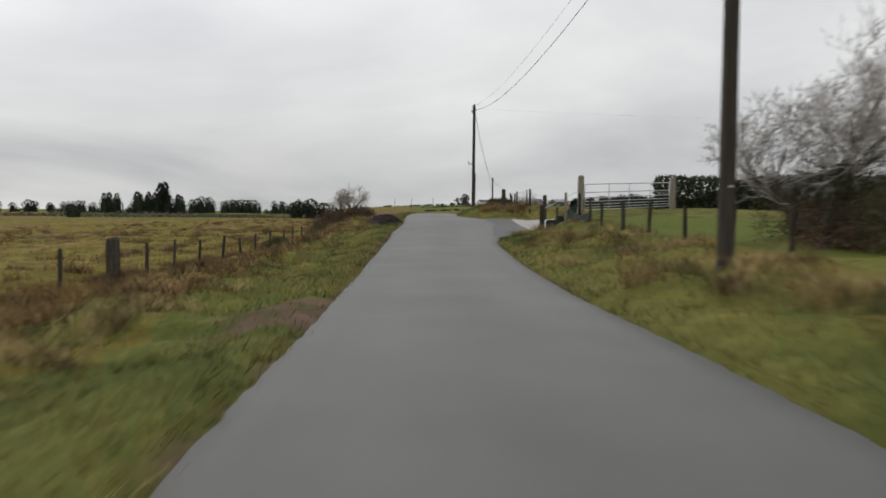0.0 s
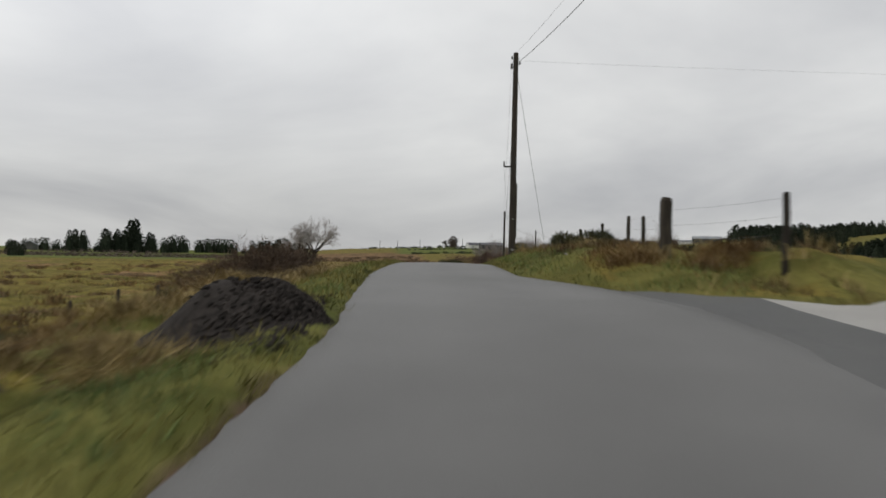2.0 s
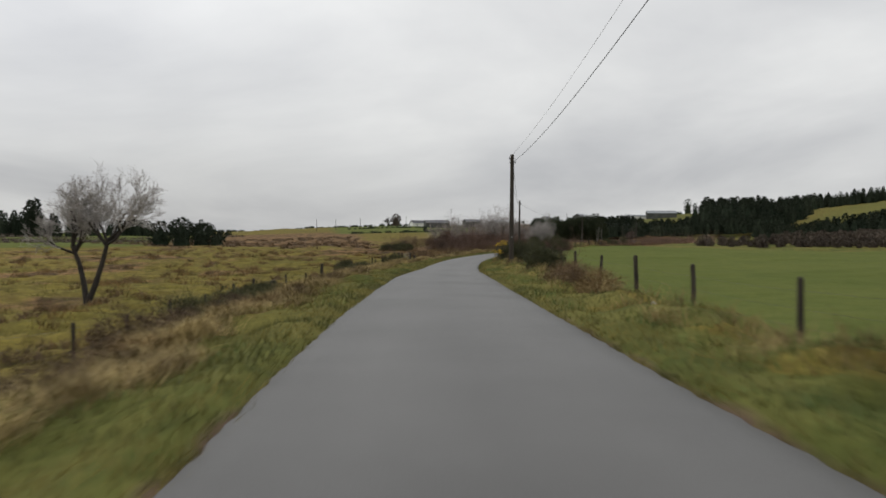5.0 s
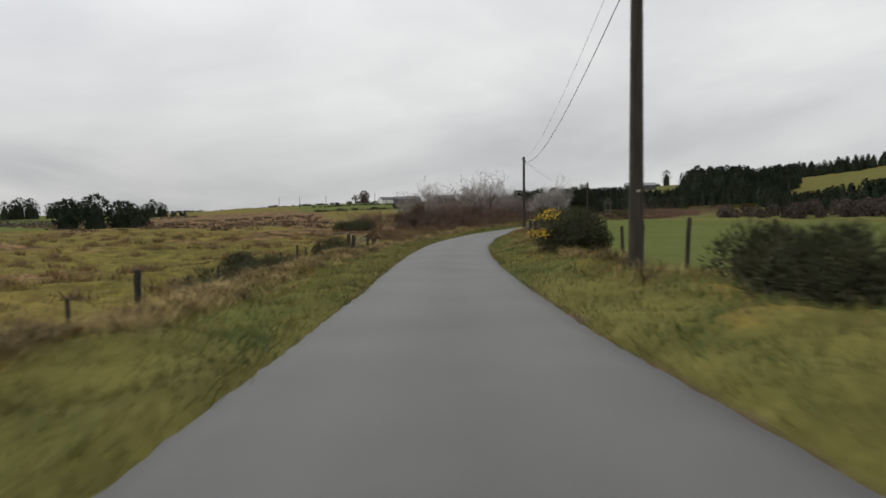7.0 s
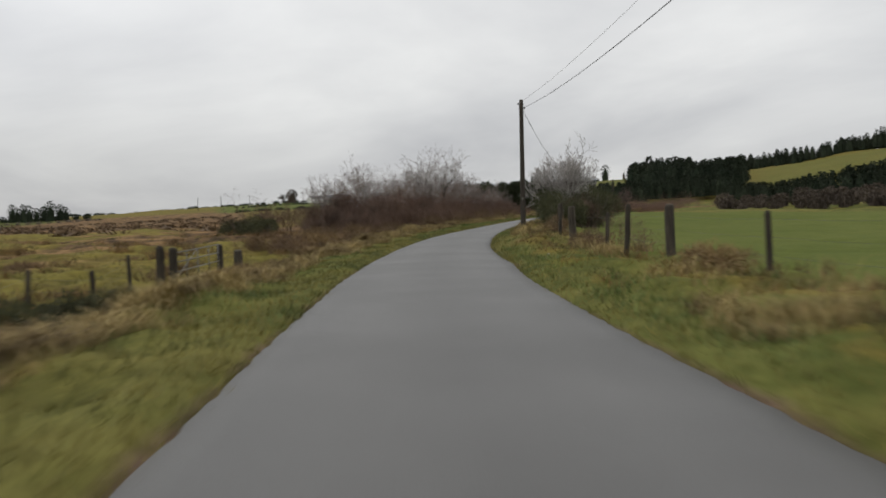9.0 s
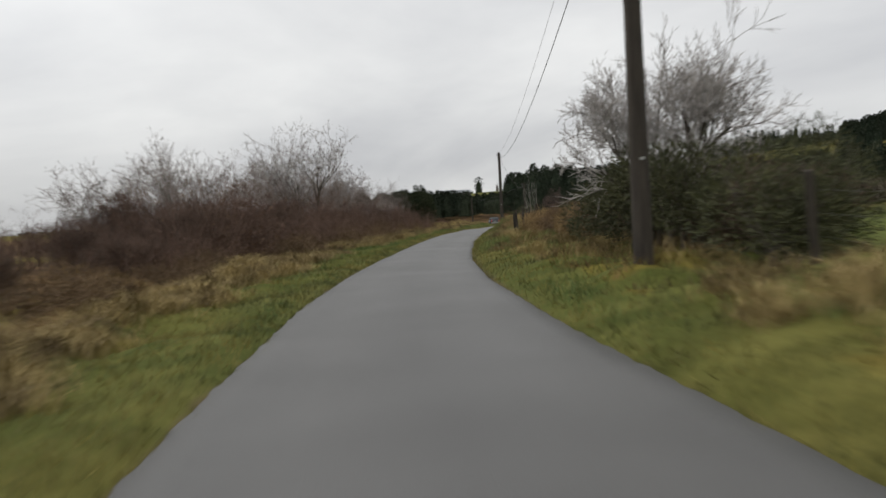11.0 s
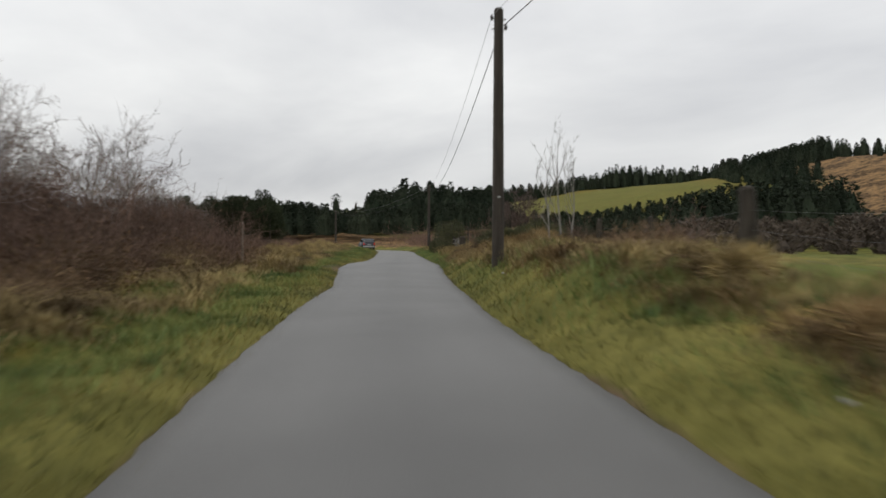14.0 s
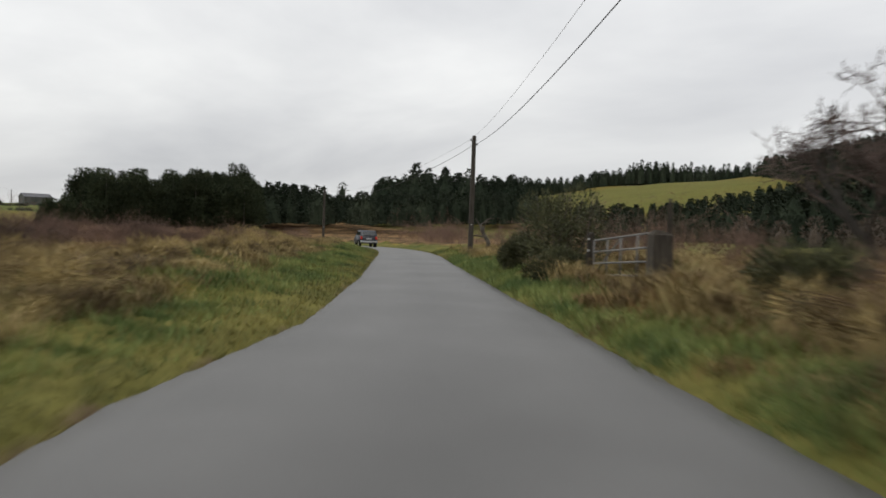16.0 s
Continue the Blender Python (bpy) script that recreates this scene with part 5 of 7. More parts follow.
gorse(131.8, 4.7, 2.3, 2.3, 1.6, 71, "large dark gorse bush with yellow flowers at its side", 700, 16000)
gorse(133.6, 5.6, 1.6, 1.6, 1.2, 72, "low browned gorse bush beside the flowering one")
for s, l, w, h, seed in ((43.0, -8.0, 1.5, 1.0, 73), (52.2, -6.6, 1.6, 1.1, 74), (61.0, -8.8, 1.3, 1.0, 75), (99.5, -7.6, 2.2, 1.25, 76), (102.2, -7.9, 2.2, 1.2, 77), (105.0, -8.0, 2.1, 1.15, 78), (108.4, -8.2, 2.0, 1.1, 79), (111.6, -8.3, 1.8, 1.0, 381),
                         (131.0, -7.6, 1.9, 1.0, 80), (136.3, -7.6, 1.9, 1.1, 81), (139.5, -7.7, 1.8, 0.9, 82), (143.5, -8.0, 1.6, 0.8, 83), (147.5, -8.2, 1.6, 0.8, 84), (148.6, -6.2, 2.2, 0.85, 85), (150.4, -5.6, 2.1, 0.8, 86), (152.4, -7.3, 1.8, 0.8, 361), (153.6, -6.4, 1.5, 0.7, 362), (146.4, -5.9, 2.3, 0.9, 363),
                         (58.2, 5.0, 1.0, 0.7, 87), (54.0, 5.3, 1.2, 0.6, 88), (76.7, 4.9, 1.25, 1.25, 89), (75.0, -9.3, 1.2, 1.1, 481), (142.4, -9.9, 1.7, 1.25, 482), (97.0, -7.2, 1.9, 0.9, 483), (15.4, 9.0, 2.6, 2.0, 484), (18.0, 9.8, 2.6, 1.9, 485), (13.0, 9.4, 2.4, 1.9, 486), (46.6, -8.7, 1.3, 0.9, 487), (54.4, -7.2, 2.0, 1.4, 488), (109.0, 4.6, 1.5, 1.2, 91), (114.0, 4.9, 1.7, 1.3, 92), (117.0, 5.2, 1.6, 1.2, 93),
                         
                         (237.6, 3.7, 1.2, 0.8, 97), (241.5, 4.0, 1.2, 0.85, 98), (245.4, 4.6, 1.4, 1.0, 99), (248.6, 4.9, 1.7, 1.1, 100), (256.4, 5.4, 1.5, 0.9, 102), (266.4, 4.25, 2.2, 2.6, 103), (264.2, 3.75, 1.3, 0.85, 104), (241.0, 5.4, 1.7, 0.85, 491), (244.4, 5.8, 1.8, 0.9, 492), (248.0, 5.8, 1.8, 1.0, 493), (253.6, 6.6, 1.7, 0.9, 495),
                         (268.9, 3.9, 1.5, 1.2, 105), (197.0, -19.0, 2.6, 1.3, 711), (199.0, -20.6, 2.9, 1.6, 712), (200.7, -22.6, 3.0, 1.7, 713), (202.4, -24.4, 2.9, 1.5, 714), (204.0, -26.2, 2.4, 1.2, 715), (178.6, 5.8, 2.2, 2.0, 106), (181.6, 5.6, 2.4, 2.3, 107), (184.6, 5.8, 2.5, 2.4, 108), (187.6, 6.0, 2.4, 2.3, 109), (190.8, 6.2, 2.2, 2.1, 368), (181.0, 7.6, 2.6, 2.6, 369), (186.0, 8.0, 2.6, 2.5, 370)):
    gorse(s, l, w, w * 1.05, h, seed)


def mound(name, label, s, lat, w, d, h, seed, mat, n=6500, length=0.17, width=0.016):
    rng = np.random.RandomState(seed)
    t = thing(name, label, "bush", pose(*place(s, lat, -0.03), 0, 0, -heading(s)), "bramble and bracken mounds")
    me, p, aim = spiny_mesh(rng, w, d, h, mat, "foliage", n, length, width, 0.1)
    part("foliage", me, t)
    # arching canes
    m = 26
    a = rng.uniform(0, 6.28, m); R = rng.uniform(0.3, 0.6, m) * max(w, d)
    hh = rng.uniform(0.6, 1.1, m) * h
    pts = np.stack([np.stack([np.cos(a) * R * u, np.sin(a) * R * u, hh * (1 - (2 * u * 0.75 - 0.75) ** 2 / 0.5625) * 0.9 + 0.02], -1) for u in (0, 0.3, 0.6, 0.85, 1.1)], 1)
    v, f = tubes(pts, np.tile(np.linspace(0.006, 0.003, 5), (m, 1)), 3)
    part("undergrowth", np_mesh("undergrowth", v, f, M_BRAMBLE), t, "thin arching canes")
    return t


for s, l, w, d, h, seed in ((197.5, 5.9, 2.0, 2.6, 1.1, 121), (199.8, 5.4, 1.9, 2.4, 1.0, 122), (196.0, 7.2, 2.4, 2.6, 1.4, 123), (202.3, 5.0, 1.5, 2.0, 0.75, 124), (200.5, 7.0, 2.0, 2.4, 1.15, 125), (194.0, 6.0, 2.0, 2.4, 1.1, 126)):
    mound("bracken_mound", "tangled mound of dead brown bracken and bramble", s, l, w, d, h, seed, M_BRAMBLE if seed % 2 else M_BRACKEN)
for s, l, w, d, h, seed in ((53.2, -6.0, 1.8, 2.4, 1.0, 132), (58.5, -6.6, 1.8, 2.6, 0.8, 133), (64.0, -6.9, 1.3, 2.0, 0.6, 134), (69.5, -7.0, 1.2, 2.2, 0.5, 135), (73.0, -7.2, 1.2, 2.2, 0.5, 136), (77.0, -7.3, 1.2, 2.2, 0.5, 137), (82.0, -7.6, 1.2, 2.4, 0.5, 138), (87.0, -7.6, 1.2, 2.4, 0.55, 139),
                            (97.5, 4.2, 0.8, 2.2, 0.55, 140), (94.0, 4.1, 0.8, 2.2, 0.5, 141), (101.0, 4.3, 0.9, 2.2, 0.6, 142), (76.5, 4.5, 0.8, 1.8, 0.5, 143), (150.5, 5.7, 0.9, 2.4, 0.5, 144), (161.5, 5.3, 0.9, 2.4, 0.5, 145), (170.5, 5.2, 1.0, 2.4, 0.6, 146),
                            (228.0, 4.4, 1.2, 2.8, 0.7, 149), (239.5, 5.2, 1.4, 2.6, 0.8, 150), (250.0, -6.5, 1.4, 2.4, 0.55, 152), (49.5, 5.6, 0.9, 2.0, 0.35, 154)):
    mound("bramble_mound", "low tangle of brown bramble and dead stalks in the grass", s, l, w, d, h, seed, M_BRAMBLE if seed % 3 else M_BRACKEN, 3000, 0.14, 0.013)

for s, l, w, d, h, seed in ((251.5, -4.6, 1.8, 2.6, 0.5, 601), (254.0, -5.6, 2.0, 2.6, 0.6, 602), (257.0, -4.4, 1.6, 2.6, 0.5, 603), (259.5, -6.0, 2.0, 2.8, 0.65, 604), (262.5, -4.8, 1.8, 2.8, 0.5, 605), (266.0, -5.6, 2.0, 2.8, 0.6, 606), (270.0, -4.8, 1.8, 3.0, 0.5, 607), (275.0, -5.4, 2.0, 3.0, 0.6, 608), (281.0, -5.0, 2.0, 3.0, 0.55, 609),
                            (253.5, 4.4, 1.4, 2.2, 0.5, 612), (257.4, 6.0, 1.6, 2.4, 0.6, 613), (233.5, 4.2, 1.4, 2.6, 0.6, 615), (238.6, 4.5, 1.7, 2.4, 0.7, 617), (242.6, 4.5, 1.6, 2.4, 0.75, 618), (246.0, 4.4, 1.6, 2.4, 0.7, 619), (249.2, 4.7, 1.7, 2.4, 0.75, 621), (252.4, 5.2, 1.7, 2.4, 0.75, 623), (236.0, 5.6, 1.8, 2.4, 0.7, 625), (234.6, 3.7, 1.1, 2.2, 0.4, 627), (237.4, 3.6, 1.1, 2.2, 0.4, 628), (240.4, 3.7, 1.2, 2.2, 0.45, 629), (243.6, 3.8, 1.1, 2.2, 0.4, 631), (246.8, 3.7, 1.1, 2.2, 0.4, 632), (250.2, 3.9, 1.2, 2.2, 0.45, 633), (212.4, 3.6, 1.0, 2.4, 0.35, 634), (216.0, 3.8, 1.1, 2.4, 0.35, 635), (219.4, 3.6, 1.0, 2.4, 0.35, 637), (223.0, 3.9, 1.1, 2.4, 0.4, 638)):
    mound("bracken_mound", "slumped hump of dead bracken and straw grass on the bank", s, l, w, d, h, seed, M_DITCH if seed % 3 == 1 and l > 0 and s > 225 else (M_BRACKEN if seed % 2 and l > 0 else M_TAN), 4500, 0.16, 0.014)
for s, l, w, d, h, seed in ((174.0, -7.6, 2.0, 2.8, 0.8, 703), (175.5, -8.4, 2.2, 2.8, 0.9, 704), (177.5, -7.0, 2.0, 2.8, 0.8, 705), (179.0, -7.0, 2.2, 2.8, 1.0, 706), (182.0, -6.2, 2.0, 2.8, 0.8, 707), (185.5, -7.2, 2.2, 3.0, 1.0, 708), (189.0, -6.4, 2.0, 3.0, 0.9, 709), (192.5, -7.2, 2.2, 3.0, 1.1, 710), (180.5, -8.6, 2.6, 3.0, 1.0, 711), (177.0, -10.0, 2.8, 3.0, 1.0, 712), (184.0, -10.0, 2.8, 3.0, 1.1, 713)):
    mound("bracken_mound", "dark reddish brown clump of bracken and bramble on the moor edge", s, l, w, d, h, seed, M_BRAMBLE if seed % 3 else M_BRACKEN, 4500, 0.16, 0.015)
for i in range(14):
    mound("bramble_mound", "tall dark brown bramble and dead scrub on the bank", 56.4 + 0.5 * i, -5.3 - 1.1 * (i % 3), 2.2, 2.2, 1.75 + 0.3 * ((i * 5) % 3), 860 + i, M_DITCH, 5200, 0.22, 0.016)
mound("bracken_mound", "straw tussock in front of the gravel heap", 37.0, -2.3, 1.3, 1.2, 0.4, 890, M_TAN, 3000, 0.2, 0.012)
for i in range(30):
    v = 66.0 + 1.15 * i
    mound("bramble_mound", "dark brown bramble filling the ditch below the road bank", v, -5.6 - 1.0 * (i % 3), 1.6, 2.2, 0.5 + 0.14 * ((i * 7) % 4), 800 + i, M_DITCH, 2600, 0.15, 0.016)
for i, s in enumerate(range(198, 244, 3)):
    mound("bramble_mound", "dark brown bramble tangle at the thicket's foot", s, -5.2 - 0.5 * (i % 3), 2.0, 3.0, 0.75 + 0.25 * (i % 3), 500 + i, M_BRAMBLE, 3500, 0.16, 0.016)

# the close twiggy heart of the thicket
HEARTS = []
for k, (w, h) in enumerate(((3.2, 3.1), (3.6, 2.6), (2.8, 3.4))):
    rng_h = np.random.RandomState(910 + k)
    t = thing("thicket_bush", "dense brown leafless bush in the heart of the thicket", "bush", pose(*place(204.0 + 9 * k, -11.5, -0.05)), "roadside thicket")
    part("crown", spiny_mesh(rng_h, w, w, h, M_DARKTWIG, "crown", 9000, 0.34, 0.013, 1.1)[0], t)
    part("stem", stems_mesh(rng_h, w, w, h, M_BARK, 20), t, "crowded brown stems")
    HEARTS.append(t)
rng_h = np.random.RandomState(920)
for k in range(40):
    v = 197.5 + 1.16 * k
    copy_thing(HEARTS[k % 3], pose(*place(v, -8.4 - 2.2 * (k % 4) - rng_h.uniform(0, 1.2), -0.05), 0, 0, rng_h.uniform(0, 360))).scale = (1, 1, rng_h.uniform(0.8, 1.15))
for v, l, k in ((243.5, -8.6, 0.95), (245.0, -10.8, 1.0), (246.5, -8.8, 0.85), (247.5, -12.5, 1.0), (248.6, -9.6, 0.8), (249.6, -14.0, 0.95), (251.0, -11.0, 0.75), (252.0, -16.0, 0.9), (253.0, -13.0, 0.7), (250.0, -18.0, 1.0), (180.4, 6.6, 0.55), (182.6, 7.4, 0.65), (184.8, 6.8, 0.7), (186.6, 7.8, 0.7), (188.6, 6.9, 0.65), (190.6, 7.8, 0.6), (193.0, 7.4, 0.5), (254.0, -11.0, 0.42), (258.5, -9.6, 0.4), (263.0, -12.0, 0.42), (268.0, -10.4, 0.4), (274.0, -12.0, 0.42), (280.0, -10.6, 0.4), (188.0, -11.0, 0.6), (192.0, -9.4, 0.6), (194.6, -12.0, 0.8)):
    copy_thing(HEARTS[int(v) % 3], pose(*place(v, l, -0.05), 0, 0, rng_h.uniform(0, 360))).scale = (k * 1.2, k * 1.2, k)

# ------------------------------------------------------------------ hedge, conifers, far woods
def hedge_run():
    """A clipped dark conifer hedge behind the gate."""
    rng = np.random.RandomState(161)
    a, b = np.array([13.5, 49.0]), np.array([52.0, 33.0])
    n = 36000
    u = rng.uniform(0, 1, n)
    L = np.linalg.norm(b - a)
    across = rng.uniform(-1, 1, n) * 0.9
    hh = rng.uniform(0, 1, n) ** 0.7 * (2.75 + 0.1 * np.sin(u * 40) + 0.06 * np.sin(u * 97))
    d = (b - a) / L; nrm = np.array([-d[1], d[0]])
    xy = a + (b - a) * u[:, None] + nrm * across[:, None]
    p = np.concatenate([xy, (0.9 + hh)[:, None]], 1)
    way = rng.normal(size=(n, 3)); way[:, 2] = np.abs(way[:, 2]); way /= np.linalg.norm(way, axis=1, keepdims=True)
    v, f = spikes(p, way, rng.uniform(0.15, 0.32, n), rng.uniform(0.09, 0.18, n), rng)
    t = thing("conifer_hedge", "tall clipped dark green conifer hedge behind the gate", "hedge")
    part("foliage", np_mesh("foliage", v, f, M_PINE), t)
    k = 60
    st = np.zeros((k, 3, 3))
    st[:, :, :2] = (a + (b - a) * np.linspace(0.01, 0.99, k)[:, None])[:, None] + rng.normal(0, 0.1, (k, 1, 2))
    st[:, :, 2] = [0.7, 1.8, 3.0]
    v, f = tubes(st, np.tile([0.07, 0.05, 0.02], (k, 1)), 5)
    part("stem", np_mesh("stem", v, f, M_BARK), t, "row of brown stems")


hedge_run()


def pine_mesh(seed, h, w, n=2600):
    rng = np.random.RandomState(seed)
    k = 70
    z = np.sort(rng.uniform(0.08, 0.97, k)) * h
    prof = np.interp(z / h, [0, 0.2, 0.5, 0.8, 1], [0.8, 1.0, 0.92, 0.66, 0.28]) * w / 2
    a = rng.uniform(0, 6.28, k)
    c = np.stack([np.cos(a) * prof * 0.7, np.sin(a) * prof * 0.7, z], 1)
    r = prof * rng.uniform(0.25, 0.5, k) + 0.25
    i = rng.choice(k, n, p=r ** 2 / (r ** 2).sum())
    way = rng.normal(size=(n, 3)); way /= np.linalg.norm(way, axis=1, keepdims=True)
    p = c[i] + way * (r[i] * rng.uniform(0.4, 1, n))[:, None] * [1, 1, 0.8]
    aim = way * [1, 1, 0.5] + [0, 0, 0.45] + rng.normal(0, 0.3, (n, 3)); aim /= np.linalg.norm(aim, axis=1, keepdims=True)
    v, f = spikes(p, aim, rng.uniform(0.3, 0.6, n), rng.uniform(0.12, 0.26, n), rng)
    tr = np.zeros((1, 4, 3)); tr[0, :, 2] = np.linspace(-0.3, h * 0.93, 4)
    tv, tf = tubes(tr, np.array([[0.17, 0.14, 0.08, 0.02]]), 7)
    return np_mesh("crown", v, f, M_PINE), np_mesh("trunk", tv, tf, M_BARK, True)


def xy_height(x, y):
    """Ground height away from the road, by its place on the plan."""
    d, az = polar(x, y)
    k = np.argmin((DP[:, 0] - x) ** 2 + (DP[:, 1] - y) ** 2)
    if 0 < k < len(DS) - 1:
        th = DTH[k]
        lat = (x - DP[k, 0]) * math.cos(th) - (y - DP[k, 1]) * math.sin(th)
        for _ in range(6):
            px, py = plan(DS[k], lat)
            lat += (x - px) * math.cos(th) - (y - py) * math.sin(th)
        return float(height(DS[k], lat)) if abs(lat) < 60 else float(min(height(DS[k], lat), hills(x, y) + 1) if abs(lat) < 220 else hills(x, y))
    return float(hills(x, y))


PINES = []
rng_p = np.random.RandomState(175)


def grove_spot(az0, az1, d0, d1):
    az, d = radians(rng_p.uniform(az0, az1)), rng_p.uniform(d0, d1)
    x, y = 46 + d * math.sin(az), 238 + d * math.cos(az)
    return Vector((x, y, xy_height(x, y) - 0.2))


for seed, h, w in ((171, 12.2, 8.4), (172, 11.0, 8.0), (173, 12.8, 7.6)):
    c, t_ = pine_mesh(seed, h, w, 8500)
    t = thing("pine_tree", "dense dark green pine in a plantation beyond the scrub", "tree", pose(*grove_spot(10, 17, 122, 130)), "pine plantation")
    part("crown", c, t); part("trunk", t_, t)
    t.scale = (0.66, 0.66, 0.66)
    PINES.append(t)
for n, az0, az1, d0, d1, k0, k1 in ((40, 7.4, 18.4, 120, 142, 0.56, 0.72), (22, 8.2, 18.4, 113, 119, 0.48, 0.66), (5, 5.2, 7.2, 112, 124, 0.25, 0.4), (9, 16.6, 18.7, 118, 130, 0.6, 0.76)):
    for _ in range(n):
        k = rng_p.uniform(k0, k1)
        t = copy_thing(PINES[rng_p.randint(3)], pose(*grove_spot(az0, az1, d0, d1), 0, 0, rng_p.uniform(0, 360)))
        t.scale = (k, k, k)


def wood(name, label, spots, mat, pointed=True, seed=1, n=430, kind="stuff"):
    """Many far trees as one mass; spots: x, y, height, width."""
    rng = np.random.RandomState(seed)
    vs = []
    for x, y, h, w in spots:
        z0 = xy_height(x, y) - 0.3
        u = rng.uniform(0, 1, n)
        if pointed:
            z = u ** 1.25 * h
            rad = np.interp(z / h, [0, 0.12, 0.5, 0.85, 1], [0.9, 1.0, 0.7, 0.28, 0.03]) * w / 2
        else:
            z = u * h
            rad = (np.interp(u, [0, 0.25, 0.55, 0.85, 1], [0.45, 0.8, 1.0, 0.75, 0.2])) * w / 2
        a = rng.uniform(0, 6.28, n)
        q = rng.uniform(0.35, 1.0, n)
        p = np.stack([x + np.cos(a) * rad * q, y + np.sin(a) * rad * q, z0 + z], 1)
        way = np.stack([np.cos(a), np.sin(a), np.full(n, 0.15 if pointed else 0.7)], 1) + rng.normal(0, 0.35, (n, 3))
        way /= np.linalg.norm(way, axis=1, keepdims=True)
        v, _ = spikes(p, way, rng.uniform(0.06, 0.14, n) * w + 0.1, rng.uniform(0.035, 0.08, n) * w + 0.05, rng)
        vs.append(v)
        # a close core
        k = 8
        b = np.arange(k) * 6.283 / k
        ring = np.stack([x + np.cos(b) * w * 0.32, y + np.sin(b) * w * 0.32, np.full(k, z0)], 1)
        ring2 = np.stack([x + np.cos(b) * w * 0.24, y + np.sin(b) * w * 0.24, np.full(k, z0 + h * 0.5)], 1)
        top = np.array([x, y, z0 + h * 0.85])
        tri = []
        for j in range(k):
            j2 = (j + 1) % k
            tri += [ring[j], ring[j2], ring2[j], ring[j2], ring2[j2], ring2[j], ring2[j], ring2[j2], top]
        vs.append(np.array(tri))
    v = np.concatenate(vs)
    return tagged(new(name, np_mesh(name, v, np.arange(len(v)).reshape(-1, 3), mat)), label, "woods", kind=kind)


def polar_spots(rng, n, az0, az1, d0, d1, h0, h1, wide=0.5, hub=HUB):
    out = []
    for _ in range(n):
        az, d, h = radians(rng.uniform(az0, az1)), rng.uniform(d0, d1), rng.uniform(h0, h1)
        out.append((hub[0] + d * math.sin(az), hub[1] + d * math.cos(az), h, h * wide * rng.uniform(0.85, 1.2)))
    return out


rw = np.random.RandomState(181)
# conifer slopes ahead and to the right
def belt(rng, n, az0, az1, d0, d1, tops, low, wide):
    """Trees whose tops rise to an angle over the hub's level, given along the azimuth."""
    out = []
    for _ in range(n):
        az, d = rng.uniform(az0, az1), rng.uniform(d0, d1)
        x, y = HUB[0] + d * math.sin(radians(az)), HUB[1] + d * math.cos(radians(az))
        h = d * math.tan(radians(np.interp(az, *zip(*tops)))) + 1.2 - xy_height(x, y)
        h = max(h, low) * rng.uniform(0.8, 1.08)
        out.append((x, y, h, h * wide * rng.uniform(0.8, 1.25)))
    return out


wood("conifer_wood", "dark conifer plantation on the slope ahead", polar_spots(rw, 130, 26.2, 30.5, 330, 640, 11, 16, 0.6) + polar_spots(rw, 150, 30, 34, 330, 660, 8, 13, 0.62) + polar_spots(rw, 120, 26, 33.5, 280, 340, 5, 8, 0.65) + polar_spots(rw, 80, 17.5, 22.8, 250, 320, 6.5, 8.5, 0.75) + polar_spots(rw, 70, 22.5, 27, 250, 330, 4.5, 6.5, 0.75), M_FOREST, seed=182)
wood("conifer_wood", "line of dark conifers along the ridge above the field", polar_spots(rw, 170, 31, 42, 618, 652, 6, 12.5, 0.6) + polar_spots(rw, 150, 42, 51, 618, 652, 9, 16.5, 0.5), M_FOREST, True, 183)
wood("conifer_wood", "dark conifer belt below the yellow hill field", belt(rw, 190, 33, 48, 215, 262, ((30, 1.9), (36, 1.6), (37.5, 1.85), (40, 2.3), (44, 3.05), (48, 3.5)), 3.0, 0.6) + polar_spots(rw, 60, 47.0, 49.5, 262, 390, 4, 6, 0.6), M_FOREST, seed=184)
wood("conifer_wood", "dark conifer block climbing the hill's shoulder", polar_spots(rw, 170, 47.6, 53.0, 400, 480, 7, 10, 0.6) + polar_spots(rw, 170, 50, 78, 452, 487, 6, 9, 0.6), M_FOREST, seed=185)
wood("bare_wood", "brown leafless trees and hedges at the far edge of the pasture", belt(rw, 130, 37, 74, 150, 205, ((20, 1.1), (40, 1.15), (46, 1.3), (48.5, 0.6), (54, 0.6), (57, 1.3), (74, 1.3)), 1.5, 0.9), M_FARBROWN, False, 186)
wood("dark_hedge", "dark hedge and trees bounding the green pasture", [(104 + 9 * math.sin(k * 0.7) + rw.uniform(-6, 6), 10 + k * 3.8, h, h * 1.3) for k, h in ((k, rw.uniform(2.2, 4.2)) for k in range(44))], M_FOREST, False, 187, n=330)
wood("bare_wood", "brown hedgerow scrub bounding the green pasture", [(98 + 9 * math.sin(k * 0.7) + rw.uniform(-4, 4), 10 + k * 3.9, rw.uniform(1.8, 3.4), rw.uniform(3, 5)) for k in range(44)], M_FARBROWN, False, 188, n=330)
rp_ = np.random.RandomState(207)
wood("bare_wood", "brown hedgerow and bushes along the end of the green pasture", [(*(float(c) for c in plan(s + rp_.uniform(-2, 2), l + rp_.uniform(-1.2, 1.2))), h, h * rp_.uniform(0.9, 1.3)) for s, h0, h1 in ((262.0, 1.3, 2.3), (270.0, 1.6, 2.6)) for l in np.arange(22, 96, 1.6) for h in (rp_.uniform(h0, h1),)], M_FARBROWN, False, 208, n=420)
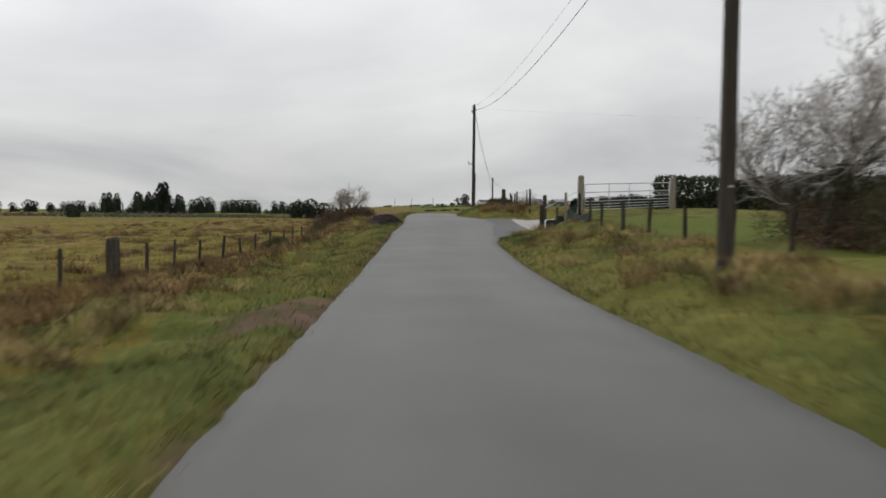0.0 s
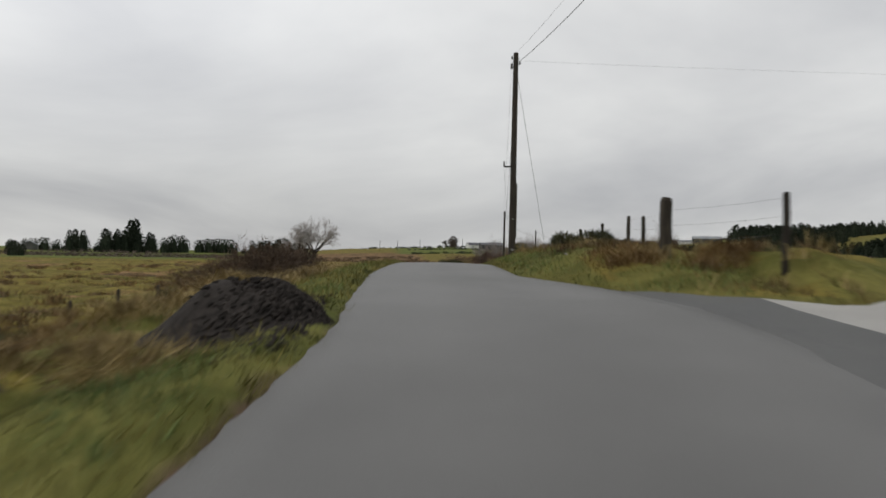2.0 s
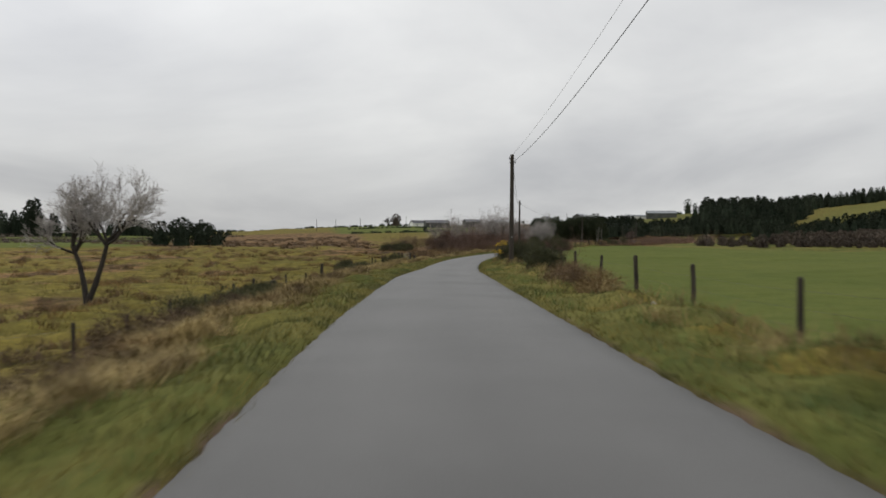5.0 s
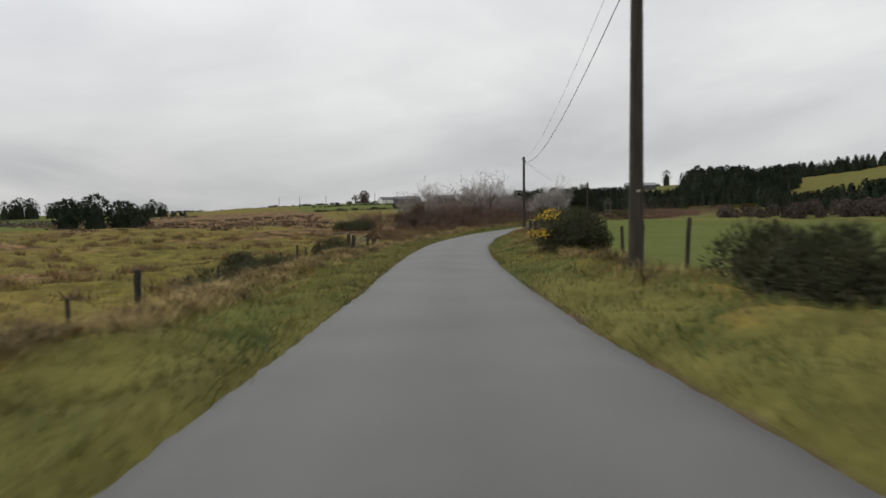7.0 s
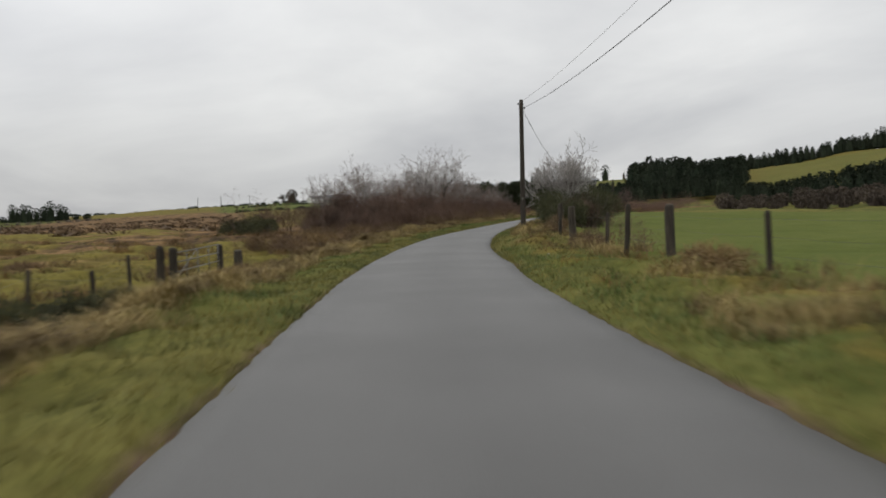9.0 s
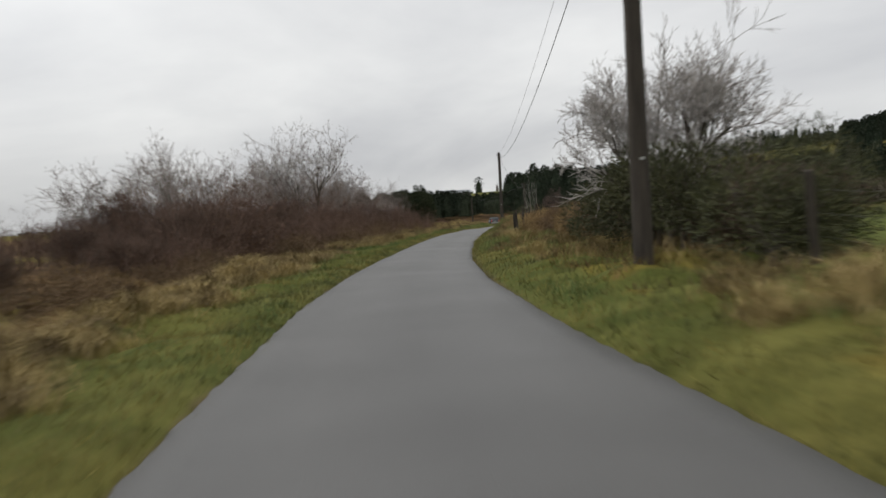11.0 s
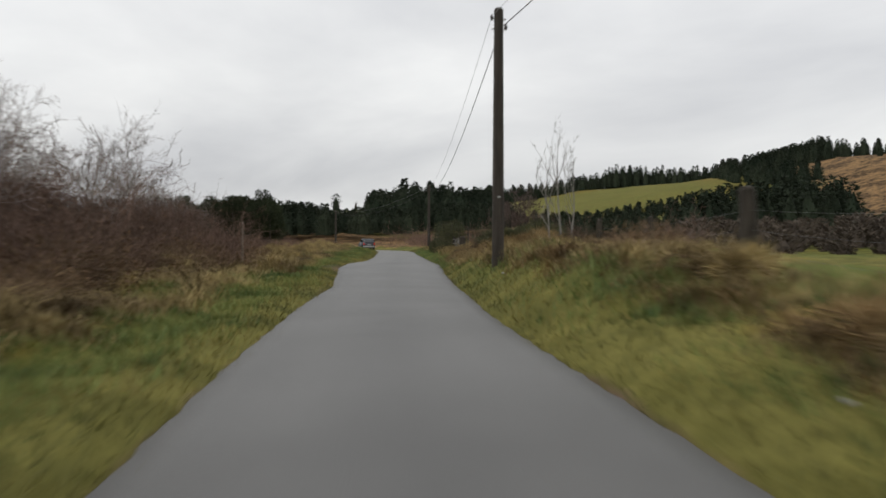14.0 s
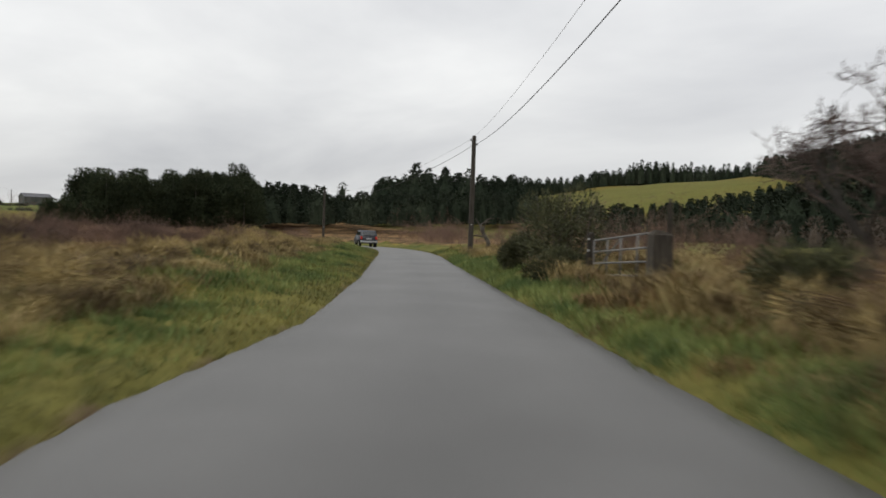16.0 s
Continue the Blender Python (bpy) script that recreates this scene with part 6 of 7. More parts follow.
# the brown hill's scrub
wood("dark_scrub", "scattered dark scrub on the brown hillside", polar_spots(rw, 22, 52, 80, 250, 420, 1.5, 3.5, 1.3) + polar_spots(rw, 40, 56, 85, 150, 215, 2.0, 4.5, 1.1) + polar_spots(rw, 60, 49, 60, 236, 250, 2.0, 3.5, 1.3), M_FOREST, False, 190)
# the moor's far edge
rl_ = np.random.RandomState(191)
start = (0.0, 0.0)


def far_clump(az, d, n, h0, h1, spread, hub=start):
    out = []
    for _ in range(n):
        a = radians(az + rl_.uniform(-spread, spread)); dd = d + rl_.uniform(-12, 12); h = rl_.uniform(h0, h1)
        out.append((hub[0] + dd * math.sin(a), hub[1] + dd * math.cos(a), h, h * rl_.uniform(0.75, 1.25)))
    return out


def belt_at(az0, az1, n, h0, h1, d=600.0):
    """Trees of a shelter belt seen from the start between two bearings."""
    out = []
    for k in range(n):
        a = radians(az0 + (az1 - az0) * (k + rl_.uniform(0.2, 0.8)) / n); dd = d + rl_.uniform(-10, 10); h = rl_.uniform(h0, h1)
        out.append((dd * math.sin(a), dd * math.cos(a), h, h * rl_.uniform(0.55, 0.85)))
    return out


wood("conifer_clump", "tall pointed dark conifers in a shelter belt beyond the moor", belt_at(-24.0, -22.9, 3, 14, 18.5) + belt_at(-21.8, -19.7, 8, 14, 18) + belt_at(-20.2, -19.7, 2, 20.5, 23.5) + belt_at(-19.1, -18.6, 2, 12, 14.5), M_FOREST, seed=192, n=700)
wood("conifer_clump", "dark rounded conifer groups along the far moor edge", belt_at(-18.3, -16.5, 7, 9, 13) + belt_at(-16.1, -13.4, 10, 8, 11) + belt_at(-12.6, -9.9, 10, 8, 11.5) + belt_at(-26.5, -24.2, 7, 6, 9.5) + far_clump(-31.0, 590, 26, 5, 9, 4.5) + far_clump(-19, 612, 50, 2.5, 4.5, 10), M_FOREST, False, 193, n=420)
wood("moor_hedges", "dark hedge lines across the green fields beyond the moor", [(d * math.sin(radians(a)), d * math.cos(radians(a)), rl_.uniform(0.9, 1.9), rl_.uniform(3, 6)) for d0, slope, a0, a1 in ((330, 3.0, -34, -13), (430, -2.0, -30, -10), (520, 1.0, -27, -8)) for a in np.arange(a0, a1, 0.45) for d in (d0 + slope * (a - a0),)], M_FARBROWN, False, 199, n=70)
wood("moor_bushes", "scattered dark bushes out on the moor", far_clump(-25.6, 330, 3, 4, 6, 0.4) + [(-45, 261, 6.8, 6.4), (-41, 264, 5.8, 6.4), (-49, 258, 6.0, 6.4), (-37, 262, 4.0, 5.0)], M_FOREST, False, 194, n=500)
wood("heather_clumps", "low dark heather and rush clumps dotted over the brown moor", polar_spots(np.random.RandomState(205), 420, -27, -3, 95, 330, 0.35, 0.8, 5.0), M_BRAMBLE, False, 206, n=60)
wood("hill_hedges", "dark hedges and bushes dividing the far hill fields", polar_spots(rl_, 90, -3, 12, 400, 406, 0.8, 1.8, 2.4) + polar_spots(rl_, 90, -3, 14, 540, 546, 0.8, 1.8, 2.6) + polar_spots(rl_, 120, -14, 3, 648, 654, 0.8, 2.2, 2.8) + polar_spots(rl_, 70, 4, 24, 694, 712, 1.0, 3.5, 1.9) + [(HUB[0] + d * 0.062, HUB[1] + d, 1.4, 3.2) for d in range(400, 545, 4)], M_FOREST, False, 195, n=60)
bare_tree("bare_tree", "round-headed lone tree on the far skyline", Vector((15.0, 781.0, xy_height(15.0, 781.0))), [((0, 0, 0), (0, 0, 1), 4.0), ((0, 0, 1.5), (0.6, 0, 1), 3.5), ((0, 0, 1.5), (-0.6, 0, 1), 3.5), ((0, 0, 1.5), (0, 0.6, 1), 3.5)], 5, (6, 5, 4, 4), (0.7, 0.62, 0.6), (0.9, 0.9, 0.9), (0.0,), 0.18, 0.35, 30, M_BARK, material("far_twigs", (0.06, 0.055, 0.05), (0.10, 0.09, 0.08), 0.3, 0.95, 0.0))
wood("skyline_tree", "round-headed far tree on the skyline", [(22.0, 779.0, 11.0, 10.0)], M_FARBROWN, False, 198, n=700, kind="")
wood("skyline_tree", "lone dark conifer beside a barn on the skyline", [(300.0, 782.0, 14.0, 9.5)], M_FOREST, False, 196, n=400, kind="")
wood("skyline_tree", "thin trees on the skyline beside the barn", [(316.0, 778.0, 8.0, 4.0), (325.0, 776.0, 6.0, 4.0)], M_FARBROWN, False, 197, n=90, kind="")


# ------------------------------------------------------------------ buildings
def building(name, label, at, turn, size, roof_h, wall, roof, doors=0, windows=(), chimneys=0):
    """A gabled building: walls, roof slopes, openings and chimneys."""
    w, d, h = size
    b = thing(name, label, "house" if chimneys else "barn", pose(*at, 0, 0, turn))
    bm = bmesh.new()
    pts = [(-w / 2, -d / 2, -1), (w / 2, -d / 2, -1), (w / 2, d / 2, -1), (-w / 2, d / 2, -1), (-w / 2, -d / 2, h), (w / 2, -d / 2, h), (w / 2, d / 2, h), (-w / 2, d / 2, h), (-w / 2, 0, h + roof_h), (w / 2, 0, h + roof_h)]
    v = [bm.verts.new(p) for p in pts]
    for q in ((0, 1, 5, 4), (2, 3, 7, 6), (1, 2, 6, 9, 5), (3, 0, 4, 8, 7), (3, 2, 1, 0)):
        bm.faces.new([v[i] for i in q])
    part("wall", bm_mesh("wall", bm, wall), b)
    for sgn in (-1, 1):
        bm = bmesh.new()
        L = math.hypot(d / 2 + 0.3, roof_h)
        a = math.atan2(roof_h, d / 2)
        box_bm(bm, (w + 0.6, L + 0.25, 0.16), (0, sgn * (d / 4 + 0.08), h + roof_h / 2 + 0.06), Euler((-sgn * a, 0, 0)))
        part("roof_slope", bm_mesh("roof_slope", bm, roof), b)
    for x, z, ww, hh in windows:
        bm = bmesh.new()
        box_bm(bm, (ww, 0.12, hh), (x, -d / 2 - 0.02, z), bevel=0.03)
        part("window", bm_mesh("window", bm, M_CARGLASS), b)
    for k in range(chimneys):
        bm = bmesh.new()
        box_bm(bm, (0.9, 0.6, 1.3), ((-1) ** k * (w / 2 - 0.5), 0, h + roof_h + 0.4), bevel=0.05)
        part("chimney", bm_mesh("chimney", bm, wall), b)
    return b


def far_spot(hub, az, d):
    x, y = hub[0] + d * math.sin(radians(az)), hub[1] + d * math.cos(radians(az))
    return Vector((x, y, xy_height(x, y)))


eye5 = (-0.5, 75.0)
building("barn", "long grey-roofed farm barn on the skyline", far_spot(eye5, 21.2, 700), -15, (25, 12, 4.2), 2.2, M_SHED, M_ROOF)
building("barn", "low pale farm shed beside the barn", far_spot(eye5, 19.5, 705), -12, (20, 10, 2.6), 1.3, M_WHITE, M_ROOF)
building("cottage", "small white gabled cottage among dark trees", far_spot(eye5, 18.3, 440), 70, (8, 6, 3.4), 2.6, M_WHITE, M_SLATE, windows=((-2.5, 1.6, 1.0, 1.1), (2.5, 1.6, 1.0, 1.1)), chimneys=2)
for az, d, w, n in ((3.6, 690, 16, 1), (5.2, 700, 11, 1), (9.5, 700, 18, 0), (13.0, 705, 12, 1), (15.5, 700, 20, 0), (-25.9, 560, 11, 0)):
    building("farmhouse" if n else "barn", "distant farm building with a grey roof on the skyline", far_spot(eye5 if az > 0 else (0, 0), az, d), az * 3 + 10, (w, 8, 3.2), 2.2, M_WHITE if n else M_SHED, M_SLATE if n else M_ROOF, windows=((-w / 4, 1.5, 1.1, 1.2), (w / 4, 1.5, 1.1, 1.2)) if n else (), chimneys=n)
for az, w, n in ((1.0, 20, 0), (4.6, 14, 0)):
    building("barn" if not n else "farmhouse", "distant long farm building on the green rise", far_spot((46, 238), az, 480), az + 5, (w, 12, 4.0), 2.0, M_SHED if not n else M_WHITE, M_SLATE, chimneys=n)
# slim poles on the far skyline
for az, d in ((-4.0, 600), (-2.6, 610), (-0.8, 620), (2.6, 640), (6.5, 650), (14.5, 660)):
    p = far_spot(eye5, az, d)
    ob = thing("telegraph_pole", "distant thin telegraph pole on the skyline", "pole", pose(*p), "distant poles")
    part("pole", pole_mesh("pole", 8.5, 0.2, 0.14), ob)


# ------------------------------------------------------------------ car ahead, stones, heap
def estate_car(s, lat):
    """A dark estate car seen from behind."""
    x, y = plan(s, lat)
    c = thing("estate_car", "dark estate car driving ahead along the lane", "car", pose(float(x), float(y), road_z(s) + 0.035, 0, 0, -heading(s)))
    bm = bmesh.new()
    prof = [(-2.2, 0.35), (-2.25, 0.75), (-2.15, 1.02), (-1.85, 1.52), (-1.6, 1.62), (0.2, 1.62), (0.55, 1.55), (1.1, 1.05), (2.0, 0.92), (2.2, 0.7), (2.2, 0.35)]
    left = [bm.verts.new((-0.86 if z < 1.1 else -0.70, yy, z)) for yy, z in prof]
    right = [bm.verts.new((0.86 if z < 1.1 else 0.70, yy, z)) for yy, z in prof]
    bm.faces.new(left); bm.faces.new(right[::-1])
    for i in range(len(prof)):
        j = (i + 1) % len(prof)
        bm.faces.new((left[i], right[i], right[j], left[j]))
    bmesh.ops.recalc_face_normals(bm, faces=bm.faces)
    bmesh.ops.bevel(bm, geom=bm.edges[:], offset=0.05, segments=2, affect="EDGES")
    part("body", bm_mesh("body", bm, M_CARPAINT, True), c)
    bm = bmesh.new(); box_bm(bm, (1.22, 0.03, 0.42), (0, -2.03, 1.29), Euler((radians(-31), 0, 0)), 0.01)
    part("rear_window", bm_mesh("rear_window", bm, M_CARGLASS), c)
    for sx in (-1, 1):
        bm = bmesh.new(); box_bm(bm, (0.03, 2.4, 0.36), (sx * 0.79, -0.6, 1.30), Euler((0, radians(-sx * 14), 0)), 0.01)
        part("side_window", bm_mesh("side_window", bm, M_CARGLASS), c)
        bm = bmesh.new(); box_bm(bm, (0.2, 0.06, 0.28), (sx * 0.72, -2.235, 0.88), bevel=0.02)
        part("tail_lamp", bm_mesh("tail_lamp", bm, M_LAMPRED), c, "red tail lamp")
        for yy in (-1.35, 1.4):
            bm = bmesh.new(); cyl_bm(bm, (sx * 0.62, yy, 0.33), (sx * 0.86, yy, 0.33), 0.33, sides=20)
            w = part("wheel", bm_mesh("wheel", bm, M_RUBBER, False), c)
            bm = bmesh.new(); cyl_bm(bm, (sx * 0.85, yy, 0.33), (sx * 0.875, yy, 0.33), 0.2, sides=16)
            part("rim", bm_mesh("rim", bm, M_CHROME), w, "alloy rim")
    bm = bmesh.new(); box_bm(bm, (1.66, 0.12, 0.2), (0, -2.25, 0.52), bevel=0.03)
    part("bumper", bm_mesh("bumper", bm, M_CHROME), c, "bright rear bumper")
    bm = bmesh.new(); box_bm(bm, (0.5, 0.02, 0.11), (0, -2.27, 0.80), bevel=0.004)
    part("number_plate", bm_mesh("number_plate", bm, M_PLATE), c, "blank pale number plate")
    return c


estate_car(323.0, -0.2)


def stone(s, lat, size, seed, label="pale stone lying in the verge grass", mat=M_STONE):
    bm = bmesh.new()
    bmesh.ops.create_icosphere(bm, subdivisions=2, radius=1)
    rng = np.random.RandomState(seed)
    for v in bm.verts:
        v.co *= 1 + rng.uniform(-0.16, 0.16)
        v.co = Vector((v.co.x * size, v.co.y * size * 0.8, v.co.z * size * 0.55))
    ob = new("stone", bm_mesh("stone", bm, mat, False))
    ob.matrix_basis = pose(*place(s, lat, size * 0.3), 0, 0, rng.uniform(0, 360))
    return tagged(ob, label, "stone", "stones in the verge")


for k, (s, lat, z) in enumerate(((17.2, 4.6, 0.16), (27.4, 4.3, 0.15), (36.6, 4.4, 0.14), (43.9, 5.4, 0.16), (47.5, 3.3, 0.13), (78.3, 3.7, 0.19), (90.8, 4.6, 0.22), (140.5, 4.4, 0.16), (157.5, 3.6, 0.14), (204.5, 2.7, 0.15), (213.0, 2.5, 0.13), (218.6, 2.7, 0.14), (229.8, 2.35, 0.12), (237.6, 2.6, 0.12), (254.8, 3.0, 0.12), (261.0, 3.1, 0.1), (240.3, -3.6, 0.13), (244.0, -4.2, 0.14))):
    stone(s, lat, z * 0.36, 300 + k)


def heap_top(s, lat):
    """The heap's height, nought to one: a ridge that runs off askew from the tarmac's edge."""
    al, ac = (s - 39.0) * 0.55 - (lat + 1.8) * 0.83, (s - 39.0) * 0.83 + (lat + 1.8) * 0.55
    return np.clip(1 - (al / np.where(al > 0, 1.8, 1.1)) ** 2 - (ac / 0.7) ** 2, 0, None) ** 1.3


def gravel_heap():
    """A roadside heap of dark chippings that spills to the tarmac."""
    rng = np.random.RandomState(201)
    n, m = 26, 26
    u, v = np.meshgrid(np.linspace(-1, 1, n), np.linspace(-1, 1, m), indexing="ij")
    s, lat = 39.2 + u * 2.4, -2.1 + v * 1.9
    top = heap_top(s, lat)
    z = height(s, lat) - 0.02 + 0.48 * top + rng.normal(0, 0.012, s.shape) * (top > 0)
    z = np.where(top <= 0, height(s, lat) - 0.06, z)
    x, y = plan(s, lat)
    i = np.arange(n * m).reshape(n, m)
    f = np.stack([i[:-1, :-1], i[1:, :-1], i[1:, 1:], i[:-1, 1:]], -1).reshape(-1, 4)[:, ::-1]
    t = thing("gravel_heap", "heap of dark road chippings spilled on the verge", "heap")
    part("heap", np_mesh("heap", np.stack([x, y, z], -1).reshape(-1, 3), f, M_GRAVEL), t)
    k = 2600
    a, b = rng.normal(0, 0.5, k), rng.normal(0, 0.5, k)
    ss, ll = 38.6 + a * 1.6, np.minimum(-1.2 + b * 1.0, -0.72)
    zz = height(ss, ll) + 0.48 * heap_top(ss, ll)
    xx, yy = plan(ss, ll)
    p = np.stack([xx, yy, zz - 0.01], 1)
    r = rng.uniform(0.012, 0.035, k)
    oct_ = np.array([[1, 0, 0], [-1, 0, 0], [0, 1, 0], [0, -1, 0], [0, 0, 1], [0, 0, -1]], float)
    vv = (p[:, None] + oct_[None] * r[:, None, None] * rng.uniform(0.7, 1.2, (k, 6, 1))).reshape(-1, 3)
    ff = np.array([[0, 2, 4], [2, 1, 4], [1, 3, 4], [3, 0, 4], [2, 0, 5], [1, 2, 5], [3, 1, 5], [0, 3, 5]])
    ff = (np.arange(k)[:, None, None] * 6 + ff[None]).reshape(-1, 3)
    part("loose_gravel", np_mesh("loose_gravel", vv, ff, M_GRAVEL), t)


gravel_heap()

# ------------------------------------------------------------------ grass and rushes
rng_g = np.random.RandomState(401)


def grass(name, label, n, s_range, lat_of, len_range, width, lean, mat, bend=False, tuft=1, tuft_r=0.1, keep=None):
    """Blades rooted on the ground; lat_of(s, u) gives the offset for a uniform u."""
    c = n // tuft
    s = rng_g.uniform(*s_range, c); u = rng_g.uniform(0, 1, c)
    lat = lat_of(s, u)
    if keep is not None:
        ok = keep(s, lat)
        s, lat = s[ok], lat[ok]
    k = rng_g.uniform(0.6, 1.3, len(s))
    s, lat, k = np.repeat(s, tuft), np.repeat(lat, tuft), np.repeat(k, tuft)
    if tuft > 1:
        s = s + rng_g.normal(0, tuft_r, len(s)); lat = lat + rng_g.normal(0, tuft_r, len(s))
    off = np.maximum(road_left(s) - lat, lat - road_right(s))
    ok = off > rng_g.uniform(-0.09, 0.04, len(s))
    ok &= ~((lat > 2.9) & (lat < 15) & (s > lane_near(lat) - 0.05) & (s < lane_far(lat) + 0.05))
    ok &= ~((s > 8.0) & (s < 11.5) & (lat < 0) & (lat > -3.6) & (rng_g.uniform(0, 1, len(s)) < 0.85))
    ok &= ~((s > 241.5) & (s < 247.5) & (lat < 0) & (lat > -4.2) & (rng_g.uniform(0, 1, len(s)) < 0.8))
    ok &= ~((np.abs((s - 39.0) * 0.55 - (lat + 1.8) * 0.83 - 0.3) < 1.7) & (np.abs((s - 39.0) * 0.83 + (lat + 1.8) * 0.55) < 0.8))
    # long straw keeps to the crest where a ditch runs below it, and off the mown verge by the pasture
    if len_range[1] > 0.24:
        ok &= ~((s > 52) & (s < 160) & (lat < -np.interp(s, CREST_S, CREST) - 0.9) & (lat > -8.6) & (rng_g.uniform(0, 1, len(s)) < 0.85))
        ok &= ~((s > 52) & (s < 118) & (lat > 0) & (rng_g.uniform(0, 1, len(s)) < 0.8))
    s, lat, k = s[ok], lat[ok], k[ok]
    x, y = plan(s, lat)
    base = np.stack([x, y, height(s, lat) - 0.015], 1)
    L = rng_g.uniform(*len_range, len(s)) * k
    v, f = blades(base, L, width * rng_g.uniform(0.7, 1.4, len(s)), rng_g.uniform(*lean, len(s)), rng_g, bend)
    return tagged(new(name, np_mesh(name, v, f, mat)), label, "grass", kind="stuff")


def left_from(a, b, power=1.0):
    return lambda s, u: road_left(s) - a - (b - a) * u ** power


def right_from(a, b, power=1.0):
    return lambda s, u: road_right(s) + a + (b - a) * u ** power


noisy = lambda size, seed, cut: (lambda s, lat: ripple(s, lat * 1.7, size, seed) > cut)
grass("verge_grass", "short olive green verge grass beside the road", 210000, (1, 300), left_from(-0.06, 3.6), (0.05, 0.15), 0.016, (0.2, 0.9), M_GRASS)
grass("verge_grass", "short olive green verge grass along the fence side", 120000, (1, 300), right_from(-0.06, 3.0), (0.05, 0.15), 0.016, (0.2, 0.9), M_GRASS)
grass("lush_grass", "patches of lush bright green grass in the verge", 120000, (1, 300), left_from(0.2, 2.8), (0.06, 0.15), 0.016, (0.3, 0.9), M_LUSH, keep=lambda s, lat: ripple(s, lat * 1.7, 5, 21) > np.where((s > 46) & (s < 185), 0.75, 0.3))
grass("lush_grass", "patches of lush bright green grass by the fence", 70000, (1, 300), right_from(0.3, 2.6), (0.07, 0.18), 0.018, (0.2, 0.8), M_LUSH, keep=noisy(5, 22, 0.15))
bank = lambda s, u: -4.3 - 2.6 * u + 0.5 * np.sin(s * 0.31) + 0.3 * np.sin(s * 0.9)
grass("dry_tussocks", "tall dry straw-coloured tussock grass draped over the bank", 50000, (1, 196), bank, (0.12, 0.26), 0.013, (0.6, 1.6), M_TAN, True, 40, 0.3, noisy(6, 23, -0.1))
grass("dry_tussocks", "straw-coloured tussock grass along the fence", 36000, (1, 300), right_from(1.5, 3.6), (0.16, 0.36), 0.012, (0.5, 1.2), M_TAN, True, 40, 0.16, noisy(7, 24, -0.1))
grass("dry_tussocks", "long matted straw grass below the brown thicket", 36000, (190, 300), left_from(3.0, 5.6), (0.18, 0.4), 0.013, (0.6, 1.4), M_TAN, True, 60, 0.22, noisy(5, 26, -0.1))
grass("dry_tussocks", "long straw grass round the fence posts", 16000, (196, 275), right_from(1.9, 4.4), (0.2, 0.42), 0.013, (0.6, 1.3), M_TAN, True, 50, 0.2, noisy(4, 27, -0.05))
grass("brown_rushes", "brown rush tussocks scattered over the moor", 110000, (5, 200), lambda s, u: -8.6 - 62 * u ** 1.5, (0.25, 0.6), 0.03, (0.2, 0.9), M_RUSH, False, 60, 0.28, noisy(16, 25, 0.0))
grass("brown_bracken", "collapsed brown bracken along the foot of the bank", 36000, (24, 170), lambda s, u: -5.8 - 2.4 * u, (0.14, 0.32), 0.018, (0.5, 1.3), M_BRAMBLE, True, 40, 0.22, noisy(9, 28, -0.05))
grass("moor_grass", "rough olive moor grass beyond the fence", 90000, (5, 200), lambda s, u: -7.5 - 34 * u ** 1.6, (0.1, 0.3), 0.02, (0.3, 0.9), M_GRASS, False, 10, 0.2)
grass("lush_grass", "green rank grass mixed into the straw by the pasture fence", 36000, (194, 234), right_from(1.0, 4.0), (0.12, 0.3), 0.02, (0.3, 0.9), M_LUSH, False, 12, 0.2, noisy(3.5, 31, -0.2))
grass("lush_grass", "green rank grass mixed into the straw below the thicket", 26000, (190, 300), left_from(1.5, 4.4), (0.1, 0.26), 0.02, (0.3, 0.9), M_LUSH, False, 12, 0.2, noisy(3.5, 32, -0.1))
grass("brown_rough_grass", "brown rough grass and dead stalks on the bank and field edge", 130000, (0, 75), lambda s, u: -4.4 - 6.0 * u, (0.14, 0.36), 0.018, (0.4, 1.2), M_RUSH, False, 12, 0.25, noisy(4, 33, -0.3))
grass("dark_tussocks", "dark brown heather and sedge tussocks dotted over the moor", 70000, (20, 200), lambda s, u: -10 - 50 * u ** 1.3, (0.2, 0.45), 0.04, (0.4, 1.2), M_BRAMBLE, False, 90, 0.3, noisy(24, 34, 0.1))
crest_line = lambda s, u: -np.interp(s, CREST_S, CREST) + 0.25 - 1.3 * u + 0.25 * np.sin(s * 0.7)
grass("tussocks", "long pale straw grass combed over the crest of the road bank", 150000, (44, 186), crest_line, (0.16, 0.36), 0.012, (0.8, 1.7), M_TAN, True, 150, 0.2, noisy(5, 61, -0.55))
grass("tussocks", "brown dead grass hanging below the crest of the road bank", 50000, (44, 186), lambda s, u: crest_line(s, u) - 0.9, (0.18, 0.36), 0.013, (0.8, 1.7), M_RUSH, True, 150, 0.2, noisy(5, 62, -0.3))
on_lumps = lambda s, lat: lumps(*plan(s, lat)) + rng_g.normal(0, 0.12, len(s)) > 0.38
grass("draped_tussocks", "large rounded straw tussocks draped over the bank edge", 170000, (1, 300), lambda s, u: -3.0 - 5.2 * u, (0.12, 0.30), 0.018, (0.6, 1.5), M_TAN, False, 1, 0.2, on_lumps)
grass("brown_rough_grass", "brown dead grass in the fence side verge", 90000, (1, 300), right_from(1.0, 3.8), (0.1, 0.26), 0.016, (0.5, 1.3), M_RUSH, False, 1, 0.2, on_lumps)
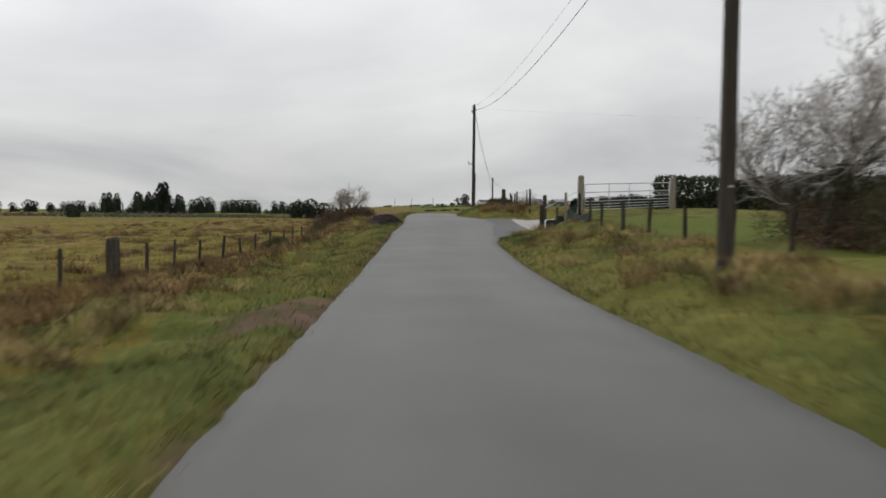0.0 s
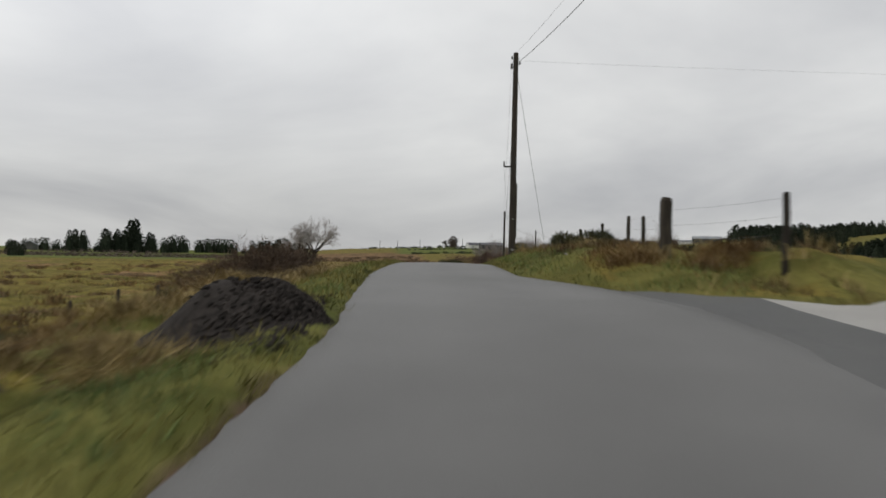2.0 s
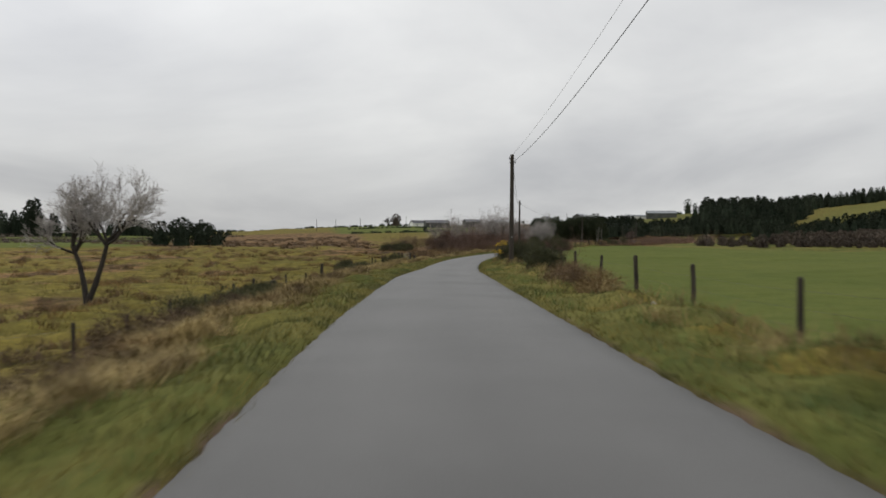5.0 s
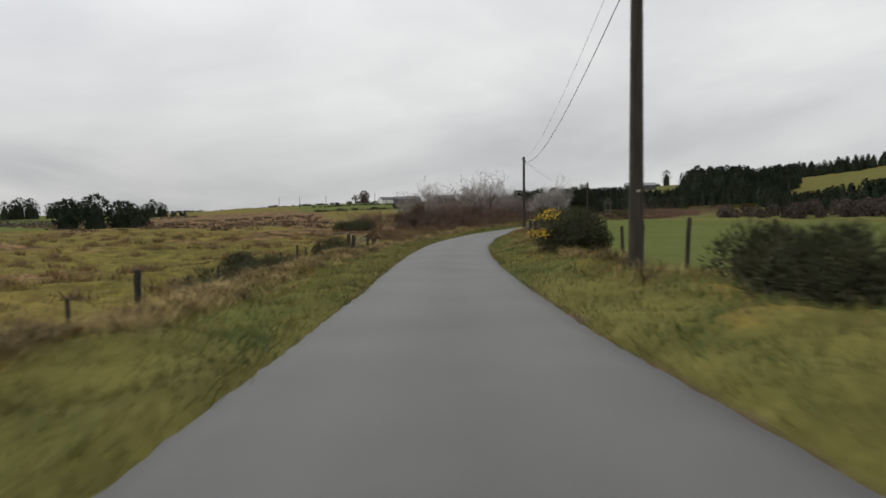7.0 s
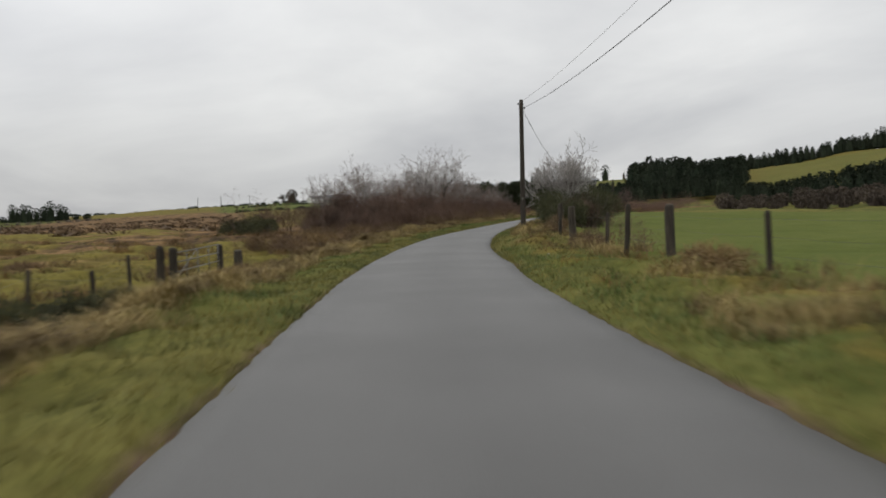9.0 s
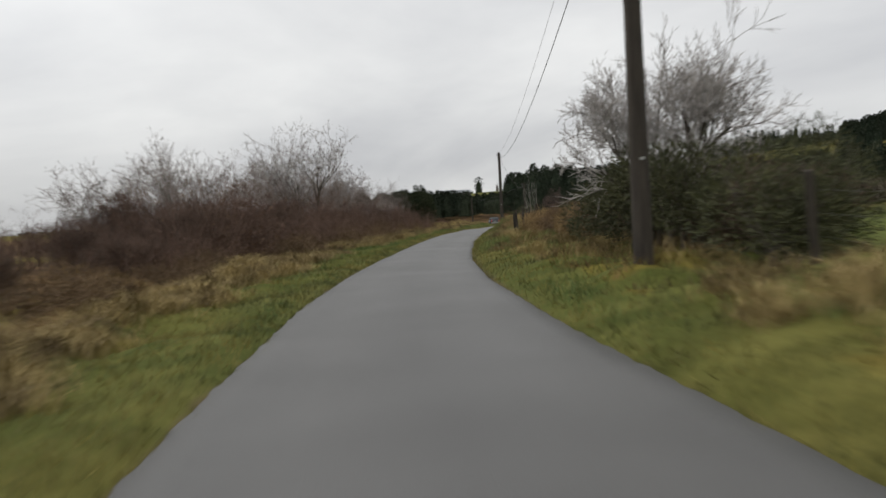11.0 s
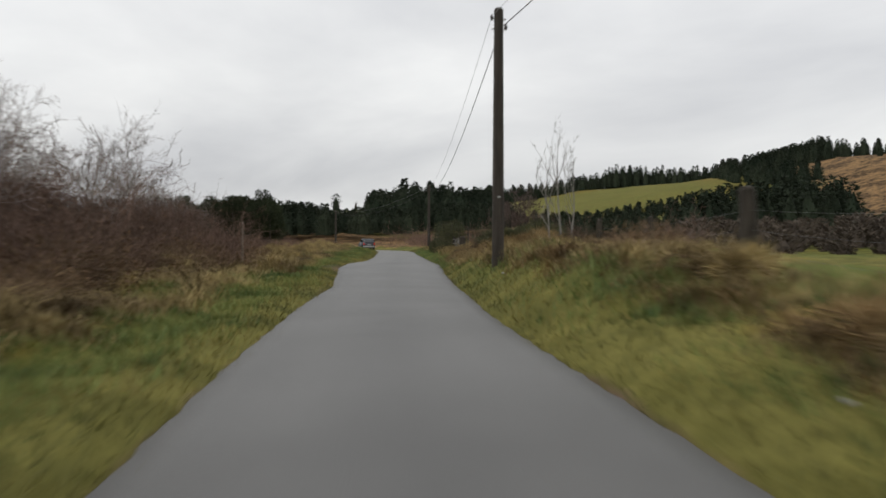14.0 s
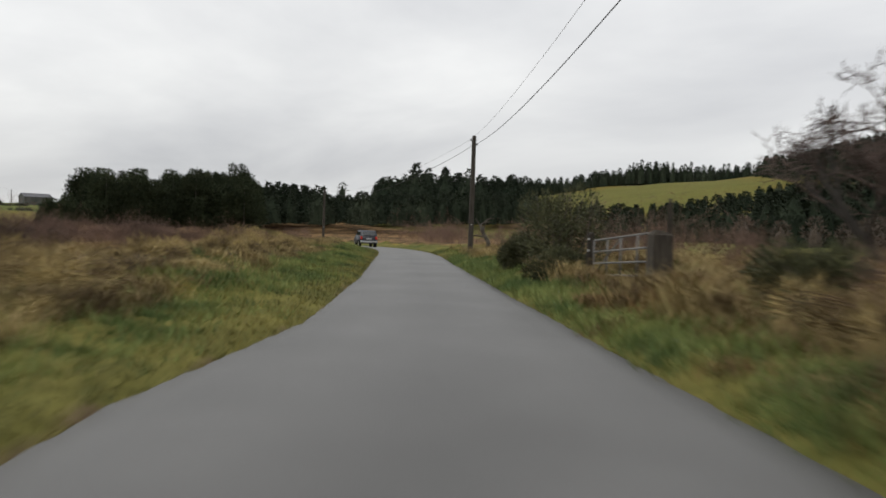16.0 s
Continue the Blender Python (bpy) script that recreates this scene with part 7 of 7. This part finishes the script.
grass("tussocks", "rounded tussocks of long dead straw grass on the road bank", 100000, (2, 246), lambda s, u: -3.2 - 3.0 * u, (0.14, 0.30), 0.010, (0.7, 1.6), M_TAN, True, 200, 0.16, noisy(7, 41, -0.2))
grass("tussocks", "rounded brown tussocks slumped along the bank foot", 50000, (2, 190), lambda s, u: -4.6 - 3.6 * u, (0.16, 0.32), 0.011, (0.7, 1.6), M_RUSH, True, 200, 0.18, noisy(6, 42, -0.1))
grass("tussocks", "straw tussocks in the rough verge along the fence", 60000, (2, 245), lambda s, u: 3.2 + 1.8 * u, (0.22, 0.42), 0.010, (0.7, 1.5), M_TAN, True, 200, 0.15, noisy(6, 43, 0.1))
grass("tussocks", "tangled straw and brown tussocks beside the gorse and gate", 60000, (246, 285), lambda s, u: 3.4 + 6.0 * u, (0.28, 0.52), 0.011, (0.7, 1.6), M_TAN, True, 200, 0.18, noisy(4, 44, -0.3))
grass("tussocks", "brown dead stalks beside the gorse and gate", 40000, (248, 290), lambda s, u: 4.0 + 7.0 * u, (0.25, 0.5), 0.011, (0.6, 1.4), M_RUSH, True, 150, 0.2, noisy(4, 45, -0.1))
grass("tussocks", "pale straw tussocks heaped along the raised bank", 110000, (246, 310), lambda s, u: -3.4 - 3.6 * u, (0.2, 0.38), 0.011, (0.7, 1.6), M_TAN, True, 200, 0.17, noisy(3, 46, -0.35))
grass("tussocks", "brown bracken tussocks heaped along the raised bank", 50000, (247, 310), lambda s, u: -5.6 - 4.6 * u, (0.2, 0.38), 0.012, (0.7, 1.6), M_BRACKEN, True, 180, 0.2, noisy(3, 47, 0.0))
grass("edge_grass", "fringe of grass and moss creeping over the road's left edge", 60000, (1, 310), left_from(-0.10, 0.16), (0.03, 0.11), 0.014, (0.4, 1.5), M_GRASS, False, 12, 0.08)
grass("edge_grass", "fringe of grass and moss creeping over the road's right edge", 60000, (1, 310), right_from(-0.10, 0.16), (0.03, 0.11), 0.014, (0.4, 1.5), M_GRASS, False, 12, 0.08)
grass("tussocks", "rough brown and ochre tussocks along the pasture fence", 70000, (192, 262), lambda s, u: 2.8 + 2.8 * u, (0.13, 0.28), 0.011, (0.7, 1.6), M_RUSH, True, 180, 0.17, noisy(4, 48, -0.1))
grass("tussocks", "dead bracken slumped along the pasture fence", 22000, (192, 262), lambda s, u: 2.6 + 2.6 * u, (0.13, 0.28), 0.012, (0.7, 1.6), M_BRACKEN, True, 160, 0.18, noisy(3, 49, 0.0))
grass("brown_bracken", "flattened brown bracken and dead grass before the gorse", 34000, (230, 262), lambda s, u: 3.5 + 3.6 * u, (0.12, 0.3), 0.016, (0.6, 1.6), M_BRACKEN, False, 10, 0.2, noisy(3, 63, -0.1))
grass("brown_bracken", "dark dead stalks and bramble before the gorse", 20000, (230, 254), lambda s, u: 3.8 + 3.6 * u, (0.12, 0.3), 0.016, (0.6, 1.6), M_DITCH, False, 10, 0.2, noisy(3, 64, 0.1))
grass("lush_grass", "rank green grass beside the road before the gorse and gate", 44000, (244, 285), right_from(0.1, 1.5, 1.2), (0.08, 0.22), 0.018, (0.3, 1.0), M_LUSH, False, 8, 0.16, noisy(4, 66, -0.35))
grass("tussocks", "straw and olive grass heaped along the bank before the gorse", 50000, (226, 250), lambda s, u: 2.7 + 2.6 * u, (0.14, 0.32), 0.013, (0.7, 1.6), M_TAN, True, 120, 0.2, noisy(3, 70, -0.1))
grass("lush_grass", "green grass growing through the straw round the gate", 26000, (244, 275), lambda s, u: 3.8 + 6.0 * u, (0.14, 0.32), 0.018, (0.3, 1.0), M_LUSH, False, 10, 0.2, noisy(3, 67, 0.0))
grass("lush_grass", "mossy green grass over the humps of the raised bank", 50000, (248, 306), lambda s, u: -2.6 - 4.2 * u, (0.07, 0.2), 0.018, (0.4, 1.2), M_LUSH, False, 10, 0.2, noisy(2.6, 68, 0.05))
# dark brown tufts in noise patches among the paler straw of the bank
grass("tussocks", "dark brown tussocks scattered over the raised bank", 20000, (248, 306), lambda s, u: -3.6 - 4.2 * u, (0.16, 0.34), 0.013, (0.7, 1.6), M_DITCH, True, 120, 0.2, noisy(2.4, 69, 0.15))
grass("brown_bracken", "straw-coloured dead grass in the verge by the pasture fence", 26000, (204, 230), lambda s, u: 2.9 + 2.4 * u, (0.1, 0.24), 0.016, (0.6, 1.6), M_TAN, False, 10, 0.2, noisy(3, 65, -0.1))
grass("tussocks", "straw tussocks in a ragged line before the thicket", 70000, (186, 247), lambda s, u: -3.0 - 2.4 * u, (0.26, 0.5), 0.011, (0.7, 1.6), M_TAN, True, 190, 0.17, noisy(3.5, 50, -0.15))
grass("tussocks", "dark brown tussocks in a ragged line before the thicket", 36000, (160, 247), lambda s, u: -3.6 - 2.4 * u, (0.22, 0.45), 0.012, (0.7, 1.6), M_BRAMBLE, True, 170, 0.2, noisy(3, 51, 0.1))
grass("tussocks", "straw and brown tussocks on the low bank beyond the side lane", 22000, (43, 60), lambda s, u: 3.4 + 2.6 * u, (0.14, 0.3), 0.012, (0.6, 1.5), M_RUSH, True, 150, 0.2, noisy(4, 52, 0.0))
grass("lush_grass", "bright mossy green grass along the left verge by the thicket and bank", 110000, (194, 305), left_from(0.7, 2.9), (0.06, 0.16), 0.018, (0.2, 0.9), M_LUSH, False, 6, 0.15, noisy(6, 54, -0.35))
